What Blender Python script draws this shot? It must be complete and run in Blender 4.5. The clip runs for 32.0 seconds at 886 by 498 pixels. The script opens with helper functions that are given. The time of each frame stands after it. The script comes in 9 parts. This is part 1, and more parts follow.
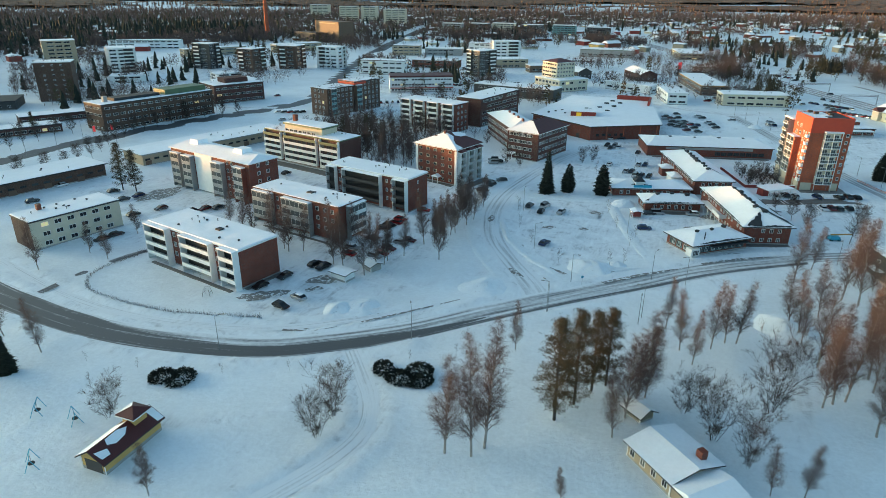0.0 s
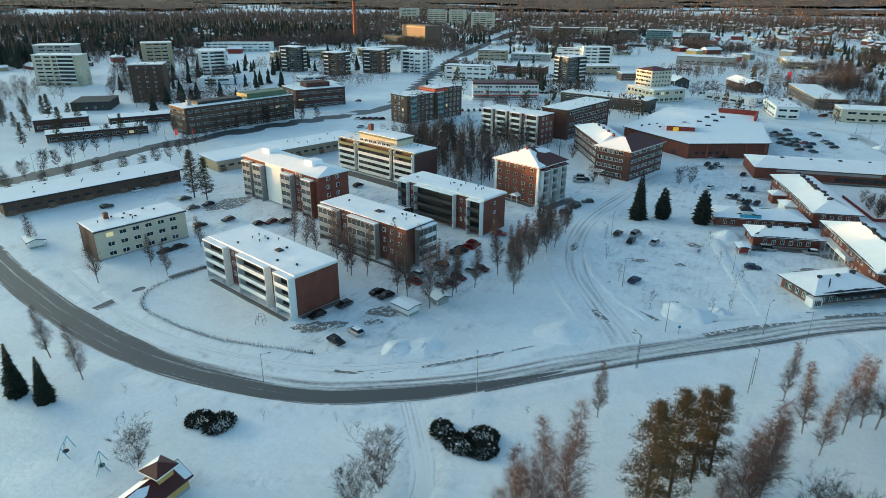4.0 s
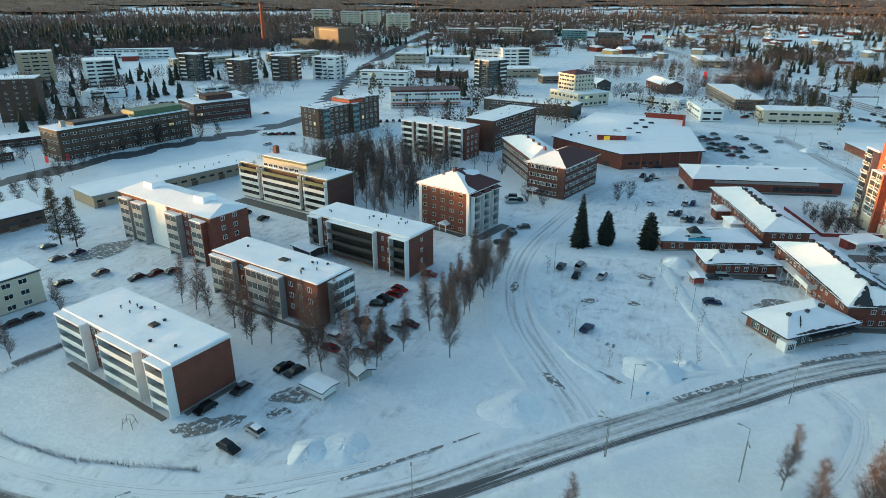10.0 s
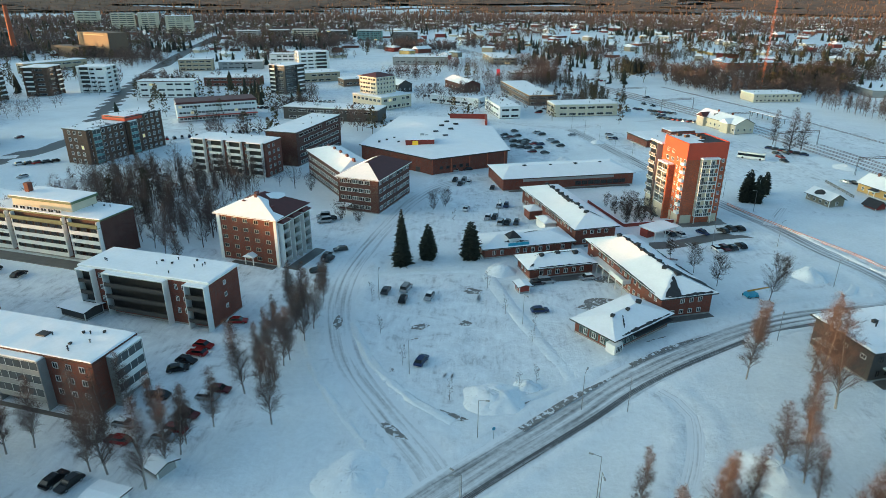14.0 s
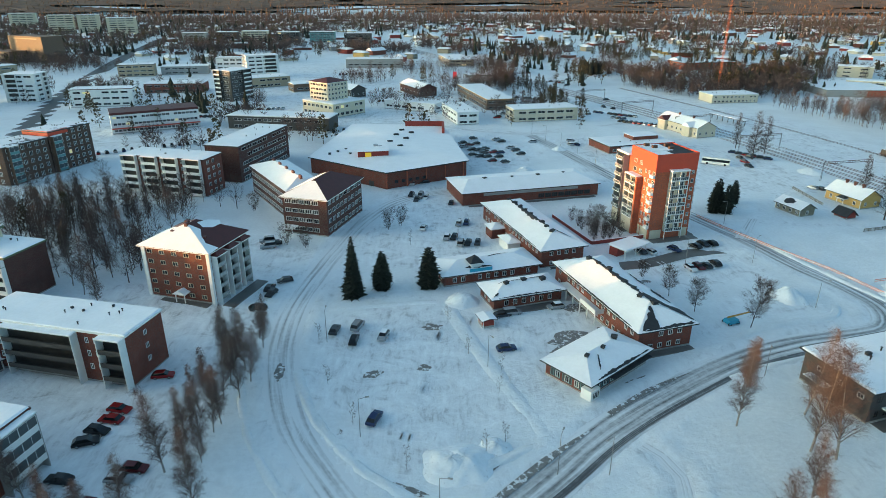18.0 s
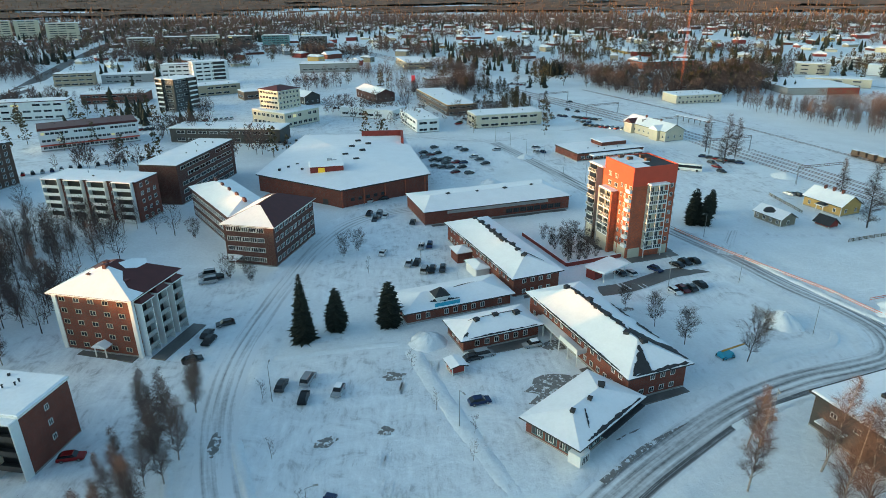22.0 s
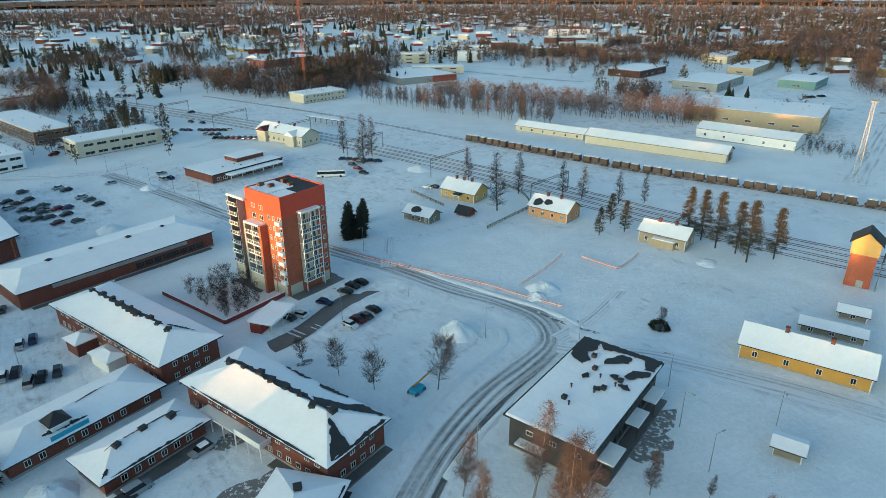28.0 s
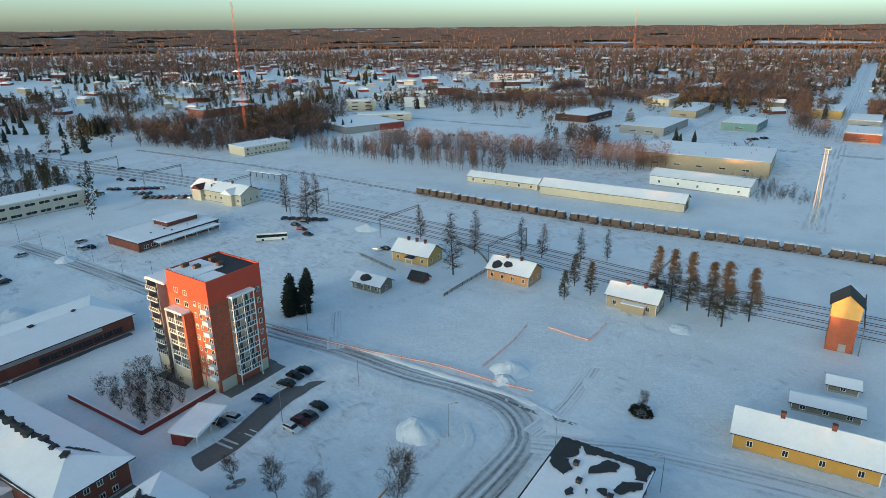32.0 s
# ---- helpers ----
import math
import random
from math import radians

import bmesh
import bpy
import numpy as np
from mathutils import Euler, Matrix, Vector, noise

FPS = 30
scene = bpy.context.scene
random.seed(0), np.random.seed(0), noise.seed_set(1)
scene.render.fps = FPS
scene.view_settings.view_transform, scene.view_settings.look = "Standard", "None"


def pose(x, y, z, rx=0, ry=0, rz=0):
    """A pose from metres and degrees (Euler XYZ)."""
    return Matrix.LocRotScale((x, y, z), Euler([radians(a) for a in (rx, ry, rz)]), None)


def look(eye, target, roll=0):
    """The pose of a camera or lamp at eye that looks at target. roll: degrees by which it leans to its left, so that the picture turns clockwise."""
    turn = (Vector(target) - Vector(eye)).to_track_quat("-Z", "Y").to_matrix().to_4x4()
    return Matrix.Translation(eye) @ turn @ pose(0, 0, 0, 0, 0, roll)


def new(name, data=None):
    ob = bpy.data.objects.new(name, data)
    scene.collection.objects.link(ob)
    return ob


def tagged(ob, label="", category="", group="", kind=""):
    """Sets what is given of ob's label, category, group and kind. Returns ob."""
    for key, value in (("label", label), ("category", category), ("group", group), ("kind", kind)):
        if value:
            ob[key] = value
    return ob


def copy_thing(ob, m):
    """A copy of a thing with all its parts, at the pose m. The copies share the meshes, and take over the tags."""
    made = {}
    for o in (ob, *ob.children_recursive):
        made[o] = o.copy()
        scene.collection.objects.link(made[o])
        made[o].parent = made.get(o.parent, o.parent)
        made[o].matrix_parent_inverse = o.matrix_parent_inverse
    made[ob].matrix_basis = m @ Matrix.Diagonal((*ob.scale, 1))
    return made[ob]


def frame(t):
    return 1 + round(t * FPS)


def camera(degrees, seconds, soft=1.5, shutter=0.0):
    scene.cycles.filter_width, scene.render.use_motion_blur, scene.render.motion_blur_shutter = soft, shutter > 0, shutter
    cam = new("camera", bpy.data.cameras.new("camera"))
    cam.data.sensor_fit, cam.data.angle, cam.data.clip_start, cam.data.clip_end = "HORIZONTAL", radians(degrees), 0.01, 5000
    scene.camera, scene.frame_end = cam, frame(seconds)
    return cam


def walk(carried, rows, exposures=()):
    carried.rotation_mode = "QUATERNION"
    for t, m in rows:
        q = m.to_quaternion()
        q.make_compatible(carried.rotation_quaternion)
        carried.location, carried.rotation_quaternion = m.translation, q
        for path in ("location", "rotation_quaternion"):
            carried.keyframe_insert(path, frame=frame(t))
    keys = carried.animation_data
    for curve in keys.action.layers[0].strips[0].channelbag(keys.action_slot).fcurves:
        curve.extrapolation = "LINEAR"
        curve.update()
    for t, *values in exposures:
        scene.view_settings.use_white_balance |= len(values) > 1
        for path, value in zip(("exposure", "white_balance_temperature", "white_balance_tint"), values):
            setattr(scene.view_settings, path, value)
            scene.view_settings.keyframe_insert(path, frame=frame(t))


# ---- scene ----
EXPO = [(0, -0.36, 7080, -15), (19, -0.34, 7050, -15), (28, -0.59, 6720, -15), (31, -0.69, 6650, -14), (32, -0.75, 6600, -9)]
cam = camera(70.42, 32.0, 0.62)
# seconds, x, y, z, heading, pitch, roll
PATH = [
    (0.0, 19.97, -77.66, 70.27, 20.19, -22.56, -0.47),
    (0.5, 19.29, -75.42, 70.28, 20.62, -22.53, -0.43),
    (1.0, 18.67, -73.19, 70.32, 22.91, -22.50, -0.43),
    (1.5, 18.05, -71.01, 70.36, 25.88, -22.47, -0.44),
    (2.0, 17.40, -68.92, 70.40, 27.53, -22.41, -0.43),
    (2.5, 16.66, -66.87, 70.43, 27.91, -22.37, -0.41),
    (3.0, 15.72, -64.74, 70.46, 27.89, -22.37, -0.39),
    (3.5, 14.65, -62.55, 70.50, 27.82, -22.38, -0.36),
    (5.5, 11.01, -53.97, 70.61, 27.79, -22.18, -0.35),
    (6.0, 9.85, -51.75, 70.64, 27.73, -22.17, -0.30),
    (6.5, 8.75, -49.45, 70.69, 27.68, -22.16, -0.25),
    (7.0, 7.77, -47.10, 70.78, 27.73, -22.17, -0.22),
    (7.5, 6.84, -44.79, 70.90, 27.72, -22.20, -0.21),
    (8.0, 5.88, -42.50, 71.05, 27.74, -22.21, -0.19),
    (8.5, 4.88, -40.22, 71.21, 27.41, -22.25, -0.18),
    (9.0, 3.87, -38.00, 71.36, 25.85, -22.29, -0.18),
    (9.5, 2.92, -35.83, 71.47, 23.19, -22.31, -0.16),
    (10.0, 2.04, -33.71, 71.54, 20.64, -22.32, -0.11),
    (10.5, 1.28, -31.59, 71.58, 18.40, -22.35, -0.07),
    (11.0, 0.71, -29.44, 71.56, 16.22, -22.32, -0.08),
    (11.5, 0.30, -27.35, 71.53, 14.05, -22.27, -0.11),
    (12.0, -0.01, -25.53, 71.57, 11.86, -22.23, -0.09),
    (12.5, -0.24, -23.91, 71.76, 9.77, -22.16, -0.05),
    (13.0, -0.48, -22.05, 72.04, 7.62, -22.22, -0.08),
    (13.5, -0.77, -19.92, 72.31, 5.27, -22.27, -0.15),
    (14.0, -0.96, -17.74, 72.51, 3.07, -22.32, -0.20),
    (14.5, -0.99, -15.60, 72.65, 1.04, -22.32, -0.25),
    (15.0, -0.88, -13.49, 72.76, -0.26, -22.34, -0.28),
    (15.5, -0.65, -11.40, 72.87, -0.50, -22.32, -0.30),
    (17.5, -0.06, -2.36, 73.35, -0.63, -22.35, -0.10),
    (18.0, 0.00, 0.02, 73.43, -0.68, -22.36, -0.06),
    (18.5, 0.09, 2.43, 73.50, -0.73, -22.36, 0.00),
    (19.0, 0.25, 4.85, 73.56, -0.75, -22.35, 0.06),
    (19.5, 0.50, 7.27, 73.61, -0.72, -22.38, 0.10),
    (20.0, 0.81, 9.67, 73.63, -0.65, -22.36, 0.16),
    (20.5, 1.08, 12.11, 73.61, -0.61, -22.32, 0.26),
    (21.0, 1.26, 14.62, 73.57, -0.79, -22.34, 0.38),
    (21.5, 1.31, 17.12, 73.55, -1.91, -22.32, 0.46),
    (22.0, 1.34, 19.51, 73.61, -4.14, -22.32, 0.48),
    (22.5, 1.51, 21.79, 73.75, -8.03, -22.36, 0.46),
    (23.0, 1.83, 23.97, 74.01, -12.72, -22.40, 0.44),
    (23.5, 2.34, 26.08, 74.33, -16.22, -22.48, 0.43),
    (24.0, 3.02, 28.13, 74.61, -18.74, -22.57, 0.44),
    (24.5, 3.74, 30.13, 74.80, -21.02, -22.59, 0.48),
    (25.0, 4.52, 32.19, 74.96, -23.11, -22.67, 0.52),
    (25.5, 5.38, 34.33, 75.11, -25.48, -22.71, 0.53),
    (27.5, 10.14, 41.39, 76.25, -34.57, -22.99, 0.26),
    (28.0, 11.48, 43.08, 76.53, -36.69, -23.09, 0.24),
    (28.5, 12.89, 44.79, 76.77, -38.84, -23.14, 0.19),
    (29.0, 14.33, 46.53, 76.98, -40.12, -23.21, 0.16),
    (29.5, 15.76, 48.33, 77.21, -40.74, -23.29, 0.17),
    (30.0, 17.19, 50.28, 77.48, -40.97, -23.44, 0.23),
    (30.5, 18.58, 52.39, 77.77, -41.14, -23.33, 0.32),
    (31.0, 19.95, 54.49, 78.11, -41.28, -21.64, 0.43),
    (31.5, 21.47, 56.53, 78.49, -41.37, -20.19, 0.50),
    (32.0, 23.23, 58.54, 78.91, -41.39, -19.57, 0.52),
]
walk(cam, [(t, pose(x, y, z, 90 + pitch, 0, yaw) @ pose(0, 0, 0, 0, 0, -roll)) for t, x, y, z, yaw, pitch, roll in PATH], EXPO)

# ---- sky and sun: the last light of a winter afternoon, from the west
SUN_AZ, SUN_EL = 265.0, 1.05
world = bpy.data.worlds.new("sky")
scene.world = world
world.use_nodes = True
wnt = world.node_tree
sky = wnt.nodes.new("ShaderNodeTexSky")
sky.sky_type, sky.sun_disc = "NISHITA", False
sky.sun_elevation, sky.sun_rotation = radians(10), radians(SUN_AZ)
sky.air_density, sky.dust_density, sky.ozone_density = 0.65, 1.5, 1.7
wnt.links.new(sky.outputs[0], wnt.nodes["Background"].inputs[0])
wnt.nodes["Background"].inputs[1].default_value = 0.5
sun_data = bpy.data.lights.new("sun", "SUN")
sun_data.energy, sun_data.angle, sun_data.color = 11.0, radians(0.6), (1.0, 0.46, 0.19)
sun = new("sun", sun_data)
saz, sel = radians(SUN_AZ), radians(SUN_EL)
sun.matrix_world = look((0, 0, 0), (-math.sin(saz) * math.cos(sel), -math.cos(saz) * math.cos(sel), -math.sin(sel)))


# ---- materials
def nodes_of(name):
    m = bpy.data.materials.new(name)
    m.use_nodes = True
    t = m.node_tree
    return m, t, t.nodes["Principled BSDF"]


def node(t, kind, **inputs):
    n = t.nodes.new(kind)
    for k, v in inputs.items():
        n.inputs[k.replace("_", " ")].default_value = v
    return n


def mat(name, base, rough=0.8, metal=0.0, vary=0.18, scale=0.6, fine=9.0, bump=0.15, each=0.0, second=None, spread=0.5):
    """A surface with two scales of noise in its colour and fine relief; second: a colour that comes through in patches."""
    m, t, p = nodes_of(name)
    co = node(t, "ShaderNodeTexCoord")
    n1 = node(t, "ShaderNodeTexNoise", Scale=scale, Detail=5.0)
    n2 = node(t, "ShaderNodeTexNoise", Scale=fine, Detail=3.0)
    for n in (n1, n2):
        t.links.new(co.outputs["Object"], n.inputs["Vector"])
    lo = [c * (1 - vary) for c in base]
    hi = [min(1, c * (1 + vary)) for c in base]
    ramp = t.nodes.new("ShaderNodeValToRGB")
    ramp.color_ramp.elements[0].position, ramp.color_ramp.elements[1].position = 0.3, 0.7
    ramp.color_ramp.elements[0].color, ramp.color_ramp.elements[1].color = (*lo, 1), (*hi, 1)
    mix = node(t, "ShaderNodeMath")
    mix.operation = "MULTIPLY_ADD"
    mix.inputs[1].default_value = 0.45
    t.links.new(n2.outputs[0], mix.inputs[0])
    half = node(t, "ShaderNodeMath")
    half.operation = "MULTIPLY"
    half.inputs[1].default_value = 0.6
    t.links.new(n1.outputs[0], half.inputs[0])
    t.links.new(half.outputs[0], mix.inputs[2])
    t.links.new(mix.outputs[0], ramp.inputs[0])
    colour = ramp.outputs[0]
    if second:
        n3 = node(t, "ShaderNodeTexNoise", Scale=scale * 1.7, Detail=6.0, Roughness=0.65)
        t.links.new(co.outputs["Object"], n3.inputs["Vector"])
        edge = t.nodes.new("ShaderNodeValToRGB")
        edge.color_ramp.elements[0].position, edge.color_ramp.elements[1].position = spread, spread + 0.04
        t.links.new(n3.outputs[0], edge.inputs[0])
        mx = t.nodes.new("ShaderNodeMixRGB")
        mx.inputs[2].default_value = (*second, 1)
        t.links.new(edge.outputs[0], mx.inputs[0])
        t.links.new(colour, mx.inputs[1])
        colour = mx.outputs[0]
    if each:
        info = t.nodes.new("ShaderNodeObjectInfo")
        hsv = t.nodes.new("ShaderNodeHueSaturation")
        ma = node(t, "ShaderNodeMapRange")
        ma.inputs[3].default_value, ma.inputs[4].default_value = 1 - each, 1 + each
        t.links.new(info.outputs["Random"], ma.inputs[0])
        t.links.new(ma.outputs[0], hsv.inputs["Value"])
        t.links.new(colour, hsv.inputs["Color"])
        colour = hsv.outputs[0]
    t.links.new(colour, p.inputs["Base Color"])
    p.inputs["Roughness"].default_value, p.inputs["Metallic"].default_value = rough, metal
    if bump:
        b = node(t, "ShaderNodeBump", Strength=bump, Distance=0.08)
        t.links.new(mix.outputs[0], b.inputs["Height"])
        t.links.new(b.outputs[0], p.inputs["Normal"])
    return m


def brick_mat(name, base, mortar=(0.12, 0.09, 0.075)):
    m, t, p = nodes_of(name)
    co = node(t, "ShaderNodeTexCoord")
    add = node(t, "ShaderNodeVectorMath")
    sep, com = node(t, "ShaderNodeSeparateXYZ"), node(t, "ShaderNodeCombineXYZ")
    s = node(t, "ShaderNodeMath")
    t.links.new(co.outputs["Object"], sep.inputs[0])
    t.links.new(sep.outputs[0], s.inputs[0])
    t.links.new(sep.outputs[1], s.inputs[1])
    t.links.new(s.outputs[0], com.inputs[0])
    t.links.new(sep.outputs[2], com.inputs[1])
    br = node(t, "ShaderNodeTexBrick", Scale=1.0)
    br.inputs["Brick Width"].default_value, br.inputs["Row Height"].default_value, br.inputs["Mortar Size"].default_value = 0.29, 0.08, 0.008
    br.inputs["Color1"].default_value = (*[c * 0.8 for c in base], 1)
    br.inputs["Color2"].default_value = (*[c * 1.2 for c in base], 1)
    br.inputs["Mortar"].default_value = (*mortar, 1)
    t.links.new(com.outputs[0], br.inputs["Vector"])
    n = node(t, "ShaderNodeTexNoise", Scale=0.35, Detail=6.0)
    t.links.new(co.outputs["Object"], n.inputs["Vector"])
    hsv = t.nodes.new("ShaderNodeHueSaturation")
    ma = node(t, "ShaderNodeMapRange")
    ma.inputs[3].default_value, ma.inputs[4].default_value = 0.6, 1.4
    t.links.new(n.outputs[0], ma.inputs[0])
    t.links.new(ma.outputs[0], hsv.inputs["Value"])
    t.links.new(br.outputs[0], hsv.inputs["Color"])
    t.links.new(hsv.outputs[0], p.inputs["Base Color"])
    p.inputs["Roughness"].default_value = 0.9
    return m


def plain(name, base, rough=0.5, metal=0.0, glow=0.0):
    m, t, p = nodes_of(name)
    p.inputs["Base Color"].default_value = (*base, 1)
    p.inputs["Roughness"].default_value, p.inputs["Metallic"].default_value = rough, metal
    if glow:
        p.inputs["Emission Color"].default_value = (*base, 1)
        p.inputs["Emission Strength"].default_value = glow
    return m


def snow_mat(name, base, dirt=(0.42, 0.45, 0.48), amount=0.74):
    """Snow on the ground: drifts, footprints and a little trodden dirt, in world metres."""
    m, t, p = nodes_of(name)
    geo = node(t, "ShaderNodeNewGeometry")
    big = node(t, "ShaderNodeTexNoise", Scale=0.045, Detail=7.0, Roughness=0.6)
    mid = node(t, "ShaderNodeTexNoise", Scale=0.55, Detail=6.0, Roughness=0.62)
    fine = node(t, "ShaderNodeTexNoise", Scale=4.5, Detail=3.0)
    for n in (big, mid, fine):
        t.links.new(geo.outputs["Position"], n.inputs["Vector"])
    ramp = t.nodes.new("ShaderNodeValToRGB")
    ramp.color_ramp.elements[0].position, ramp.color_ramp.elements[1].position = 0.35, 0.68
    ramp.color_ramp.elements[0].color = (*[c * 0.86 for c in base], 1)
    ramp.color_ramp.elements[1].color = (*base, 1)
    t.links.new(big.outputs[0], ramp.inputs[0])
    foot = node(t, "ShaderNodeTexNoise", Scale=1.1, Detail=7.0, Roughness=0.78)
    t.links.new(geo.outputs["Position"], foot.inputs["Vector"])
    mul = node(t, "ShaderNodeMath")
    mul.operation = "MULTIPLY_ADD"
    mul.inputs[1].default_value = 0.5
    t.links.new(mid.outputs[0], mul.inputs[0])
    h2 = node(t, "ShaderNodeMath")
    h2.operation = "MULTIPLY"
    h2.inputs[1].default_value = 0.5
    t.links.new(big.outputs[0], h2.inputs[0])
    t.links.new(h2.outputs[0], mul.inputs[2])
    edge = t.nodes.new("ShaderNodeValToRGB")
    edge.color_ramp.elements[0].position, edge.color_ramp.elements[1].position = amount - 0.14, amount
    edge.color_ramp.elements[0].color, edge.color_ramp.elements[1].color = (0, 0, 0, 1), (0.55, 0.55, 0.55, 1)
    t.links.new(mul.outputs[0], edge.inputs[0])
    mx = t.nodes.new("ShaderNodeMixRGB")
    mx.inputs[2].default_value = (*dirt, 1)
    t.links.new(edge.outputs[0], mx.inputs[0])
    t.links.new(ramp.outputs[0], mx.inputs[1])
    vv = t.nodes.new("ShaderNodeHueSaturation")
    vr = node(t, "ShaderNodeMapRange")
    vr.inputs[1].default_value, vr.inputs[2].default_value = 0.3, 0.7
    vr.inputs[3].default_value, vr.inputs[4].default_value = 0.9, 1.06
    t.links.new(foot.outputs[0], vr.inputs[0])
    t.links.new(vr.outputs[0], vv.inputs["Value"])
    t.links.new(mx.outputs[0], vv.inputs["Color"])
    # trodden and driven snow: grey, streaked and broken, where the plan marks it
    packed = t.nodes.new("ShaderNodeAttribute")
    packed.attribute_name = "packed"
    worn = node(t, "ShaderNodeTexNoise", Scale=0.16, Detail=8.0, Roughness=0.72, Distortion=1.2)
    squeeze = node(t, "ShaderNodeMapping", Rotation=(0, 0, 0.3), Scale=(0.9, 0.16, 1.0))
    streak = node(t, "ShaderNodeTexNoise", Scale=1.0, Detail=5.0, Roughness=0.65)
    t.links.new(geo.outputs["Position"], worn.inputs["Vector"])
    t.links.new(geo.outputs["Position"], squeeze.inputs[0])
    t.links.new(squeeze.outputs[0], streak.inputs["Vector"])
    sm = node(t, "ShaderNodeMath")
    sm.operation = "MULTIPLY_ADD"
    sm.inputs[1].default_value = 0.5
    t.links.new(streak.outputs[0], sm.inputs[0])
    t.links.new(worn.outputs[0], sm.inputs[2])
    wr = t.nodes.new("ShaderNodeValToRGB")
    we = wr.color_ramp.elements
    we[0].position, we[0].color = 0.58, (0.89, 0.92, 0.94, 1)
    we[1].position, we[1].color = 1.0, (0.4, 0.41, 0.42, 1)
    e = we.new(0.8)
    e.color = (0.76, 0.785, 0.81, 1)
    t.links.new(sm.outputs[0], wr.inputs[0])
    pm = t.nodes.new("ShaderNodeMixRGB")
    t.links.new(packed.outputs["Fac"], pm.inputs[0])
    t.links.new(vv.outputs[0], pm.inputs[1])
    t.links.new(wr.outputs[0], pm.inputs[2])
    t.links.new(pm.outputs[0], p.inputs["Base Color"])
    p.inputs["Roughness"].default_value = 0.65
    add = node(t, "ShaderNodeMath")
    add.operation = "MULTIPLY_ADD"
    add.inputs[1].default_value = 0.6
    t.links.new(foot.outputs[0], add.inputs[0])
    t.links.new(mid.outputs[0], add.inputs[2])
    b = node(t, "ShaderNodeBump", Strength=0.4, Distance=0.4)
    t.links.new(add.outputs[0], b.inputs["Height"])
    t.links.new(b.outputs[0], p.inputs["Normal"])
    return m


def road_mat(name, bare, tracks=True):
    """Packed snow with asphalt worn through along the wheel tracks: u runs along the road in metres, v across it."""
    m, t, p = nodes_of(name)
    uv = node(t, "ShaderNodeUVMap")
    sep = node(t, "ShaderNodeSeparateXYZ")
    t.links.new(uv.outputs[0], sep.inputs[0])
    wob = node(t, "ShaderNodeTexNoise", Scale=1.0, Detail=3.0)
    com = node(t, "ShaderNodeCombineXYZ")
    su = node(t, "ShaderNodeMath")
    su.operation = "MULTIPLY"
    su.inputs[1].default_value = 0.05
    t.links.new(sep.outputs[0], su.inputs[0])
    sv = node(t, "ShaderNodeMath")
    sv.operation = "MULTIPLY"
    sv.inputs[1].default_value = 9.0
    t.links.new(sep.outputs[1], sv.inputs[0])
    t.links.new(su.outputs[0], com.inputs[0])
    t.links.new(sv.outputs[0], com.inputs[1])
    t.links.new(com.outputs[0], wob.inputs["Vector"])
    ramp = t.nodes.new("ShaderNodeValToRGB")
    els = ramp.color_ramp.elements
    els[0].position, els[0].color = 0.0, (0, 0, 0, 1)
    els[1].position, els[1].color = 1.0, (0, 0, 0, 1)
    for pos, v in ((0.1, 0.1), (0.2, 0.75), (0.3, 0.35), (0.41, 0.8), (0.5, 0.25), (0.6, 0.8), (0.7, 0.4), (0.8, 0.75), (0.9, 0.1)):
        e = els.new(pos)
        e.color = (v, v, v, 1)
    t.links.new(sep.outputs[1], ramp.inputs[0])
    geo = node(t, "ShaderNodeNewGeometry")
    grain = node(t, "ShaderNodeTexNoise", Scale=0.9, Detail=6.0, Roughness=0.7)
    t.links.new(geo.outputs["Position"], grain.inputs["Vector"])
    s1 = node(t, "ShaderNodeMath")
    s1.operation = "MULTIPLY_ADD"
    s1.inputs[1].default_value = 0.55
    t.links.new(ramp.outputs[0], s1.inputs[0])
    s2 = node(t, "ShaderNodeMath")
    s2.operation = "MULTIPLY_ADD"
    s2.inputs[1].default_value, s2.inputs[2].default_value = 1.1, bare - 0.9
    t.links.new(wob.outputs[0], s2.inputs[0])
    t.links.new(s2.outputs[0], s1.inputs[2])
    s3 = node(t, "ShaderNodeMath")
    s3.operation = "MULTIPLY_ADD"
    s3.inputs[1].default_value = 0.5
    t.links.new(grain.outputs[0], s3.inputs[0])
    t.links.new(s1.outputs[0], s3.inputs[2])
    cr = t.nodes.new("ShaderNodeValToRGB")
    ce = cr.color_ramp.elements
    ce[0].position, ce[0].color = 0.25, (0.8, 0.82, 0.84, 1)
    ce[1].position, ce[1].color = 0.85, (0.085, 0.085, 0.088, 1)
    e = ce.new(0.5)
    e.color = (0.56, 0.57, 0.58, 1)
    t.links.new(s3.outputs[0], cr.inputs[0])
    t.links.new(cr.outputs[0], p.inputs["Base Color"])
    p.inputs["Roughness"].default_value = 0.6
    b = node(t, "ShaderNodeBump", Strength=0.35, Distance=0.1)
    t.links.new(s3.outputs[0], b.inputs["Height"])
    t.links.new(b.outputs[0], p.inputs["Normal"])
    return m


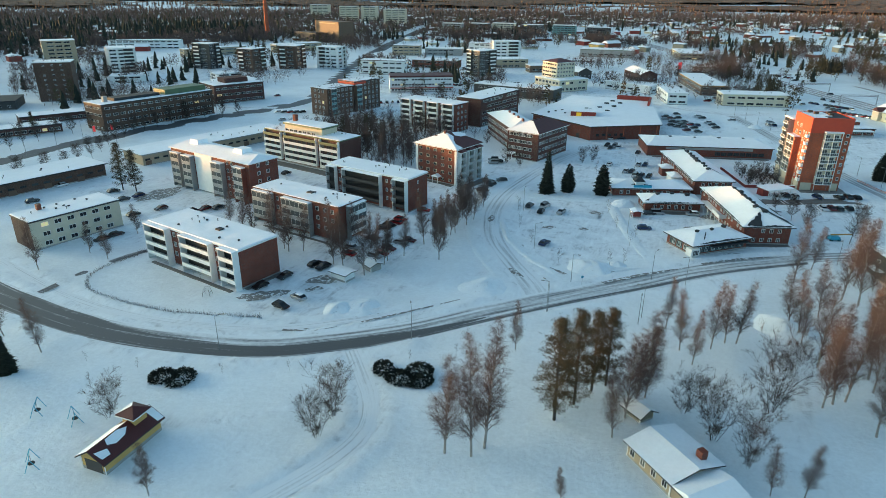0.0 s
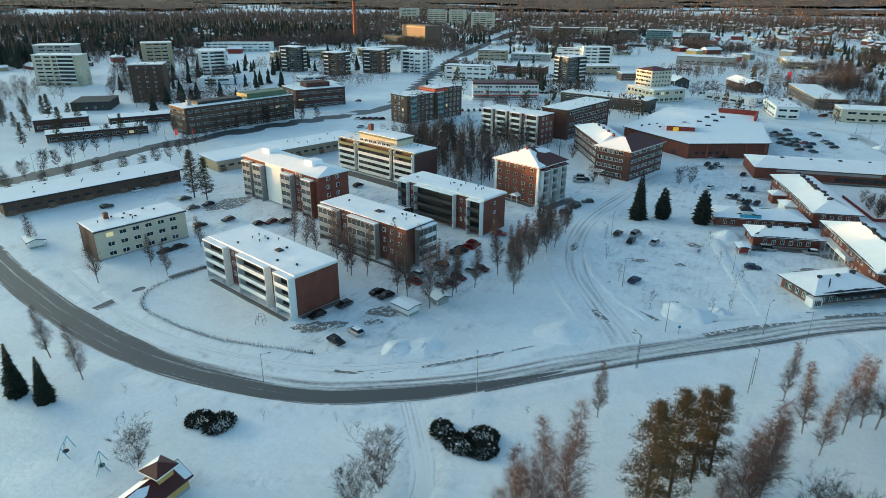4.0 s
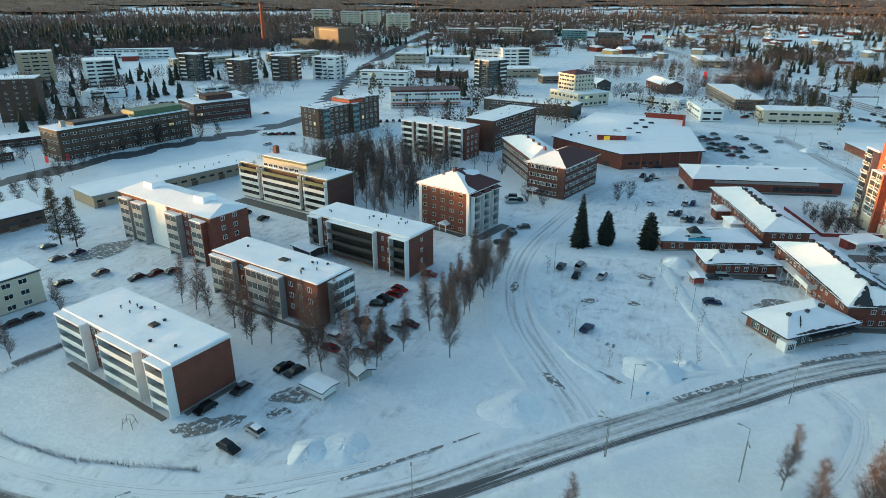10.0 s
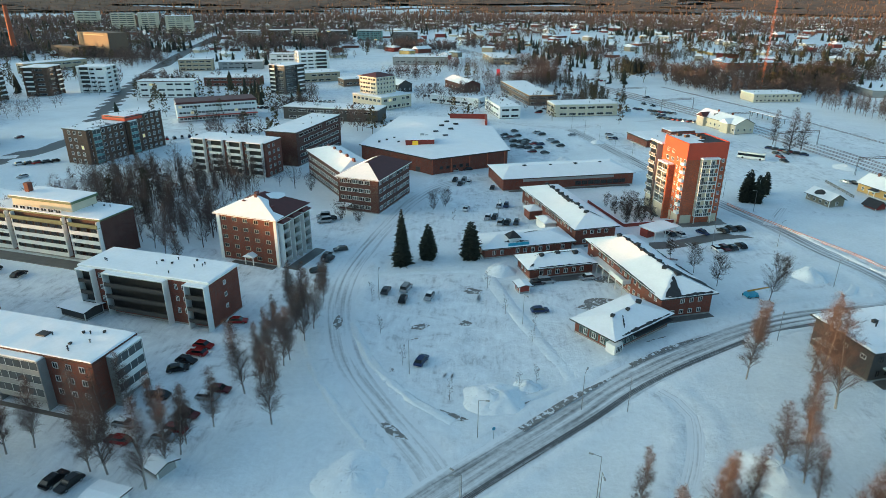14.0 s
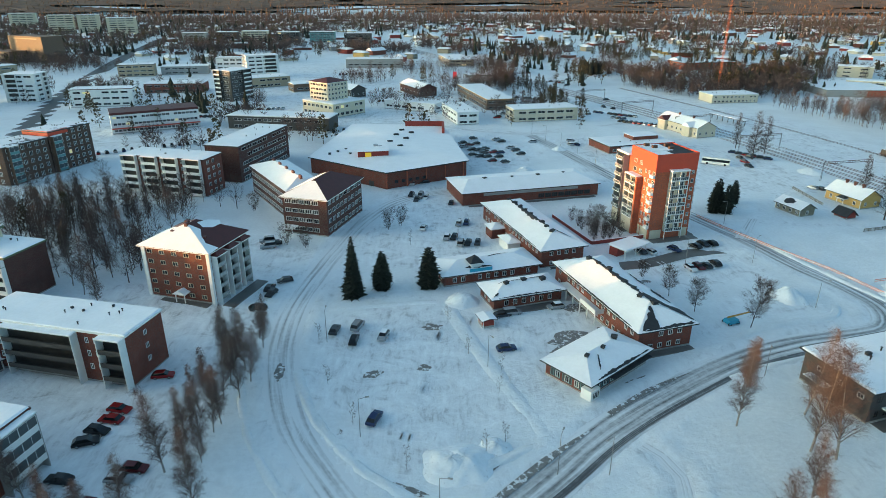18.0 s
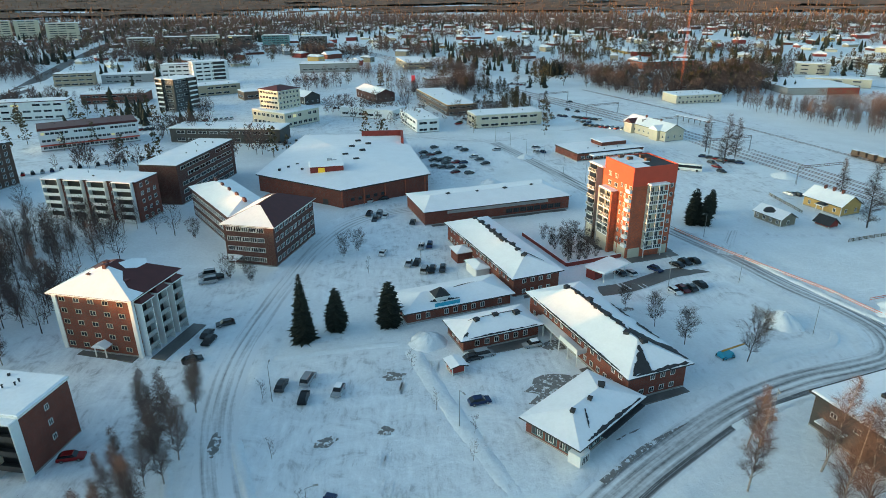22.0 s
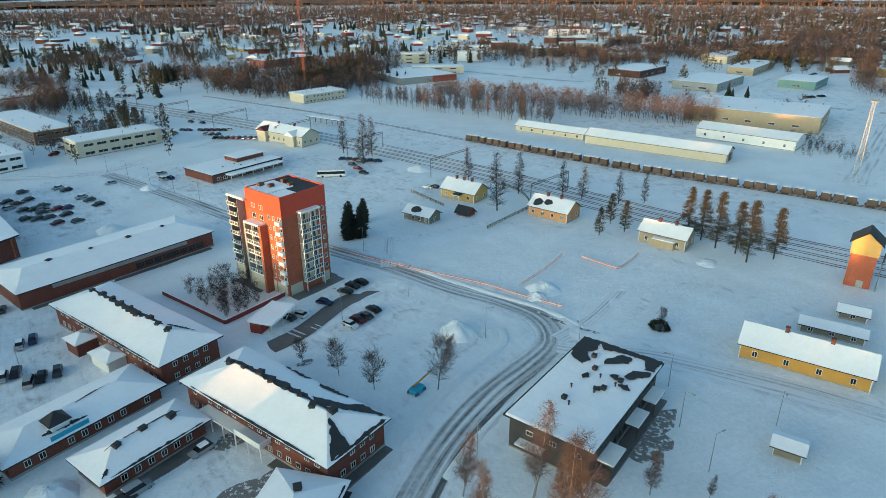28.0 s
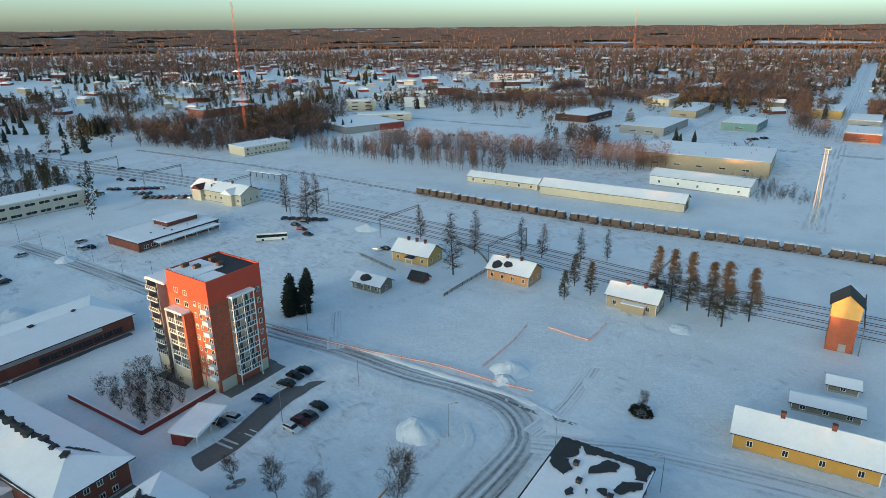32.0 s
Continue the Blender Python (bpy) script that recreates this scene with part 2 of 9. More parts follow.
SNOW = snow_mat("snow_ground", (0.89, 0.925, 0.945), (0.62, 0.66, 0.7), 0.7)
ROOF_SNOW = mat("snow_roof", (0.93, 0.93, 0.94), 0.65, vary=0.05, scale=0.25, fine=1.5, bump=0.25)
PILE_SNOW = mat("snow_pile", (0.83, 0.86, 0.88), 0.7, vary=0.06, scale=0.8, fine=3.0, bump=0.9, second=(0.6, 0.61, 0.63), spread=0.62)
ROAD = road_mat("road_worn", 0.33)
STREET = road_mat("street_packed", 0.12)
LANE = road_mat("road_bare_lane", 0.85)
STRIP = road_mat("road_strip", 0.66)
BOULEVARD = road_mat("boulevard_wet", 0.92)
PATH = road_mat("path_packed", 0.02)
ASPHALT = mat("asphalt_bare", (0.2, 0.19, 0.18), 0.7, vary=0.3, scale=0.5, fine=2.0, second=(0.75, 0.77, 0.79), spread=0.53)
ASPHALT_WET = mat("asphalt_driven", (0.12, 0.115, 0.11), 0.55, vary=0.25, scale=0.2, fine=1.5, second=(0.4, 0.41, 0.42), spread=0.68)
TRACK = mat("snow_pressed", (0.76, 0.78, 0.8), 0.7, vary=0.2, scale=1.5)
BRICK = brick_mat("brick_red", (0.175, 0.042, 0.024))
BRICK_DARK = brick_mat("brick_dark", (0.075, 0.022, 0.017))
BRICK_ORANGE = brick_mat("brick_orange", (0.42, 0.1, 0.045))
BRICK_BROWN = brick_mat("brick_brown", (0.085, 0.045, 0.03))
RED_PANEL = mat("panel_red", (0.52, 0.06, 0.025), 0.6, vary=0.08)
WHITE = mat("painted_white", (0.74, 0.74, 0.72), 0.7, vary=0.07)
CREAM = mat("render_cream", (0.56, 0.5, 0.38), 0.8, vary=0.08)
BEIGE = mat("render_beige", (0.36, 0.29, 0.2), 0.8, vary=0.1)
GREY = mat("concrete_grey", (0.3, 0.3, 0.29), 0.85, vary=0.15)
DARK = mat("panel_dark", (0.045, 0.042, 0.04), 0.7, vary=0.25)
BROWN = mat("panel_brown", (0.14, 0.085, 0.055), 0.7, vary=0.2)
OCHRE = mat("boards_ochre", (0.52, 0.28, 0.06), 0.8, vary=0.12)
YELLOW = mat("boards_yellow", (0.52, 0.33, 0.11), 0.8, vary=0.12)
PEACH = mat("boards_peach", (0.55, 0.27, 0.12), 0.8, vary=0.12)
OLIVE = mat("boards_olive", (0.2, 0.18, 0.13), 0.85, vary=0.2)
FALU = mat("boards_red", (0.24, 0.04, 0.03), 0.85, vary=0.2)
GREEN = mat("panel_green", (0.09, 0.13, 0.07), 0.6, vary=0.15)
TEAL = mat("panel_teal", (0.1, 0.22, 0.22), 0.5, vary=0.1)
BITUMEN = mat("bitumen", (0.03, 0.031, 0.034), 0.8, vary=0.3)
ROOF_RED = mat("roof_tin_red", (0.085, 0.018, 0.016), 0.6, vary=0.2)
ROOF_MIX = mat("roof_half_bare", (0.85, 0.87, 0.9), 0.7, vary=0.05, scale=0.09, second=(0.03, 0.031, 0.034), spread=0.56)
METAL = mat("galvanised", (0.4, 0.41, 0.42), 0.45, 0.7, vary=0.15)
POLE = mat("pole_grey", (0.25, 0.25, 0.25), 0.5, 0.4)
RUST = mat("rusty_steel", (0.12, 0.065, 0.045), 0.85, 0.2, vary=0.3)
TIMBER = mat("timber_load", (0.13, 0.09, 0.065), 0.9, vary=0.35, scale=2.0)
ORANGE = mat("mast_orange", (0.6, 0.16, 0.06), 0.6)
NET = plain("net_orange", (0.72, 0.2, 0.09), 0.7)
GLASS = plain("window_glass", (0.012, 0.014, 0.016), 0.06)
# near-black colour carries the shade deep inside the balcony recesses
BACK = mat("recess_shade", (0.03, 0.027, 0.025), 0.5, vary=0.5, scale=0.5)
BLIND = mat("glass_pale", (0.07, 0.08, 0.085), 0.1, vary=0.3, scale=0.3, bump=0)
LIT = plain("lit_window", (1.0, 0.68, 0.34), 0.5, glow=0.5)
SIGN_YELLOW = plain("sign_yellow", (0.9, 0.52, 0.04), 0.5, glow=0.3)
SIGN_RED = plain("sign_red", (0.8, 0.05, 0.06), 0.5, glow=0.4)
SIGN_BLUE = plain("sign_blue", (0.05, 0.35, 0.5), 0.5)
RUBBER = plain("rubber", (0.02, 0.02, 0.02), 0.8)
BARK = mat("bark_dark", (0.06, 0.05, 0.045), 0.9, vary=0.3)
BIRCH_BARK = mat("bark_birch", (0.3, 0.27, 0.25), 0.8, vary=0.5, scale=2.0, second=(0.05, 0.045, 0.04), spread=0.55)
TWIG = mat("twigs_bare", (0.055, 0.04, 0.033), 0.9, vary=0.25, each=0.25)
TWIG_RED = mat("twigs_birch", (0.11, 0.074, 0.064), 0.9, vary=0.25, each=0.25)
NEEDLE = mat("needles_spruce", (0.014, 0.018, 0.011), 0.9, vary=0.4, scale=3.0, each=0.2)
PINE_N = mat("needles_pine", (0.06, 0.045, 0.02), 0.9, vary=0.4, scale=2.0, each=0.2)
# brighter orange patches put sunlit treetops into the forest's colour
FOREST = mat("forest_far", (0.12, 0.07, 0.045), 0.95, vary=0.5, scale=0.02, fine=0.2, second=(0.2, 0.1, 0.055), spread=0.48)


# ---- mesh building
class Shape:
    def __init__(self):
        self.v, self.f, self.m = [], [], []

    def face(self, pts, mi=0):
        n = len(self.v)
        self.v += [tuple(p) for p in pts]
        self.f.append(tuple(range(n, n + len(pts))))
        self.m.append(mi)

    def box(self, x0, y0, z0, x1, y1, z1, mi=0, top=0.0):
        """top: how far the upper edges are drawn in, for a softened block."""
        n = len(self.v)
        a = top
        self.v += [(x0, y0, z0), (x1, y0, z0), (x1, y1, z0), (x0, y1, z0), (x0 + a, y0 + a, z1), (x1 - a, y0 + a, z1), (x1 - a, y1 - a, z1), (x0 + a, y1 - a, z1)]
        for q in ((3, 2, 1, 0), (4, 5, 6, 7), (0, 1, 5, 4), (1, 2, 6, 5), (2, 3, 7, 6), (3, 0, 4, 7)):
            self.f.append(tuple(n + i for i in q))
            self.m.append(mi)
        return self

    def tube(self, p, q, r0, r1, sides=6, mi=0, cap=True):
        p, q = Vector(p), Vector(q)
        d = (q - p).normalized()
        s = d.cross(Vector((0, 0, 1)) if abs(d.z) < 0.9 else Vector((1, 0, 0))).normalized()
        w = d.cross(s)
        n = len(self.v)
        for c, r in ((p, r0), (q, r1)):
            for i in range(sides):
                a = 2 * math.pi * i / sides
                self.v.append(tuple(c + s * (r * math.cos(a)) + w * (r * math.sin(a))))
        for i in range(sides):
            j = (i + 1) % sides
            self.f.append((n + i, n + j, n + sides + j, n + sides + i))
            self.m.append(mi)
        if cap:
            self.f.append(tuple(n + sides + i for i in range(sides)))
            self.m.append(mi)
        return self

    def mesh(self, name, *mats):
        me = bpy.data.meshes.new(name)
        me.from_pydata(self.v, [], self.f)
        for x in mats:
            me.materials.append(x)
        if len(mats) > 1:
            me.polygons.foreach_set("material_index", self.m)
        me.update()
        return me


def thing(name, x, y, rot, label, category, group="", kind="", z=0.0):
    ob = new(name)
    ob.empty_display_size = 0.3
    ob.matrix_world = pose(x, y, z, 0, 0, rot)
    return tagged(ob, label, category, group, kind)


def part(name, me, parent, m=None, label=""):
    ob = new(name, me)
    ob.parent = parent
    if m is not None:
        ob.matrix_local = m
    return tagged(ob, label)


def blanket(x0, y0, x1, y1, z, th, seed=0, n=9):
    """A blanket of snow with soft edges and small drifts."""
    s = Shape()
    k = max(4, min(n, int((x1 - x0) / 1.5) + 2)), max(4, min(n, int((y1 - y0) / 1.5) + 2))
    xs = [0, 0.012] + [i / (k[0] - 1) for i in range(1, k[0] - 1)] + [0.988, 1]
    ys = [0, 0.012] + [i / (k[1] - 1) for i in range(1, k[1] - 1)] + [0.988, 1]
    nx, ny = len(xs), len(ys)
    for j, b in enumerate(ys):
        for i, a in enumerate(xs):
            rim = i in (0, nx - 1) or j in (0, ny - 1)
            x, y = x0 + a * (x1 - x0), y0 + b * (y1 - y0)
            zz = z if rim else z + th * (0.8 + 0.35 * noise.noise((x * 0.25 + seed, y * 0.25, seed)))
            s.v.append((x, y, zz))
    for j in range(ny - 1):
        for i in range(nx - 1):
            q = j * nx + i
            s.f.append((q, q + 1, q + nx + 1, q + nx))
            s.m.append(0)
    return s


FACES = {"u": lambda u, v: pose(0, 0, 0), "v": lambda u, v: pose(0, v, 0, 0, 0, -90), "V": lambda u, v: pose(u, 0, 0, 0, 0, 90), "U": lambda u, v: pose(u, v, 0, 0, 0, 180)}
MESHES = {}


def grid_pane(w, h, b, split, y_out, y_in, fm, gm, name):
    """A frame with its panes as one connected sheet: bars stand out, panes lie back."""
    s = Shape()
    xs = [-w / 2, -w / 2 + b]
    for i in range(1, split + 1):
        c = -w / 2 + w * i / (split + 1)
        xs += [c - b * 0.4, c + b * 0.4]
    xs += [w / 2 - b, w / 2]
    zs = [0, b, h - b, h]
    at = {}

    def vert(x, y, z):
        k = (round(x, 4), y, round(z, 4))
        if k not in at:
            at[k] = len(s.v)
            s.v.append((x, y, z))
        return at[k]

    def quad(pts, mi):
        s.f.append(tuple(vert(*p) for p in pts))
        s.m.append(mi)

    for j in range(3):
        for i in range(len(xs) - 1):
            x0, x1, z0, z1 = xs[i], xs[i + 1], zs[j], zs[j + 1]
            if j == 1 and i % 2 == 1:
                o, n = y_out, y_in
                quad([(x0, n, z0), (x1, n, z0), (x1, n, z1), (x0, n, z1)], 1)
                for p, q in (((x0, z0), (x1, z0)), ((x1, z0), (x1, z1)), ((x1, z1), (x0, z1)), ((x0, z1), (x0, z0))):
                    quad([(p[0], o, p[1]), (q[0], o, q[1]), (q[0], n, q[1]), (p[0], n, p[1])], 0)
            else:
                quad([(x0, y_out, z0), (x1, y_out, z0), (x1, y_out, z1), (x0, y_out, z1)], 0)
    ring = [(xs[0], zs[0]), (xs[-1], zs[0]), (xs[-1], zs[-1]), (xs[0], zs[-1])]
    for k in range(4):
        p, q = ring[k], ring[(k + 1) % 4]
        quad([(q[0], y_out, q[1]), (p[0], y_out, p[1]), (p[0], 0.02, p[1]), (q[0], 0.02, q[1])], 0)
    return s.mesh(name, fm, gm)


def window_mesh(w, h, frame_mat=None, glass=None, split=1):
    fm, gm = frame_mat or WHITE, glass or GLASS
    key = ("window", round(w, 2), round(h, 2), fm.name, gm.name, split)
    if key not in MESHES:
        MESHES[key] = grid_pane(w, h, 0.09, split, -0.08, -0.03, fm, gm, "window")
    return MESHES[key]


def windows(parent, face, u, v, s0, ds, ns, z0, dz, nz, w, h, frame_mat=None, glass=None, split=1, lit=0.0, skip=0.0, name="window"):
    base = FACES[face](u, v)
    for j in range(nz):
        for i in range(ns):
            if random.random() < skip:
                continue
            g = LIT if random.random() < lit else (glass or (BLIND if random.random() < 0.25 else GLASS))
            part(name, window_mesh(w, h, frame_mat, g, split), parent, base @ pose(s0 + i * ds, 0, z0 + j * dz))


def bay(parent, face, u, v, s0, s1, depth, floors, fh, z0, parapet, side, units=1, glazed=True, roof=True, open_foot=True):
    """A stack of balconies between two side walls."""
    base = FACES[face](u, v)
    h = floors * fh
    for a in (s0, s1 - 0.18):
        part("balcony_wall", Shape().box(a, -depth, 0.0, a + 0.18, 0, z0 + h + 0.25).mesh("balcony_wall", side), parent, base)
    wu = (s1 - s0 - 0.36) / units
    key = ("balcony", round(wu, 2), depth, parapet.name)
    if key not in MESHES:
        s = Shape()
        prof = [(-0.01, 0), (-depth, 0), (-depth, 1.08), (-depth + 0.09, 1.08), (-depth + 0.09, 0.16), (-0.01, 0.16)]
        n = len(prof)
        s.v = [(x, y, z) for x in (0.02, wu - 0.02) for y, z in prof]
        s.f = [tuple(range(n))[::-1], tuple(range(n, 2 * n))] + [(i, (i + 1) % n, n + (i + 1) % n, n + i) for i in range(n)]
        s.m = [0] * len(s.f)
        MESHES[key] = s.mesh("balcony", parapet)
    gkey = ("glazing", round(wu, 2), fh)
    if glazed and gkey not in MESHES:
        MESHES[gkey] = grid_pane(wu, fh - 1.1, 0.05, 1, -0.05, -0.02, WHITE, BLIND, "glazing")
    # dark sheet over the wall, with the recess's shade put into its colour
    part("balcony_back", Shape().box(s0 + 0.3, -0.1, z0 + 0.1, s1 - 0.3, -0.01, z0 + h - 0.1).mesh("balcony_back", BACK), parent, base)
    for f in range(floors):
        for i in range(units):
            b = part("balcony", MESHES[key], parent, base @ pose(s0 + 0.18 + i * wu, 0, z0 + f * fh))
            if glazed:
                part("glazing", MESHES[gkey], b, pose(wu / 2, -depth + 0.06, 1.09))
    if roof:
        part("balcony_roof", Shape().box(s0 - 0.1, -depth - 0.15, z0 + h + 0.25, s1 + 0.1, -0.01, z0 + h + 0.4).mesh("balcony_roof", WHITE), parent, base)
        part("roof_snow", blanket(s0 - 0.05, -depth - 0.1, s1 + 0.05, -0.02, z0 + h + 0.4, 0.22, s0).mesh("roof_snow", ROOF_SNOW), parent, base)


def open_stack(parent, face, u, v, s0, s1, depth, floors, fh, z0, units=2, ends=(True, True)):
    """Open balconies with slim white posts and railings of small framed panels."""
    base = FACES[face](u, v)
    wu = (s1 - s0) / units
    h = floors * fh
    for i in range(units + 1):
        if (i == 0 and not ends[0]) or (i == units and not ends[1]):
            continue
        x = s0 + i * wu
        part("post", Shape().box(x - 0.09, -depth - 0.02, 0 if i in (0, units) else z0, x + 0.09, -depth + 0.16, z0 + h + 0.1).mesh("post", WHITE), parent, base)
    # cream sheet brightens the recess by colour, standing in for a sunlit back wall
    part("balcony_back", Shape().box(s0, -0.02, z0, s1, -0.004, z0 + h).mesh("balcony_back", CREAM), parent, base)
    key = ("rail", round(wu, 2))
    if key not in MESHES:
        MESHES[key] = grid_pane(wu - 0.2, 1.05, 0.1, 3, -0.06, -0.02, WHITE, BLIND, "railing")
    skey = ("slab", round(wu, 2), depth)
    if skey not in MESHES:
        MESHES[skey] = Shape().box(0.02, -depth, -0.18, wu - 0.02, -0.01, 0.0).mesh("balcony", WHITE)
    for f in range(floors):
        for i in range(units):
            b = part("balcony", MESHES[skey], parent, base @ pose(s0 + i * wu, 0, z0 + f * fh))
            part("railing", MESHES[key], b, pose(wu / 2, -depth + 0.04, 0.02))
            # paler panes than plain glass, also put in to brighten the recess
            part("window", window_mesh(wu * 0.62, 1.9, WHITE, BLIND, 1), parent, base @ pose(s0 + (i + 0.5) * wu, 0, z0 + f * fh + 0.1))
    part("balcony_roof", Shape().box(s0 - 0.25, -depth - 0.3, z0 + h + 0.1, s1 + 0.25, -0.01, z0 + h + 0.35).mesh("balcony_roof", WHITE), parent, base)
    part("roof_snow", blanket(s0 - 0.2, -depth - 0.25, s1 + 0.2, -0.02, z0 + h + 0.35, 0.25, s0).mesh("roof_snow", ROOF_SNOW), parent, base)


def flat_roof(ob, u, v, h, edge, over=0.3, seed=0, clutter=8, snow=None, x0=0.0, y0=0.0):
    part("roof", Shape().box(x0 - over, y0 - over, h, x0 + u + over, y0 + v + over, h + 0.45).mesh("roof", edge), ob)
    part("roof_snow", blanket(x0 - over + 0.05, y0 - over + 0.05, x0 + u + over - 0.05, y0 + v + over - 0.05, h + 0.45, 0.22, seed, 16).mesh("roof_snow", snow or ROOF_SNOW), ob)
    r = random.Random(seed + 5)
    for i in range(clutter):
        x, y = x0 + u * r.uniform(0.12, 0.88), y0 + v * r.uniform(0.12, 0.88)
        if r.random() < 0.55:
            part("roof_vent", vent_mesh(0), ob, pose(x, y, h + 0.6) @ Matrix.Diagonal((0.8, 0.8, 0.8, 1)))
        else:
            part("roof_vent", vent_mesh(1), ob, pose(x, y, h + 0.6, 0, 0, r.uniform(0, 90)) @ Matrix.Diagonal((0.55, 0.55, 0.6, 1)))


def vent_mesh(k):
    key = ("vent", k)
    if key not in MESHES:
        s = Shape()
        if k == 0:
            s.tube((0, 0, -0.2), (0, 0, 0.75), 0.14, 0.14, 8)
            s.tube((0, 0, 0.7), (0, 0, 0.85), 0.26, 0.2, 8)
        else:
            s.box(-0.5, -0.4, -0.2, 0.5, 0.4, 0.5)
            s.box(-0.6, -0.5, 0.5, 0.6, 0.5, 0.62, 0, 0.1)
        MESHES[key] = s.mesh("roof_vent", BITUMEN)
    return MESHES[key]


def hip(x0, y0, x1, y1, z, rise, over=0.6, inset=None, th=0.25, along=""):
    """A hipped roof over a rectangle; inset: how far the ridge stops short of the ends (0: a gable)."""
    s = Shape()
    x0, y0, x1, y1 = x0 - over, y0 - over, x1 + over, y1 + over
    if inset is None:
        inset = min(x1 - x0, y1 - y0) / 2
    wide = along == "x" or (along == "" and x1 - x0 >= y1 - y0)
    if wide:
        r0, r1 = (x0 + inset, (y0 + y1) / 2), (x1 - inset, (y0 + y1) / 2)
    else:
        r0, r1 = ((x0 + x1) / 2, y0 + inset), ((x0 + x1) / 2, y1 - inset)
    c = [(x0, y0), (x1, y0), (x1, y1), (x0, y1)]
    lo = [(*p, z) for p in c]
    hi = [(*p, z + th) for p in c]
    a, b = (*r0, z + th + rise), (*r1, z + th + rise)
    s.face(lo[::-1])
    for i in range(4):
        j = (i + 1) % 4
        s.face([lo[i], lo[j], hi[j], hi[i]], 1)
    if wide:
        s.face([hi[0], hi[1], b, a])
        s.face([hi[1], hi[2], b])
        s.face([hi[2], hi[3], a, b])
        s.face([hi[3], hi[0], a])
    else:
        s.face([hi[0], hi[1], a])
        s.face([hi[1], hi[2], b, a])
        s.face([hi[2], hi[3], b])
        s.face([hi[3], hi[0], a, b])
    return s


def walls(ob, x0, y0, x1, y1, h, m, plinth=GREY):
    part("wall", Shape().box(x0, y0, -0.3, x1, y1, h).mesh("wall", m), ob)
    if plinth:
        s = Shape()
        e = 0.04
        s.box(x0 - e, y0 - e, -0.3, x1 + e, y0 - 0.003, 0.55).box(x0 - e, y1 + 0.003, -0.3, x1 + e, y1 + e, 0.55)
        s.box(x0 - e, y0, -0.3, x0 - 0.003, y1, 0.55).box(x1 + 0.003, y0, -0.3, x1 + e, y1, 0.55)
        part("plinth", s.mesh("plinth", plinth), ob)


def apron(ob, *boxes):
    """Bare dark strips along a building's foot: cleared asphalt, plus contact shade as colour."""
    for x0, y0, x1, y1 in boxes:
        part("apron", Shape().box(x0, y0, 0.0, x1, y1, 0.27, 0, 0.1).mesh("apron", ASPHALT_WET), ob)


def block(name, x, y, rot, u, v, h, m, label, category="apartment building", floors=4, edge=WHITE, group="", us=None, vs=None, win=(1.5, 1.3), lit=0.01, clutter=8, snow=None, back=False, skip=0.04, band=None):
    """A plain flat-roofed block with rows of windows; us, vs: the windows' spacing on its two long-seen faces."""
    ob = thing(name, x, y, rot, label, category, group)
    walls(ob, 0, 0, u, v, h, m)
    flat_roof(ob, u, v, h, edge, seed=int(abs(x) + abs(y)), clutter=clutter, snow=snow)
    fh = h / floors
    for face, length, ds in (("u", u, us), ("v", v, vs)) + ((("U", u, us), ("V", v, vs)) if back else ()):
        if ds:
            n = max(1, int((length - 1.0) / ds))
            s0 = (length - (n - 1) * ds) / 2
            windows(ob, face, u, v, s0, ds, n, fh * 0.32, fh, floors, min(win[0], ds * 0.85), win[1] if win[1] < fh * 0.7 else fh * 0.55, lit=lit, skip=skip)
            if band:
                base = FACES[face](u, v)
                for f in range(floors + 1):
                    part("band", Shape().box(0, -0.05, max(0.6, f * fh - 0.5), length, -0.004, f * fh + 0.55 if f < floors else h).mesh("band", band), ob, base)
    return ob

# ---- where cars, trees and small things stand: x, y and a turn, height or size
CARS_LOT = [(-23.6, 128, 80), (-18.5, 129.7, 75), (-18.6, 123.4, 85), (-12.1, 125.3, 80), (-11.5, 95.3, 70), (15.4, 119.5, 15), (18.5, 136, 20), (16, 134.9, 20), (29.8, 139.3, 12)]
CARS_CLINIC = [(-4.1, 195.9, 78), (5.7, 222.2, 78), (7.6, 199.6, 78), (10.3, 200.6, 78), (3.4, 186.8, 78), (5.8, 187.2, 78), (7.8, 181.7, 78), (10, 182, 78), (13, 182.4, 78), (-9.5, 232.3, 78), (-7.3, 226.4, 78), (-5.9, 230.7, 78), (-3.8, 228.9, 78), (-6.2, 251.9, 78), (-9.3, 247.7, 78)]
CARS_TOWER = [(61.8, 174.6, -70), (64.8, 174.4, -68), (72.7, 176.4, -62), (80.0, 178.8, -64), (83.2, 180.4, -70), (86.1, 181.1, -70), (72.4, 162.3, -74), (75.0, 163.3, -76), (77.4, 163.9, -76), (80.8, 165.6, -78)]
CARS_STORE = [(13.9, 322, 20), (17.1, 317.2, 20), (20.8, 320.2, 20), (18, 307.3, 20), (21.2, 306.2, 20), (24.8, 309, 20), (18, 296.5, 20), (21.1, 293.8, 20), (24.5, 292.8, 20), (28.2, 301.7, 20), (29.9, 292.8, 20), (26.1, 284.8, 20), (32.1, 282.8, 20), (32, 330, 20), (34.4, 325, 20), (37.5, 311.2, 20), (39.5, 305.5, 20), (41.2, 297.9, 20), (20.1, 332.7, 20), (14.2, 313.1, 20), (27.2, 283.8, 20), (31.3, 300.6, 20), (23.5, 300.7, 20)]
CARS_FRONT = [(-8.7, 245.8, 15), (-4.7, 249.6, 15), (2.8, 255.4, 15), (6.4, 221.9, 15), (18.1, 233.2, 15), (17.3, 245.6, 15)]
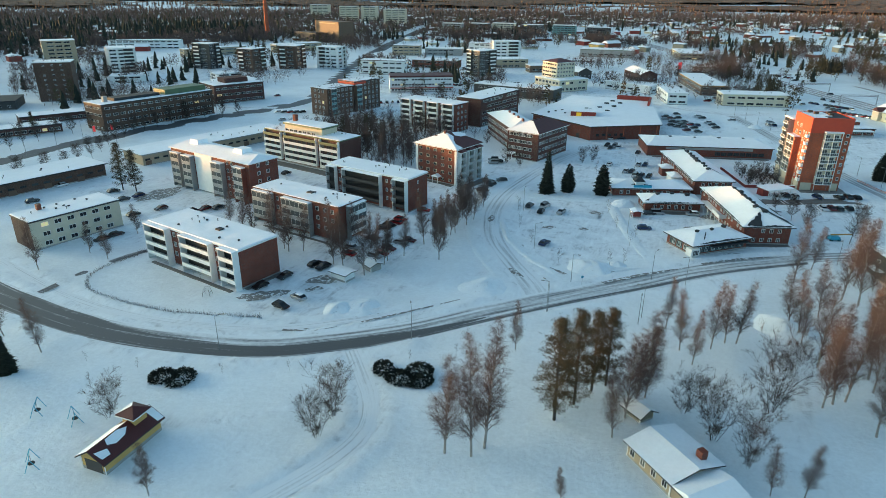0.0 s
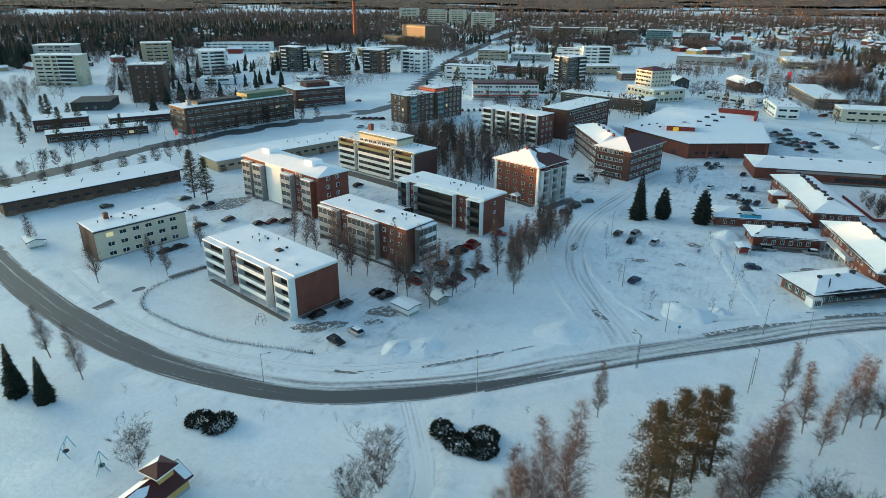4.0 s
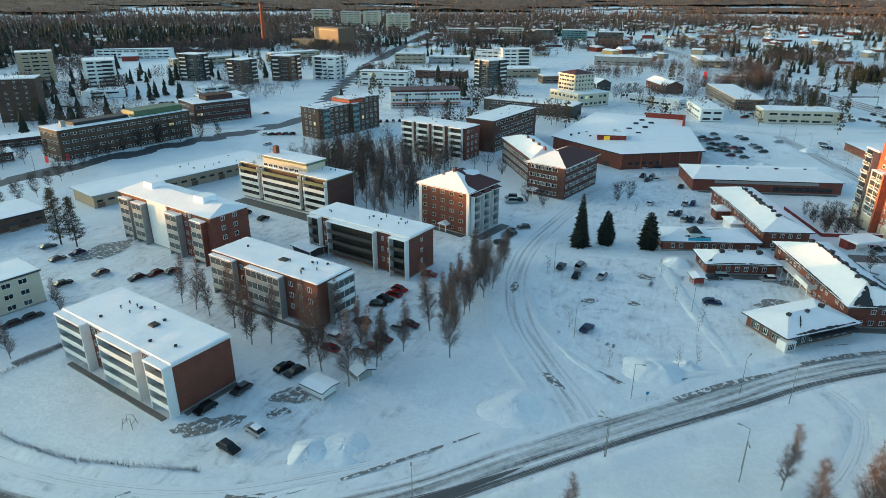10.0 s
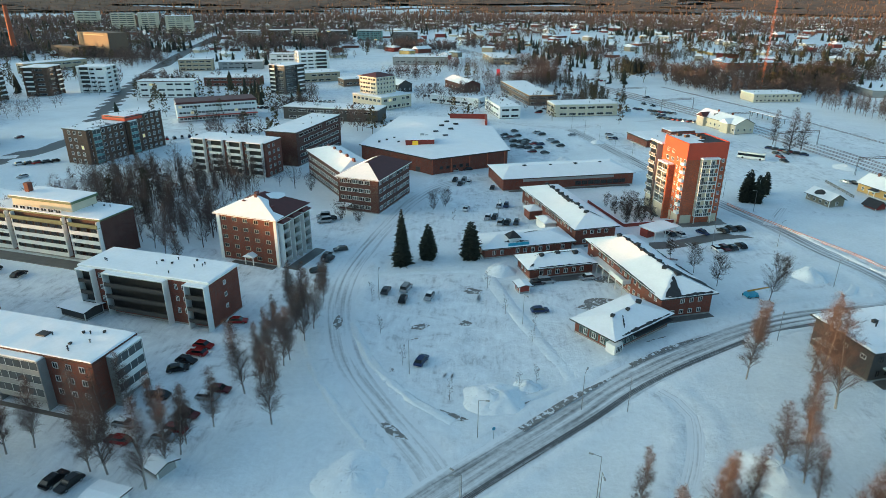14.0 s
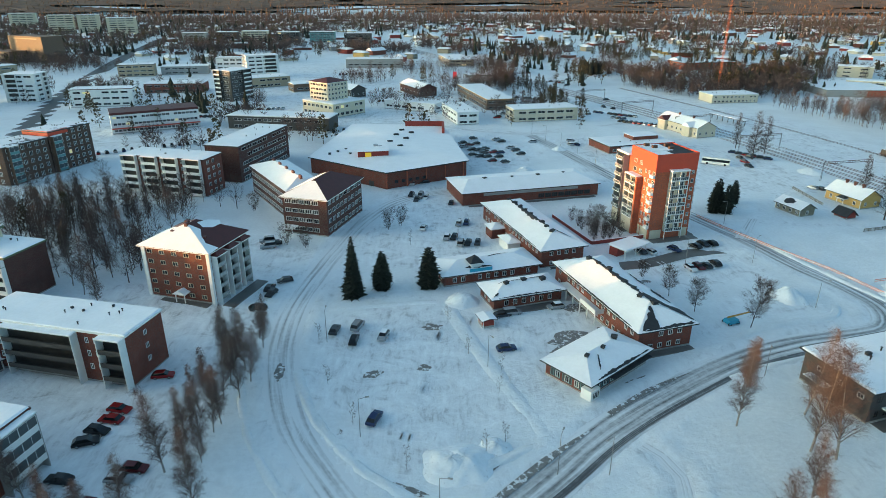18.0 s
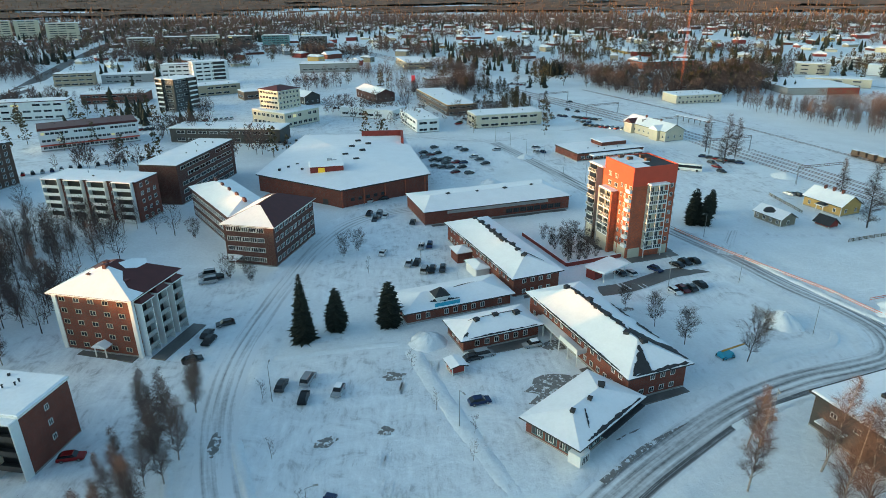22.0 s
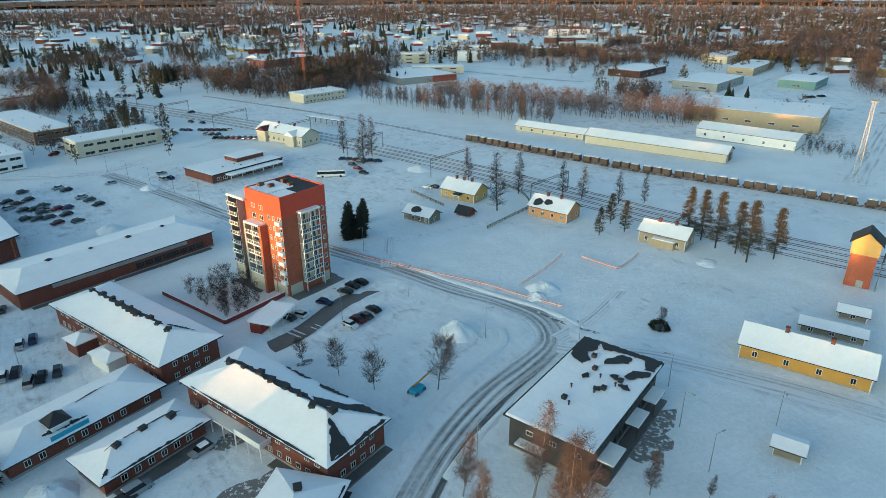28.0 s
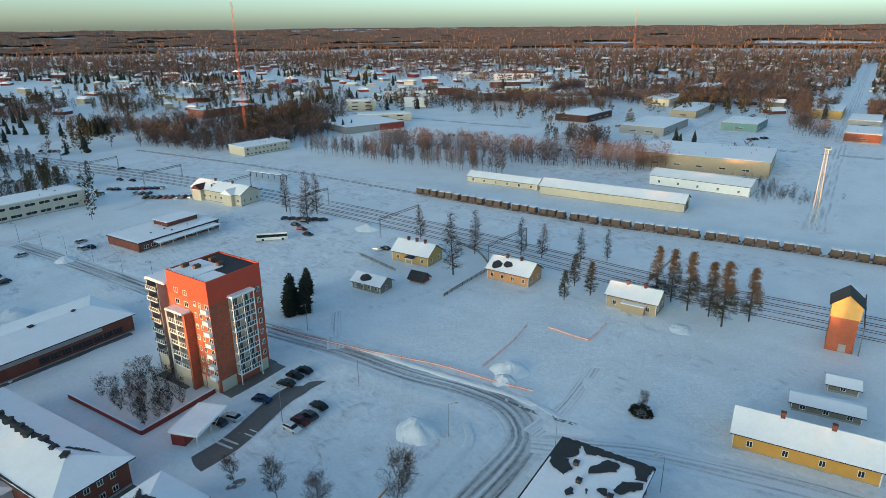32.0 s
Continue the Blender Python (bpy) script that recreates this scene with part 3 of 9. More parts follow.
CARS_COURT = [(-66.7, 57.1, 70), (-63.8, 56.5, 70), (-70.1, 47.7, 80), (-72.5, 40.4, 78), (-60.1, 38.4, 160), (-61.6, 33.1, 165)]
CARS_BIRCH = [(-60.8, 80, -8), (-62.8, 71.3, -8), (-54.1, 68.3, -8), (-53.2, 70.4, -8), (-52.8, 74.6, -8), (-51.3, 80.1, -8), (-49.9, 82.6, -8), (-59.7, 98.5, -8), (-60.8, 92.3, -8), (-59.8, 95.4, -8), (-61.7, 66.9, -8), (-41.4, 154.8, 20)]
CARS_YARD = [(-170.1, 87.8, 75), (-159.1, 81.8, 75), (-157.5, 86.9, 75), (-143.4, 70.4, 75), (-139.7, 78.8, 75), (-128.2, 79.9, 75), (-125.7, 83.8, 75), (-122.3, 86.8, 75), (-135.1, 49.9, 75), (-134.2, 54.5, 75), (-186.7, 68.5, 75), (-193.7, 86.1, 75), (-138.4, 115.8, 75)]
CARS_D = [(-53.1, 184.4, 15), (-50.2, 182.2, 15), (-44.1, 150.4, 80), (-41.1, 155.1, 20), (-134, 134.2, 80), (-125.1, 131.9, 80), (-139.2, 137.6, 80), (-67.7, 174.5, 0)]
CARS_STATION = [(143.7, 288.7, 110), (142.5, 281.5, 110), (140.9, 273.8, 110), (151.1, 240.5, 110), (153.3, 238.9, 110), (149.2, 290.7, 110), (114.2, 430.2, 110), (118.6, 423.1, 110), (69.2, 317, 110), (72, 317.1, 110)]
CARS_FAR = [(-241.5, 297.7, 60), (-189.5, 225.6, 70), (-113.4, 247.5, 0), (123.5, 460.8, 0), (109.2, 535.1, 20), (50.5, 324.2, 20), (71, 326.8, 20), (23.8, 304.1, 20)]
CARS_D2 = [(-51.7, 179.7, 15), (-50.4, 183.2, 15), (-41.7, 154.5, 20), (-42.9, 147.3, 75), (-44.3, 139.3, 30), (-56, 109.7, 10), (-60.3, 91.7, 20), (-61.2, 89.2, 20), (-60.4, 94.6, 20), (-60, 98.3, -15)]
BIRCH_A = [(-86.9, 67.5, 16.4), (-78.8, 62.8, 14.2), (-75.1, 64.6, 14.1), (-62.4, 59.7, 13), (-61.5, 64.1, 13), (-51.5, 56.5, 16.1), (-50.2, 60.6, 15.7), (-49.7, 67.1, 13), (-46.8, 71.9, 13), (-44.7, 82, 17.2), (-36.7, 73.3, 16.9), (-40, 92.1, 13), (-41.5, 107.4, 13), (-39.9, 112.1, 13), (-96.3, 70.3, 12.2), (-107.1, 73.2, 13), (-101.3, 71.5, 13), (-63.9, 75.9, 13), (-65.7, 70.5, 13)]
BIRCH_B = [(-37.3, 72.8, 18.5), (-46.6, 70.7, 16.5), (-44.3, 81.4, 18.4), (-40.3, 87.3, 13), (-39.3, 94.4, 13), (-37.6, 107.8, 13), (-38.2, 102.2, 13), (-51.8, 55.7, 18.3), (-59.3, 59.3, 15.6), (-49.5, 64.5, 13), (-55.5, 69.5, 13), (-65.8, 64.8, 16), (-76, 63.4, 15.8), (-86.1, 65.5, 13), (-81.3, 64.4, 13), (-94.3, 69.9, 13)]
BIRCH_G = [(-133, 27.5, 15.3), (-130.3, 41.3, 10), (-122.2, 39.9, 10), (-96, -1.8, 13.2), (-109.4, 0.1, 12.2), (-173.9, 35.5, 10), (-129.6, 58.1, 10)]
BIRCH_PARK = [(-7.8, -0.6, 19.6), (-3.5, 0.2, 22), (-2.1, 2.9, 23.7), (-4.8, 34.1, 11.4), (17.4, 12.9, 13.5), (18.9, 19.4, 17.7), (20.1, 22.5, 20.6), (21.8, 26.7, 16.4)]
SHRUB_PARK = [(-66.1, -13, 6.9), (-29.3, -4.8, 8.1), (-29.4, 1.2, 9), (28.7, 24.3, 7.7), (33.3, 18.6, 10.2), (38.6, 13.8, 9.3), (43.5, 30.4, 13.4)]
BIRCH_WOOD = [(27.5, 46.6, 14.8), (30, 41.8, 12.1), (33.7, 50, 15.3), (36.6, 53.5, 13.8), (38.9, 54.3, 15.1), (24.4, 55.7, 13), (52.4, 35.3, 16.9), (54.4, 37.3, 18.5), (56.7, 39, 20.3), (53.8, 50.1, 19), (62.5, 48.9, 20.7), (54.7, 93.1, 18.3), (67.3, 64.2, 16.3), (64.4, 86.1, 21.4), (67.6, 84, 21), (52, 58.9, 10.3)]
BIRCH_FRONT = [(41.2, 8, 8.9), (46, 9.4, 10.7), (11.9, -4.2, 6.2), (-46, -24.8, 10)]
PINE_PARK = [(7.3, 14.2, 20.4), (9.8, 19.8, 19.6), (12.2, 25.2, 17.2), (14.5, 28, 16.8)]
SPRUCE = [(-21.5, 146.8, 17.1), (-14.4, 150.8, 11.3), (-2, 151.5, 12.1), (101.7, 215.4, 12.2), (110.7, 222.1, 9.5)]
SPRUCE_W = [(-102.4, -10.7, 11.6), (-95.7, -9.4, 10.1)]
PINE_YARD = [(-168.7, 90.9, 17.8), (-163.1, 91.6, 15.5)]
LARCH = [(148.9, 287.7, 23), (151.4, 311.1, 17.7), (159.8, 298.5, 18.8), (171, 239.2, 14.4), (155.1, 203.1, 21.9), (174.9, 213, 16.9), (186.1, 200.6, 14.5), (189.7, 193.8, 13.2), (195.8, 181.3, 12.8), (203.5, 175.7, 11.8)]
PINE_RAIL = [(188.4, 142.7, 16.7), (189, 148.2, 16.2), (185.8, 136.1, 18.3), (186.7, 130.1, 16.7), (183.5, 124.7, 19), (192, 121, 16), (165.8, 165, 9.8), (174.5, 161.8, 11.1), (177, 169.7, 11)]
TREE_CLINIC = [(74.1, 129.1, 11.4), (63.7, 136.8, 8), (60.3, 145.4, 7.6), (131.5, 117.4, 4.8), (56.5, 154.8, 6)]
TREE_ROAD = [(60.2, 103.4, 13), (68.9, 96.2, 18.7), (72.7, 94.2, 8), (84.5, 85.5, 10), (91.1, 79.2, 5.4)]
TREE_LOT = [(-26.6, 124.3, 4.5), (-21.9, 107, 4.5), (-15.3, 94, 4.5), (-5, 82.6, 4.5), (8.5, 86.4, 4.5), (12, 88.8, 4.5), (2.8, 132.3, 4.5), (7, 118.1, 4.5), (12.3, 103.6, 4.5), (-8, 182.2, 4.5), (13.3, 110.3, 4.5)]
BIRCH_E = [(55.4, 94.8, 18), (-91.4, 147.4, 16.4), (-87.4, 172.1, 12), (-90.7, 160.7, 12), (-109.2, 160.9, 12), (-116.6, 185.3, 12), (-98.3, 185.2, 12), (-127, 185.4, 12), (-84.7, 141.4, 12), (-136.4, 195.1, 12), (-99.4, 208.1, 12), (-89.6, 205.2, 12), (-98.5, 197.3, 12), (-107.2, 168.4, 12)]
TREE_D = [(-40.1, 179.8, 6), (-15.8, 195.5, 6), (-11.9, 199.3, 6), (-8.3, 181, 6), (-46.5, 182, 6), (-65.1, 214.6, 6), (-48.5, 201.6, 6)]
BIRCH_MID = [(-128.8, 185.7, 12), (-128.2, 197.7, 12), (-114.1, 182.2, 12), (-114.1, 193.1, 12), (-98.6, 170.2, 12), (-98.2, 180, 12), (-102.8, 198.7, 12), (-131.7, 221.7, 12), (-142.9, 230.6, 12), (-143.1, 216.1, 12), (-143.2, 202.6, 12), (-116.6, 215.9, 12), (-86.1, 167.4, 12), (-118, 151.4, 12), (-108, 160.9, 12)]
ROAD_EAST = [(106.2, 126.5), (113.6, 117.2), (121, 107.6), (131.6, 85.7), (137.2, 70.6)]
ROAD_FAR = [(294, 140.1), (426.2, 176.7), (592.2, 221.7), (815.8, 281.1), (1469.4, 453.8)]
ROAD_INDUSTRY = [(340, 640), (378.3, 534.1), (406.4, 430.8), (430.2, 367.8), (442.5, 278.4), (466.4, 192.3), (490, 110)]
FENCE_NET = [(91.4, 207.4), (95.3, 196.6), (98.6, 189), (104.9, 174.8), (111.9, 160.7), (116.2, 147.3), (119.9, 137.8)]
FENCE_NET_B = [(144.3, 160.9), (132.9, 156.8), (119.3, 153.3)]
FENCE_NET_C = [(147.5, 156), (148.9, 146), (151.3, 144.3), (163, 147.3)]
PILES = [(91.3, 144.2, 6, 3.5), (123.5, 148.1, 6, 2.5), (118.6, 145.6, 4, 2), (2.4, 83.4, 7, 2), (-19.7, 61, 9, 1.5), (-43.6, 40.3, 6, 1.2), (4.6, 83.6, 7, 2), (164.4, 265, 8, 2), (39.3, 267.6, 6, 2.5), (10.4, 87.4, 4, 1.2), (-48.6, 37.1, 5, 1.5), (6.8, 143.5, 6, 2.2), (49.5, 65.9, 9, 1.8), (174.1, 131.6, 5, 1), (47.4, 131.8, 3, 1.2), (61.5, 308.5, 5, 2)]
PATCHES_A = [(-69.1, 37.4, 6, 2.3, 40), (-60.2, 50, 4, 2.5, 20), (-59, 45.3, 1.5, 1, 0), (-32.8, 111.4, 3.5, 1, 95), (-25.9, 106, 3, 0.9, 110), (-18, 92, 2.5, 1, 130), (-14.6, 72.7, 3.5, 1, 140), (-5.6, 77.9, 4, 1.1, 160), (-0.8, 130, 2.4, 1.6, 0), (-2.6, 112.7, 1.5, 1.2, 0), (-13.3, 110.5, 2, 1.2, 30)]
PATCHES_B = [(57, 154.4, 2, 1, 0), (-41, 35.8, 7, 1, 40), (-51.8, 26, 5, 0.8, 0), (95.9, 95.9, 9, 6, 20), (39.5, 140.8, 7, 3, 17), (30.6, 175.1, 3, 1, 0), (32.6, 122.2, 8, 5, 17), (-152.9, 92.1, 9, 5, 75), (-60.4, 43.6, 1, 1, 0)]
POLES = [(-62.8, 12.4), (-27, 30.9), (-2, 53.6), (18.4, 55.4), (0.4, 71.6), (19.8, 80.9)]
POLES_B = [(-2.2, 53.5), (28.2, 80.5), (10.8, 112.7), (-13.6, 90.8), (-24.7, 123.5), (18.9, 58.7), (67.2, 108.3)]
POLES_C = [(94.8, 138.5), (92.2, 166.8), (72.4, 166.4), (63.7, 136.8), (103.1, 92.6), (96.8, 82.7), (105.8, 120.1), (112, 101.3), (117.6, 81.9), (6.9, 184.5)]
PARK_STAKES = [(-84.9, -0.8), (-73.6, 1.1), (-56.5, 5.4), (-44.9, 11.1), (-24.2, 23.2), (-16.2, 29), (-77.8, -6.5)]

# ---- the plan: roads and ground
MAIN = [(-300, 75), (-240, 47), (-182, 27), (-139, 16), (-103, 10.5), (-78, 11.3), (-55.7, 16.3), (-42, 24), (-28.4, 34.4), (-15.2, 48), (-2.5, 60.5), (11.2, 73), (20, 81), (31.6, 92), (46.5, 103), (64, 114), (81, 121), (95, 124.3), (106, 128), (111.5, 137), (110.5, 148), (104.6, 164), (99, 184), (91, 206), (80, 240), (67, 290), (52, 342)]
SIDE = [(-4.5, 59), (-9, 67), (-17, 78.5), (-26.4, 93.7), (-33, 114), (-35.3, 133), (-34, 153), (-29.5, 180), (-24, 205), (-15, 225), (0, 236), (18, 240)]
AVENUE = [(-240, -60), (-247, 20), (-249, 73), (-249, 110), (-246, 153), (-234, 209), (-217, 260), (-216, 310), (-250, 400), (-283, 491), (-345, 696), (-397, 888), (-450, 1100)]
CROSS = [(66, 352), (40, 346), (5, 366), (-40, 372), (-120, 342), (-170, 322), (-216, 305)]
PARK_WAY = [(-45, -45), (-28.8, -18), (-23, -3), (-25, 6.6), (-32, 16), (-37, 22)]
FOOTWAY = [(-150, 29), (-118, 20.5), (-95, 17.5), (-76, 19), (-58, 24), (-44, 33), (-30, 44)]
FOOT_EAST = [(22, 46), (34, 62), (40, 80), (36, 88)]


def smooth(pts, step=3.0):
    out = []
    for i in range(len(pts) - 1):
        p0, p1, p2, p3 = (Vector(pts[max(0, min(len(pts) - 1, k))]) for k in (i - 1, i, i + 1, i + 2))
        n = max(2, int((p2 - p1).length / step))
        for j in range(n):
            t = j / n
            out.append(0.5 * ((2 * p1) + (p2 - p0) * t + (2 * p0 - 5 * p1 + 4 * p2 - p3) * t * t + (3 * p1 - p0 - 3 * p2 + p3) * t * t * t))
    out.append(Vector(pts[-1]))
    return out


def ribbon(name, pts, width, z, m, label, offset=0.0, taper=0):
    line = smooth(pts)
    vs, fs, uvs, run = [], [], [], 0.0
    cross = 5
    for i, p in enumerate(line):
        d = (line[min(i + 1, len(line) - 1)] - line[max(i - 1, 0)]).normalized()
        side = Vector((-d.y, d.x))
        run += (p - line[i - 1]).length if i else 0
        for k in range(cross):
            a = k / (cross - 1)
            w = width * (min(1, (len(line) - 1 - i) / taper) if taper else 1) * (1 + 0.06 * noise.noise((run * 0.08, a * 3, z * 50)))
            q = p + side * (offset + (a - 0.5) * w)
            vs.append((q.x, q.y, z + 0.05 * (0.25 - (a - 0.5) ** 2)))
            uvs.append((run, a))
    for i in range(len(line) - 1):
        for k in range(cross - 1):
            q = i * cross + k
            fs.append((q, q + cross, q + cross + 1, q + 1))
    me = bpy.data.meshes.new(name)
    me.from_pydata(vs, [], [f[::-1] for f in fs])
    me.materials.append(m)
    layer = me.uv_layers.new(name="UVMap")
    for lp in me.loops:
        layer.data[lp.index].uv = uvs[lp.vertex_index]
    return tagged(new(name, me), label, "road", "", "structure")


WAYS = [(MAIN, 8.6), (SIDE, 8.0), (AVENUE, 13.0), (CROSS, 9.0), (PARK_WAY, 4.0), (FOOTWAY, 3.0), (FOOT_EAST, 3.0), (ROAD_EAST, 7.0), (ROAD_FAR, 12.0), (ROAD_INDUSTRY, 8.0)]
RAIL = [(-60, 960), (20, 760), (78, 582), (140, 425), (170, 330), (190, 244), (204, 160), (222, 90), (262, -60), (330, -280)]


LOTS = [(-8, 112, 20, 28), (6, 192, 16, 22), (76, 160, 22, 14), (-62, 45, 14, 14), (26, 300, 24, 40)]


# trodden and driven yards: corners of each on the plan
YARDS = [
    [(-172, 58), (-130, 50), (-94, 68), (-62, 60), (-50, 50), (-44, 60), (-40, 110), (-44, 140), (-36, 178), (-58, 186), (-84, 150), (-110, 138), (-150, 128), (-188, 92)],
    [(-78, 48), (-70, 30), (-58, 27), (-48, 38), (-50, 62), (-72, 62)],
    [(-29, 138), (-26, 108), (-14, 84), (0, 84), (16, 98), (8, 122), (2, 141)],
    [(16, 104), (24, 100), (40, 118), (36, 137), (13, 133)],
    [(-28, 178), (-12, 164), (6, 160), (22, 180), (30, 214), (8, 222), (2, 252), (-18, 240)],
    [(56, 160), (70, 148), (92, 158), (98, 176), (88, 184), (60, 176)],
    [(0, 266), (34, 270), (52, 300), (34, 342), (6, 336)],
    [(70, 250), (98, 236), (150, 232), (160, 262), (150, 300), (132, 330), (84, 340), (58, 330)],
    [(-216, 280), (-150, 290), (-120, 330), (-60, 356), (10, 352), (20, 400), (-60, 440), (-160, 420), (-214, 380)],
    [(-230, 420), (-120, 420), (-60, 470), (40, 420), (70, 460), (30, 640), (-120, 660), (-270, 620)],
    [(-400, 230), (-340, 250), (-270, 300), (-290, 440), (-400, 460), (-470, 330)],
    [(130, 470), (176, 350), (200, 250), (222, 150), (252, 110), (244, 180), (226, 270), (214, 380), (170, 500)],
    [(290, 240), (360, 170), (440, 190), (420, 330), (350, 420), (300, 400)],
    [(440, 200), (640, 180), (700, 420), (520, 470), (430, 400)],
]


# narrow trodden trails and single drives
TRAILS = [[(-75, -30), (-67.2, -22), (-61.9, -13.6), (-54, -10.1), (-44.4, -4.3), (-37.7, 1.1), (-28, 4)], [(-46.1, -6.7), (-42, -9), (-38.7, -12.4), (-35, -20)], [(-90, 4), (-70, 6), (-45, 14), (-22, 27)], [(-27, 147), (-16, 146), (-4, 146)],
          [(108, 128), (123, 130), (153, 140), (182, 152)], [(98, 186), (118, 215), (140, 236), (172, 250)], [(131.8, 123.6), (148.4, 130.6), (160.8, 123.3), (164, 110)], [(100, 205), (120, 200), (145, 195), (165, 172), (172, 150), (160, 120)], [(112, 92), (125, 100), (150, 104), (180, 100)],
          [(150, 262), (172, 240), (186, 214), (196, 170), (214, 120)], [(-60, 28), (-52, 40), (-40, 52), (-22, 70)], [(-118, 40), (-104, 44), (-92, 36), (-80, 26)], [(30, 58), (44, 66), (60, 72), (76, 86)], [(46, 20), (52, 40), (66, 58)], [(70, 136), (80, 146), (94, 150)], [(60, 126), (76, 134), (96, 140)]]


def inside(X, Y, ring):
    hit = np.zeros(X.shape, bool)
    for (x0, y0), (x1, y1) in zip(ring, ring[1:] + ring[:1]):
        hit ^= ((y0 > Y) != (y1 > Y)) & (X < (x1 - x0) * (Y - y0) / (y1 - y0 + 1e-9) + x0)
    return hit


def ground_sheet():
    inner = np.r_[np.arange(-330, -150, 6.0), np.arange(-150, 190, 1.7), np.arange(190, 420, 5.0)]
    xs = np.r_[-4850, -3900, -3000, -2200, -1600, -1200, -900, -700, -520, -420, inner, 470, 560, 700, 900, 1200, 1600, 2200, 3000, 3900, 4850]
    ys = np.r_[-4850, -3500, -2000, -1000, -500, -250, -140, np.arange(-80, 235, 1.7), np.arange(235, 520, 5.0), 560, 640, 760, 900, 1200, 1600, 2200, 3000, 3900, 4850]
    X, Y = np.meshgrid(xs, ys)
    r = np.hypot(X, Y)
    Z = 58 * np.clip((r - 2000) / 2850, 0, 1) ** 1.6 * np.clip((np.degrees(np.arctan2(X, Y)) + 72) / 10, 0, 1)
    near = np.full(X.shape, 1e9)
    for pts, w in WAYS:
        line = np.array([tuple(p) for p in smooth(pts, 8.0)])
        for a, b in zip(line[:-1], line[1:]):
            d = b - a
            t = np.clip(((X - a[0]) * d[0] + (Y - a[1]) * d[1]) / (d @ d), 0, 1)
            near = np.minimum(near, np.hypot(X - a[0] - t * d[0], Y - a[1] - t * d[1]) - w / 2)
    rng = np.random.RandomState(4)
    bumps = np.zeros(X.shape)
    for k in range(26):
        a, f = rng.uniform(0, 6.28), rng.uniform(0.05, 0.9)
        bumps += np.sin((X * math.cos(a) + Y * math.sin(a)) * f + rng.uniform(0, 6)) * 0.11 / (0.4 + f * 2)
    off = np.clip((near - 0.4) / 2.5, 0, 1)
    for px, py, a, b, r in PATCHES_A + PATCHES_B:
        off = np.minimum(off, np.clip((np.hypot(X - px, Y - py) - max(a, b) * 1.2) / 2.5, 0, 1))
    for px, py, a, b in LOTS:
        off = off * (0.3 + 0.7 * np.clip(np.maximum(np.abs(X - px) / a, np.abs(Y - py) / b) * 3 - 2.6, 0, 1))
    bank = np.exp(-((near - 1.5) / 0.9) ** 2) * (0.42 + 0.3 * np.sin(X * 0.7 + 2 * np.sin(Y * 0.31)) * np.sin(Y * 0.9 + X * 0.2))
    lump = rng.uniform(-0.06, 0.1, X.shape) * np.exp(-((near - 1.8) / 2.0) ** 2)
    close = (np.abs(X) < 520) & (Y > -260) & (Y < 700)
    Z = Z + np.where(close, off * (0.14 + 0.2 * np.clip(bumps, -1, 1)) + np.maximum(bank, 0) + lump * off - 0.02, 0.0)
    ny, nx = X.shape
    idx = np.arange(ny * nx).reshape(ny, nx)
    faces = np.stack([idx[:-1, :-1], idx[:-1, 1:], idx[1:, 1:], idx[1:, :-1]], -1).reshape(-1, 4)
    me = bpy.data.meshes.new("ground")
    me.from_pydata(np.stack([X, Y, Z], -1).reshape(-1, 3).tolist(), [], faces.tolist())
    me.polygons.foreach_set("use_smooth", [True] * len(me.polygons))
    me.materials.append(SNOW)
    worn = np.zeros(X.shape)
    wx, wy = X + 2.5 * np.sin(Y * 0.31) + 1.5 * np.sin(Y * 0.83 + 1), Y + 2.5 * np.sin(X * 0.27 + 2) + 1.5 * np.sin(X * 0.9)
    for ring in YARDS:
        worn = np.maximum(worn, inside(wx, wy, ring))
    worn = np.maximum(worn, 0.75 * np.exp(-np.clip(near - 0.5, 0, None) / 2.2) * close)
    for pts in TRAILS:
        line = np.array([tuple(p) for p in smooth(pts, 4.0)])
        far_off = np.full(X.shape, 1e9)
        for a, b in zip(line[:-1], line[1:]):
            d = b - a
            t = np.clip(((X - a[0]) * d[0] + (Y - a[1]) * d[1]) / (d @ d), 0, 1)
            far_off = np.minimum(far_off, np.hypot(X - a[0] - t * d[0], Y - a[1] - t * d[1]))
        worn = np.maximum(worn, 0.95 * np.exp(-(far_off / 1.5) ** 2))
    me.attributes.new("packed", "FLOAT", "POINT").data.foreach_set("value", worn.reshape(-1).astype(np.float32))
    return tagged(new("ground", me), "snow-covered ground with low drifts and ploughed banks", "ground", "", "structure")


ground_sheet()
ribbon("road", MAIN, 8.6, 0.06, ROAD, "curving road of packed snow and worn grey asphalt")
ribbon("road", SIDE, 8.0, 0.042, STREET, "side street of packed snow with wheel tracks")
ribbon("road", AVENUE, 15.0, 0.06, BOULEVARD, "wide wet grey avenue between snow banks")
ribbon("road", CROSS, 9.0, 0.085, STREET, "cross street of packed snow")
ribbon("road", ROAD_EAST, 7.0, 0.085, STREET, "narrow street of packed snow")
ribbon("road", ROAD_FAR, 12.0, 0.06, STREET, "straight snowy road running to the woods")
ribbon("road", ROAD_INDUSTRY, 8.0, 0.06, ROAD, "grey worn road beyond the railway")
ribbon("pavement", PARK_WAY, 4.0, 0.07, PATH, "trodden snowy park path")
ribbon("pavement", FOOTWAY, 2.6, 0.08, PATH, "ploughed footway beside the road")
ribbon("pavement", FOOT_EAST, 3.0, 0.07, PATH, "ploughed footway through the snow")
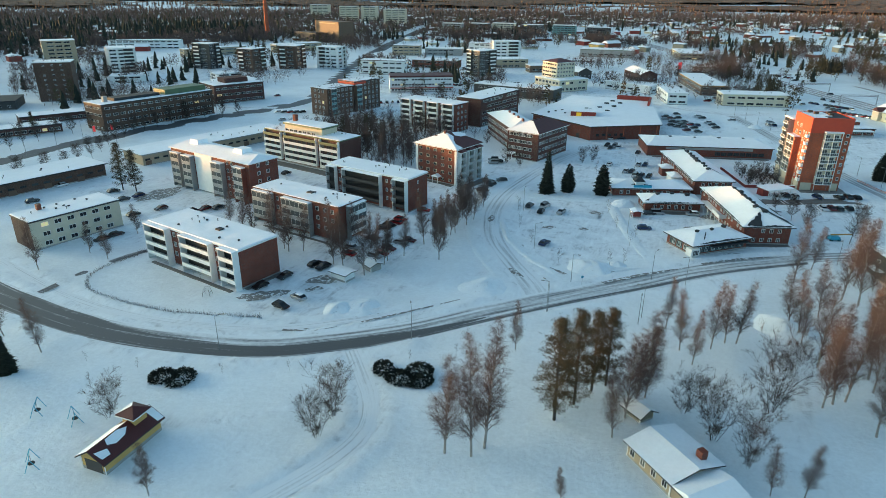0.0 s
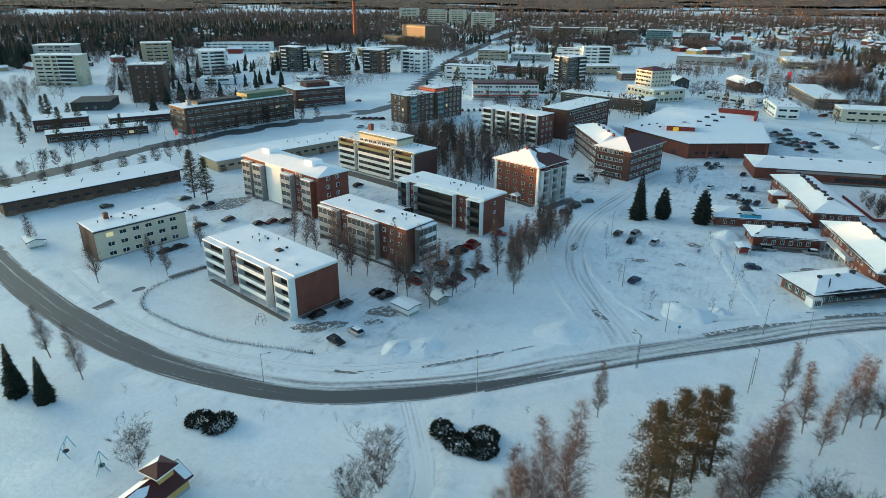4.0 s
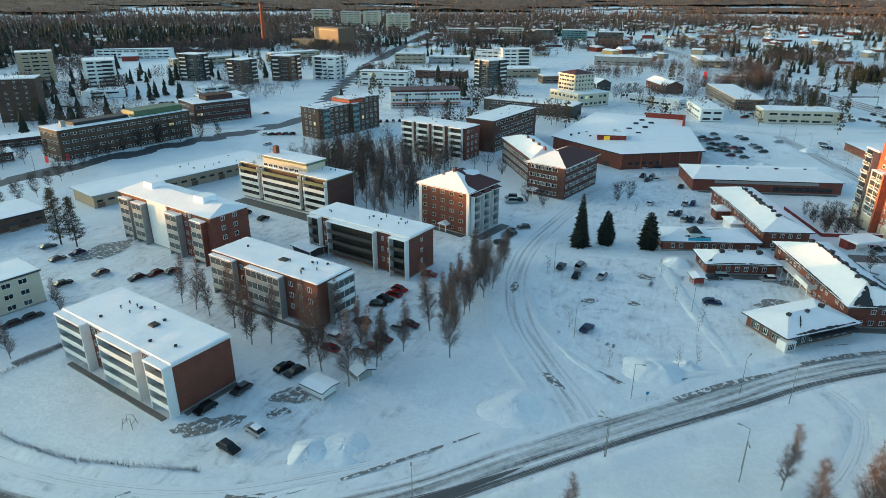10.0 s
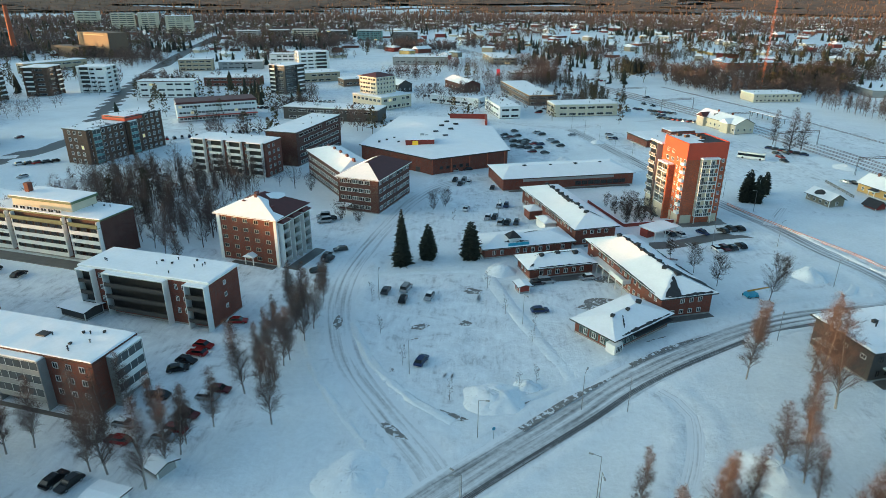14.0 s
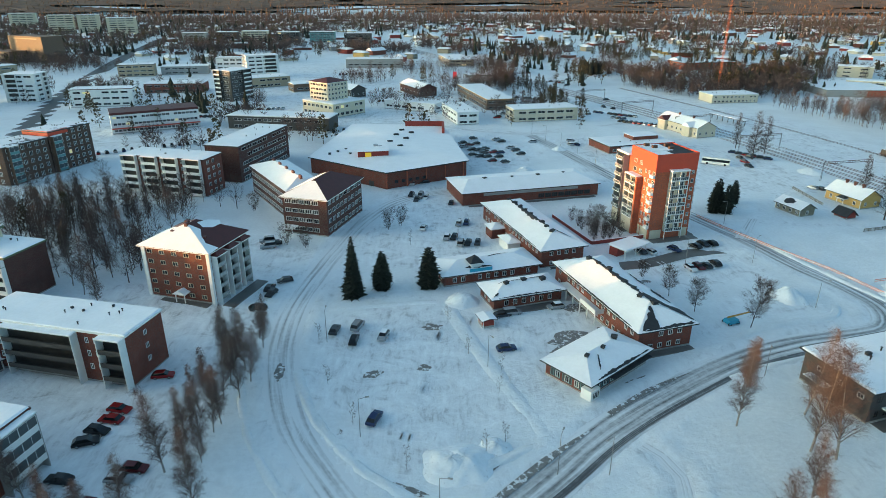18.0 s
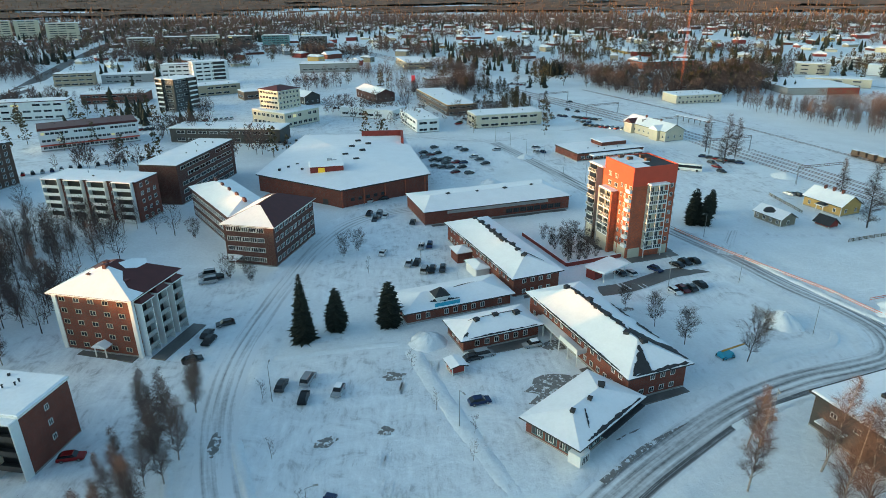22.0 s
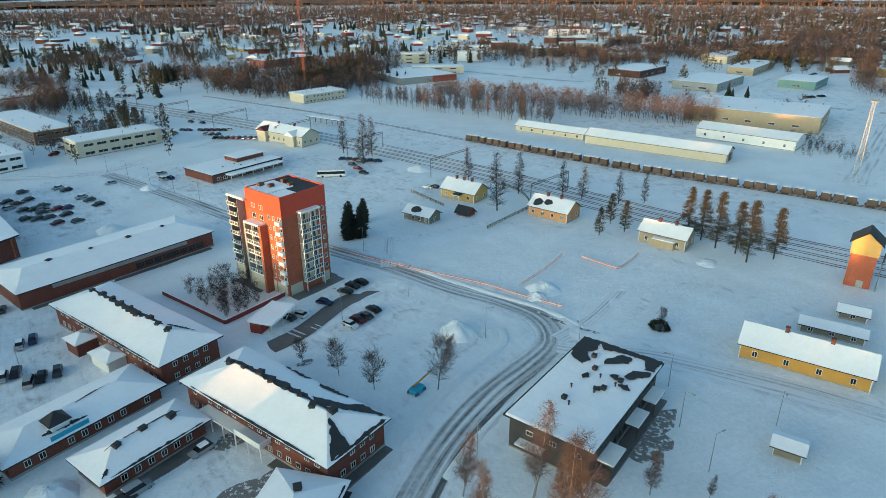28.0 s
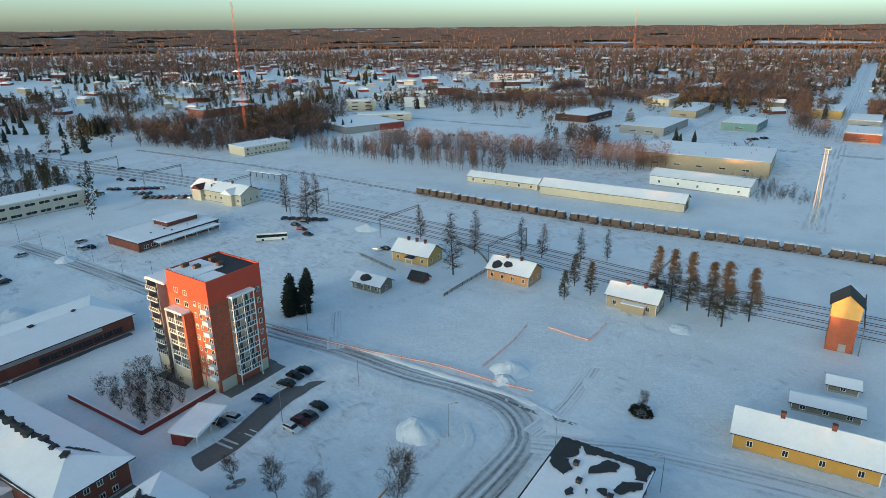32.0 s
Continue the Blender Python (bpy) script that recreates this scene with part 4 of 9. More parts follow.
ribbon("yard_lane", [(51, 164.5), (56, 165.4), (61, 166.6), (66, 169), (71.5, 172), (77.5, 174.6), (83.5, 175.2), (88, 174)], 5.4, 0.1, ASPHALT_WET, "driven grey asphalt lane between parked cars", 0.0, 3)
ribbon("road", MAIN[:7], 7.6, 0.08, LANE, "bare asphalt of the whole road worn clear of snow", -0.2, 14)
ribbon("road", MAIN[:10], 4.8, 0.095, LANE, "wet dark asphalt lane worn clear of snow", -1.7, 9)
ribbon("road", [(-121, 18), (-121, 26), (-120.5, 34), (-117.5, 47), (-108, 58)], 2.6, 0.2, STRIP, "driven lane into the court beside the hedge")
ribbon("road", MAIN[8:18], 1.5, 0.1, STRIP, "narrow bare asphalt strip along the packed road", -3.1, 5)
for pts, w in (([(8.2, 74.3), (18.3, 84.1), (29.5, 93.4)], 1.5), ([(8.4, 81.6), (12, 85), (15.9, 87.9)], 1.2), ([(32.4, 96.7), (42.5, 104.4), (53.2, 110.5)], 1.2), ([(36.1, 104.6), (40, 107.5), (44.9, 110.1)], 1.4), ([(-55.2, 24.1), (-49, 26), (-44, 30.3)], 0.9), ([(-40.5, 33.5), (-30.7, 43.9), (-20.9, 54.9)], 0.7), ([(118, 122), (114, 134), (113, 146)], 1.0)):
    ribbon("bare_strip", pts, w, 0.16, ASPHALT, "dirty strip of bare ground along the ploughed edge", 0.0, 4)
for pts, w, lab in (([(52, 342), (33.5, 371), (13, 462), (-13.6, 551), (-41.5, 706), (-80, 863), (-112, 1030), (-160, 1256)], 8.0, "street of packed snow through the town"), ([(69.5, 356.4), (96, 367.4), (126.5, 379), (150, 360)], 5.0, "driven grey lane by the station"),
                    ([(-62.5, 335), (-54, 361), (-32.6, 418), (-3, 394), (33.5, 371)], 6.0, "street of packed snow round the corner block"), ([(-230, 371), (-150, 400), (-90, 440), (-10, 455)], 6.0, "back street of packed snow"),
                    ([(-300, 590), (-200, 575), (-100, 590), (-13, 551)], 6.0, "back street of packed snow"), ([(-216, 260), (-290, 235), (-360, 250), (-470, 300), (-600, 400)], 6.5, "street of packed snow between the tower blocks"),
                    ([(98, 186), (118, 215), (140, 236), (172, 250)], 4.5, "packed lane to the station yard"), ([(108, 128), (123, 130), (153, 140), (182, 152)], 4.5, "packed track across the snow field"),
                    ([(384, 519), (600, 640), (900, 800), (1300, 1000)], 8.0, "straight residential street under snow"), ([(440, 290), (640, 330), (900, 420), (1300, 560)], 8.0, "street of packed snow between the works"), ([(90, 560), (210, 780), (330, 1010), (470, 1300)], 8.0, "residential street under snow")):
    ribbon("road", pts, w, 0.09, STREET, lab)


def blob(rx, ry, seed, n=20, rough=0.35):
    r = random.Random(seed)
    pts = []
    for i in range(n):
        a = 2 * math.pi * i / n
        k = 1 + rough * (noise.noise((math.cos(a) * 1.3 + seed, math.sin(a) * 1.3, seed * 1.7)) + 0.5 * r.uniform(-1, 1))
        pts.append((rx * k * math.cos(a), ry * k * math.sin(a)))
    return pts


for i, (x, y, a, b, r) in enumerate(PATCHES_A + PATCHES_B):
    s = Shape()
    s.face([(px, py, 0.0) for px, py in blob(a, b, i + 3, 26)])
    ob = new("bare_asphalt", s.mesh("bare_asphalt", ASPHALT))
    ob.matrix_world = pose(x, y, 0.06, 0, 0, r)
    tagged(ob, "wet bare asphalt showing through the snow", "asphalt patch", "", "structure")


def tyre_marks(px, py, a, b, rot, seed):
    """Short grey tracks where cars have stood and turned."""
    r = random.Random(seed)
    s = Shape()
    d, w = Vector((math.cos(radians(rot)), math.sin(radians(rot)))), Vector((-math.sin(radians(rot)), math.cos(radians(rot))))
    for k in range(int(a * b / 11)):
        c = Vector((px + r.uniform(-a, a) * 0.8, py + round(r.uniform(-b, b) * 0.85 / 7) * 7 + r.uniform(-0.6, 0.6)))
        L, t = r.uniform(0.8, 2.6), r.uniform(0.1, 0.28)
        for q in (-0.75, 0.75):
            m = c + w * q
            p = [m - d * L - w * t * 0.4, m - d * L * 0.3 - w * t, m + d * L - w * t * 0.3, m + d * L * 0.8 + w * t, m - d * L * 0.7 + w * t * 0.8]
            s.face([(x.x, x.y, 0.155) for x in p])
    tagged(new("tyre_marks", s.mesh("tyre_marks", TRACK)), "grey tyre marks pressed into parking snow", "tyre marks", "", "stuff")


for k, (px, py, a, b) in enumerate(LOTS):
    tyre_marks(px, py, a, b, (78, 78, -72, 76, 20)[k], k + 5)


def mound(x, y, r, h, seed):
    s = Shape()
    rings, n = 9, 34
    for j in range(rings + 1):
        t = j / rings
        for i in range(n):
            a = 2 * math.pi * i / n
            rr = r * (1 - t) * (1 + 0.25 * noise.noise((math.cos(a) * 1.5 + seed, math.sin(a) * 1.5, seed)))
            zz = h * (math.sin(t * math.pi / 2) ** 1.3) * (1 + 0.25 * noise.noise((math.cos(a) * 3 * (1 - t), math.sin(a) * 3 * (1 - t), seed + t)))
            s.v.append((rr * math.cos(a), rr * math.sin(a), zz + (0.3 if 0 < j < rings else 0.1) * h ** 0.5 * noise.noise((i * 2.7 + seed, j * 2.3, 2)) - (0.2 if j == 0 else 0)))
    for j in range(rings):
        for i in range(n):
            k = (i + 1) % n
            s.f.append((j * n + i, j * n + k, (j + 1) * n + k, (j + 1) * n + i))
            s.m.append(0)
    me = s.mesh("snow_mound", PILE_SNOW)
    me.polygons.foreach_set("use_smooth", [True] * len(me.polygons))
    ob = new("snow_mound", me)
    ob.matrix_world = pose(x, y, 0, 0, 0, seed * 37)
    tagged(ob, "heap of ploughed grey-white snow", "snow heap", "ploughed snow heaps")


def bank(pts, w, h, seed):
    """A ploughed ridge of snow along a line."""
    line = smooth(pts, 1.2)
    s = Shape()
    for i, p in enumerate(line):
        d = (line[min(i + 1, len(line) - 1)] - line[max(i - 1, 0)]).normalized()
        fade = min(1, i / 4, (len(line) - 1 - i) / 4)
        for k in range(7):
            a = k / 6 - 0.5
            q = p + Vector((-d.y, d.x)) * (a * w * (1 + 0.3 * noise.noise((i * 0.3, seed, k))))
            z = h * fade * 0.62 * max(0, math.cos(a * math.pi)) * (1 + 1.3 * noise.noise((i * 0.45, k * 0.8, seed))) - (0.15 if k in (0, 6) else 0)
            s.v.append((q.x, q.y, 0.08 + z))
    for i in range(len(line) - 1):
        for k in range(6):
            q = i * 7 + k
            s.f.append((q, q + 7, q + 8, q + 1))
            s.m.append(0)
    me = s.mesh("snow_bank", SNOW)
    me.polygons.foreach_set("use_smooth", [True] * len(me.polygons))
    tagged(new("snow_bank", me), "ploughed ridge of snow beside the driven way", "snow bank", "ploughed ridges")


bank([(3, 140), (8.5, 122), (14.5, 105), (20.5, 88)], 4.2, 0.36, 3)
bank([(-27, 139), (-18, 140.5), (-6, 142.5), (0, 143)], 2.4, 0.5, 4)
bank([(-29, 112), (-23, 97), (-13, 83), (-4, 76)], 2.6, 0.6, 5)
bank([(2, 79), (10, 84), (19, 88.5)], 2.6, 0.7, 6)
bank([(-41, 112), (-34, 92), (-24, 76), (-14, 62)], 2.2, 0.4, 7)
bank([(58, 118), (72, 126), (84, 131), (96, 134), (101, 140)], 2.8, 0.7, 8)
bank([(117, 127), (116, 140), (112, 152), (107, 168), (101, 190)], 2.6, 0.6, 9)
bank([(60, 108), (72, 113), (84, 116.5)], 2.6, 0.6, 10)
for i, (x, y, r, h) in enumerate(PILES):
    mound(x, y, r * 0.8, h * 0.85, i)

# ---- apartment blocks round the court
def block_a():
    u, v, h = 12.4, 37.0, 10.3
    ob = thing("apartment_building", -75.9, 37.8, 76.5, "red brick and white balcony block with flat snowy roof", "apartment building", "blocks round the court")
    walls(ob, 0, 0, u, v, h, BRICK)
    flat_roof(ob, u, v, h, WHITE, seed=1, clutter=10)
    apron(ob, (0.5, -1.3, 12.4, -0.1), (-3.3, 1, -2.0, 34))
    part("hatch", Shape().box(5.5, 14, h + 0.4, 7.3, 16, h + 1.0, 0, 0.2).mesh("hatch", BITUMEN), ob)
    for s0, s1, n in ((0.0, 9.6, 2), (15.6, 27.6, 3), (31.2, 36.9, 1)):
        bay(ob, "v", u, v, s0, s1, 1.9, 3, 2.75, 1.9, WHITE, WHITE, n, False)
    windows(ob, "v", u, v, 11.0, 2.0, 2, 2.9, 2.75, 3, 1.1, 1.3)
    windows(ob, "v", u, v, 13.9, 2.0, 1, 2.9, 2.75, 3, 1.1, 1.3)
    windows(ob, "v", u, v, 28.6, 1.7, 2, 2.9, 2.75, 3, 1.1, 1.3)
    windows(ob, "V", u, v, 2.5, 3.2, 11, 2.9, 2.75, 3, 1.4, 1.3)
    return ob


def block_b():
    u, v, h = 10.8, 36.0, 10.9
    ob = thing("apartment_building", -68.3, 74.0, 77, "long red brick block with grey glazed balconies", "apartment building", "blocks round the court")
    walls(ob, 0, 0, u, v, h, BRICK)
    flat_roof(ob, u, v, h, BRICK_DARK, seed=2, clutter=9)
    apron(ob, (-3.0, 1, -1.9, 30))
    part("hatch", Shape().box(4.5, 15, h + 0.4, 6.5, 17.5, h + 0.9, 0, 0.2).mesh("hatch", BITUMEN), ob)
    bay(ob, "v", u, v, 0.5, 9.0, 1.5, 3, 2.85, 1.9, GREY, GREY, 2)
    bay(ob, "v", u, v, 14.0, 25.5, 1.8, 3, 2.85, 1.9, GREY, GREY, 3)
    windows(ob, "v", u, v, 27.5, 3.0, 3, 3.0, 2.85, 3, 1.2, 1.3)
    windows(ob, "v", u, v, 10.6, 2.2, 2, 3.0, 2.85, 3, 1.1, 1.3)
    bay(ob, "u", u, v, 3.2, 10.6, 1.6, 3, 2.85, 1.9, WHITE, GREY, 2)
    windows(ob, "V", u, v, 2.5, 3.2, 11, 2.9, 2.85, 3, 1.4, 1.3)
    return ob


def block_c():
    u, v, h = 11.0, 36.0, 11.5
    ob = thing("apartment_building", -60.2, 106.3, 76.5, "red brick block with dark recessed balconies and white walls", "apartment building", "blocks round the court")
    walls(ob, 0, 0, u, v, h, BRICK)
    flat_roof(ob, u, v, h, WHITE, seed=3, clutter=11)
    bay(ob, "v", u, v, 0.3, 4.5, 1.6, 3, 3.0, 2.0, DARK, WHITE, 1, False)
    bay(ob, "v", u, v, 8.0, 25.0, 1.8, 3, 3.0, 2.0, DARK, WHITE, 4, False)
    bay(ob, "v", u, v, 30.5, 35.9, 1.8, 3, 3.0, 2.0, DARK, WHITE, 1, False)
    windows(ob, "v", u, v, 27.0, 2.0, 2, 3.1, 3.0, 3, 0.8, 1.3)
    windows(ob, "v", u, v, 5.6, 1.5, 2, 3.1, 3.0, 3, 0.8, 1.3)
    windows(ob, "u", u, v, 5.5, 3.0, 1, 3.1, 3.0, 3, 0.9, 1.1)
    windows(ob, "V", u, v, 2.5, 3.2, 11, 2.9, 3.0, 3, 1.4, 1.3)
    return ob


def block_e():
    u, v, h = 12.5, 44.0, 13.0
    ob = thing("apartment_building", -105.0, 141.2, 76, "white banded block with dark brick end and green fascia", "apartment building", "blocks round the court")
    walls(ob, 0, 0, u, v, h, BRICK_DARK)
    flat_roof(ob, u, v, h, GREEN, seed=4, clutter=5)
    apron(ob, (-6.5, -2, -1.5, 42))
    part("penthouse", Shape().box(2.5, 12, h + 0.4, u - 1, 34, h + 3.0).mesh("penthouse", CREAM), ob)
    part("penthouse_roof", Shape().box(1.9, 11.4, h + 3.0, u - 0.5, 34.6, h + 3.7).mesh("penthouse_roof", GREEN), ob)
    part("roof_snow", blanket(2.0, 11.5, u - 0.6, 34.5, h + 3.7, 0.25, 8).mesh("roof_snow", ROOF_SNOW), ob)
    part("chimney", Shape().box(6, 31, h + 3.5, 7.6, 32.6, h + 6.5).mesh("chimney", BRICK), ob)
    for s0, s1 in ((0.2, 10.5), (12.5, 31.5), (33.5, 43.8)):
        base = FACES["v"](u, v)
        for e in (s0, s1 - 0.3):
            part("facade_wall", Shape().box(e, -1.3, 1.2, e + 0.3, 0, h).mesh("facade_wall", WHITE), ob, base)
        for f in range(5):
            z = 1.2 + f * 2.45
            part("band", Shape().box(s0, -1.35, z, s1, -1.2, z + 1.15).box(s0, -1.2, z, s1, -0.01, z + 0.15).mesh("band", WHITE if f < 4 else GREEN), ob, base)
        n = int((s1 - s0) / 2.6)
        for f in range(4):
            for i in range(n):
                part("window", window_mesh(2.1, 1.2, DARK, GLASS if random.random() < 0.7 else BLIND, 1), ob, base @ pose(s0 + (i + 0.5) * (s1 - s0) / n, -1.05, 2.38 + f * 2.45))
    windows(ob, "v", u, v, 14, 2.6, 7, h + 0.9, 1, 1, 2.0, 1.0)
    return ob


def block_f():
    u, v, h = 12.6, 44.0, 14.3
    ob = thing("apartment_building", -114.0, 94.5, 76, "white and red brick block with stepped snowy roof", "apartment building", "blocks round the court")
    walls(ob, 0, 0, u, v, h, BRICK)
    part("roof", hip(0, 0, u, v, h, 1.8, 0.6, 3.0).mesh("roof", ROOF_SNOW, WHITE), ob)
    for yy in (8, 33):
        part("roof_house", Shape().box(4, yy, h + 0.8, 9, yy + 5, h + 3.2, 0, 0.4).mesh("roof_house", ROOF_SNOW), ob)
    base = FACES["v"](u, v)
    part("facade_panel", Shape().box(14.5, -0.35, 0.6, 24, -0.004, h).mesh("facade_panel", WHITE), ob, base)
    windows(ob, "v", u, v, 16, 2.3, 4, 1.2, 2.8, 5, 1.2, 1.3)
    bay(ob, "v", u, v, 1.0, 6.0, 1.6, 4, 2.8, 1.4, GREY, GREY, 1)
    bay(ob, "v", u, v, 8.5, 13.5, 2.0, 4, 2.8, 1.4, GREY, GREY, 1)
    bay(ob, "v", u, v, 25.5, 31.0, 2.0, 4, 2.8, 1.4, GREY, GREY, 1)
    bay(ob, "v", u, v, 37.0, 42.0, 1.8, 4, 2.8, 1.4, GREY, BRICK, 1)
    windows(ob, "v", u, v, 32.5, 2.2, 2, 1.4, 2.8, 5, 1.1, 1.3)
    windows(ob, "u", u, v, 4.0, 4.0, 2, 1.4, 2.8, 5, 1.3, 1.3)
    return ob


def block_d():
    u, v, h = 16.0, 19.5, 14.0
    ob = thing("apartment_building", -55.7, 141.9, 73, "orange-red brick block with dark red roof half under snow", "apartment building", "blocks round the court")
    apron(ob, (0, -5.5, 16, -2.0), (-2.2, 1, -0.1, 18))
    walls(ob, 0, 0, u, v, h, BRICK)
    part("roof", hip(0, 0, u, v, h, 4.4, 0.9, 7.0, 0.25, "x").mesh("roof", ROOF_RED, WHITE), ob)
    z0, zr, e = h + 0.31, h + 4.71, 0.9
    s = Shape()
    s.face([(-e, v + e, z0), (-e, -e, z0), (6.1, v / 2, zr)])
    s.face([(-e, v + e, z0), (6.1, v / 2, zr), (8.6, v / 2, zr), (6.5, v / 2 + 4, z0 + 2.7), (12.4, v / 2 + 7, z0 + 1.4), (10.0, v + e, z0)])
    s.face([(-e, -e, z0), (3.4, -e + 0.15, z0 + 0.06), (2.6, 2.2, z0 + 1.28), (4.4, 4.6, z0 + 2.27), (6.8, 6.4, z0 + 3.0), (6.1, v / 2, zr)])
    s.face([(8.6, 8.7, z0 + 4.0), (8.0, 6.6, z0 + 3.1), (10.0, 5.2, z0 + 2.5), (13.2, 5.0, z0 + 2.45), (14.4, 6.2, z0 + 2.95), (12.0, 8.0, z0 + 3.7)])
    part("roof_snow", s.mesh("roof_snow", ROOF_SNOW), ob)
    for k, (cx, cy, cz) in enumerate(((5.2, 9.2, 4.3), (7.0, 10.4, 4.2), (3.6, 12.2, 2.6), (4.0, 3.6, 1.6))):
        part("chimney", Shape().box(cx, cy, h + cz - 0.9, cx + 1.1, cy + 0.8, h + cz + 0.7).box(cx - 0.1, cy - 0.1, h + cz + 0.7, cx + 1.2, cy + 0.9, h + cz + 0.85).mesh("chimney", ROOF_RED), ob)
    windows(ob, "v", u, v, 2.2, 3.6, 5, 1.2, 2.75, 5, 1.5, 1.15, CREAM)
    base = FACES["u"](u, v)
    for s0 in (1.0, 6.3, 11.6):
        bay(ob, "u", u, v, s0, s0 + 3.4, 1.6, 4, 2.75, 1.6, GREY, WHITE, 1, glazed=False, roof=False)
        part("bay_roof", hip(s0 - 0.2, -1.9, s0 + 3.8, 0.5, 12.9, 1.0, 0.2).mesh("bay_roof", ROOF_RED, WHITE), ob, base)
    for yy in (7.4, 10.0):
        part("porch_post", Shape().box(-1.9, yy, 0, -1.7, yy + 0.2, 2.6).mesh("porch_post", WHITE), ob)
    part("porch_roof", hip(-2.1, 7.2, 0, 10.4, 2.6, 0.9, 0.2, 0.0, 0.2, "x").mesh("porch_roof", ROOF_SNOW, WHITE), ob)
    part("corner_pier", Shape().box(-0.2, -0.2, 0, 0.6, 0.7, h - 0.4).mesh("corner_pier", WHITE), ob)
    part("corner_pier", Shape().box(-0.2, v - 0.9, 0, 0.2, v + 0.2, h - 0.4).mesh("corner_pier", WHITE), ob)
    return ob


def block_h():
    u, v, h = 27.0, 15.6, 12.3
    ob = thing("office_building", -34.5, 188.6, 72.6, "dark red brick building with red hip roof half under snow", "office building")
    walls(ob, 0, 0, u, v, h, BRICK_DARK)
    part("roof", hip(0, 0, u, v, h, 3.8, 0.8).mesh("roof", ROOF_RED, WHITE), ob)
    s = Shape()
    s.face([(-0.8, -0.8, h + 0.32), (7.0, 7.0, h + 4.0), (7.0, 8.6, h + 4.0), (-0.8, v + 0.8, h + 0.32)])
    s.face([(4, v + 0.7, h + 0.35), (8.5, 8.4, h + 4.05), (18, 8.4, h + 4.05), (22, v + 0.7, h + 0.35)])
    part("roof_snow", s.mesh("roof_snow", ROOF_SNOW), ob)
    windows(ob, "v", u, v, 1.9, 2.4, 5, 1.4, 3.0, 4, 2.1, 1.4, split=2)
    windows(ob, "u", u, v, 2.0, 2.9, 9, 1.4, 3.0, 4, 1.9, 1.4, split=1, lit=0.02)
    part("porch", Shape().box(-4, v - 5, 2.8, -0.01, v - 0.5, 3.1).box(-3.8, v - 4.8, 0, -3.6, v - 4.6, 2.8).mesh("porch", ROOF_SNOW), ob)
    ob2 = thing("office_building", -50.5, 204.5, 32, "long dark brick wing with pink-lit snowy roof", "office building")
    u, v, h = 14.0, 40.0, 10.5
    walls(ob2, 0, 0, u, v, h, BRICK_DARK)
    part("roof", hip(0, 0, u, v, h, 2.6, 0.7).mesh("roof", ROOF_SNOW, ROOF_RED), ob2)
    windows(ob2, "v", u, v, 1.8, 2.2, 17, 1.2, 3.0, 3, 1.9, 1.5, split=1)
    windows(ob2, "u", u, v, 2.0, 2.9, 4, 1.2, 3.0, 3, 1.9, 1.4)
    for k in range(5):
        part("roof_ridge_box", Shape().box(u / 2 - 0.4, 4 + k * 7, h + 2.4, u / 2 + 0.4, 6 + k * 7, h + 3.6, 0, 0.1).mesh("roof_ridge_box", ROOF_RED), ob2)


def low_long(name, x, y, rot, u, v, h, m, label, edge=GREY, ds=4.0, category="garage row"):
    ob = thing(name, x, y, rot, label, category)
    walls(ob, 0, 0, u, v, h, m)
    flat_roof(ob, u, v, h, edge, 0.9, int(v), int(v / 7))
    n = int(v / ds)
    windows(ob, "v", u, v, ds / 2, ds, n, 2.2, 1, 1, ds * 0.55, 0.8, DARK, split=2)
    for i in range(n // 3):
        part("gate", Shape().box(i * ds * 3 + 1.0, -0.08, 0, i * ds * 3 + 3.6, -0.004, 2.0).mesh("gate", BROWN), ob, FACES["v"](u, v))
    return ob


block_a(), block_b(), block_c(), block_d(), block_e(), block_f(), block_h()
g = block("apartment_building", -146, 36.9, 74.5, 26, 11.5, 8.4, CREAM, "cream three-storey block with brown brick end", floors=3, us=3.6, edge=DARK, win=(2.0, 1.3), clutter=9)
part("end_wall", Shape().box(-0.06, 0, 0, -0.004, 11.5, 8.4).mesh("end_wall", BRICK_BROWN), g)
part("chimney", Shape().box(6, 8, 8.4, 7.2, 9.2, 10.8).mesh("chimney", BRICK), g)
low_long("warehouse", -190, 103.4, 164, 17, 60, 4.8, BRICK_BROWN, "long low brown brick hall under a snowy flat roof", BITUMEN, category="warehouse")
low_long("warehouse", -163, 190, 161, 17, 74, 4.6, BEIGE, "long low beige hall under a snowy flat roof", GREY, category="warehouse")
i1 = block("apartment_building", -87.4, 231.5, 75, 12, 36, 14.3, BRICK, "white and red brick balcony block with snowy roof", floors=5, us=3.4, edge=BRICK_DARK, win=(1.4, 1.4), clutter=3)
for s0, s1 in ((0.5, 7), (9.5, 16), (18.5, 25), (28, 35)):
    bay(i1, "v", 12, 36, s0, s1, 1.6, 5, 2.75, 0.6, WHITE, WHITE, 2, False)
windows(i1, "v", 12, 36, 8.2, 9.2, 3, 1.4, 2.8, 5, 1.0, 1.4)
block("office_building", -79.6, 250.0, 77, 45, 15, 15, BRICK_DARK, "dark brick office with white window bands", "office building", 5, us=4.5, vs=0, edge=DARK, win=(4.2, 1.4), clutter=6)
lo = block("apartment_building", -171.3, 245.8, 71.5, 21, 14, 15.5, BRICK_BROWN, "brown brick block with glazed corner bays", floors=5, us=3.3, vs=3.4, edge=DARK, win=(1.5, 1.7), snow=ROOF_MIX)
bay(lo, "u", 21, 14, 2, 6.5, 1.4, 5, 2.9, 1.0, TEAL, BROWN, 1)
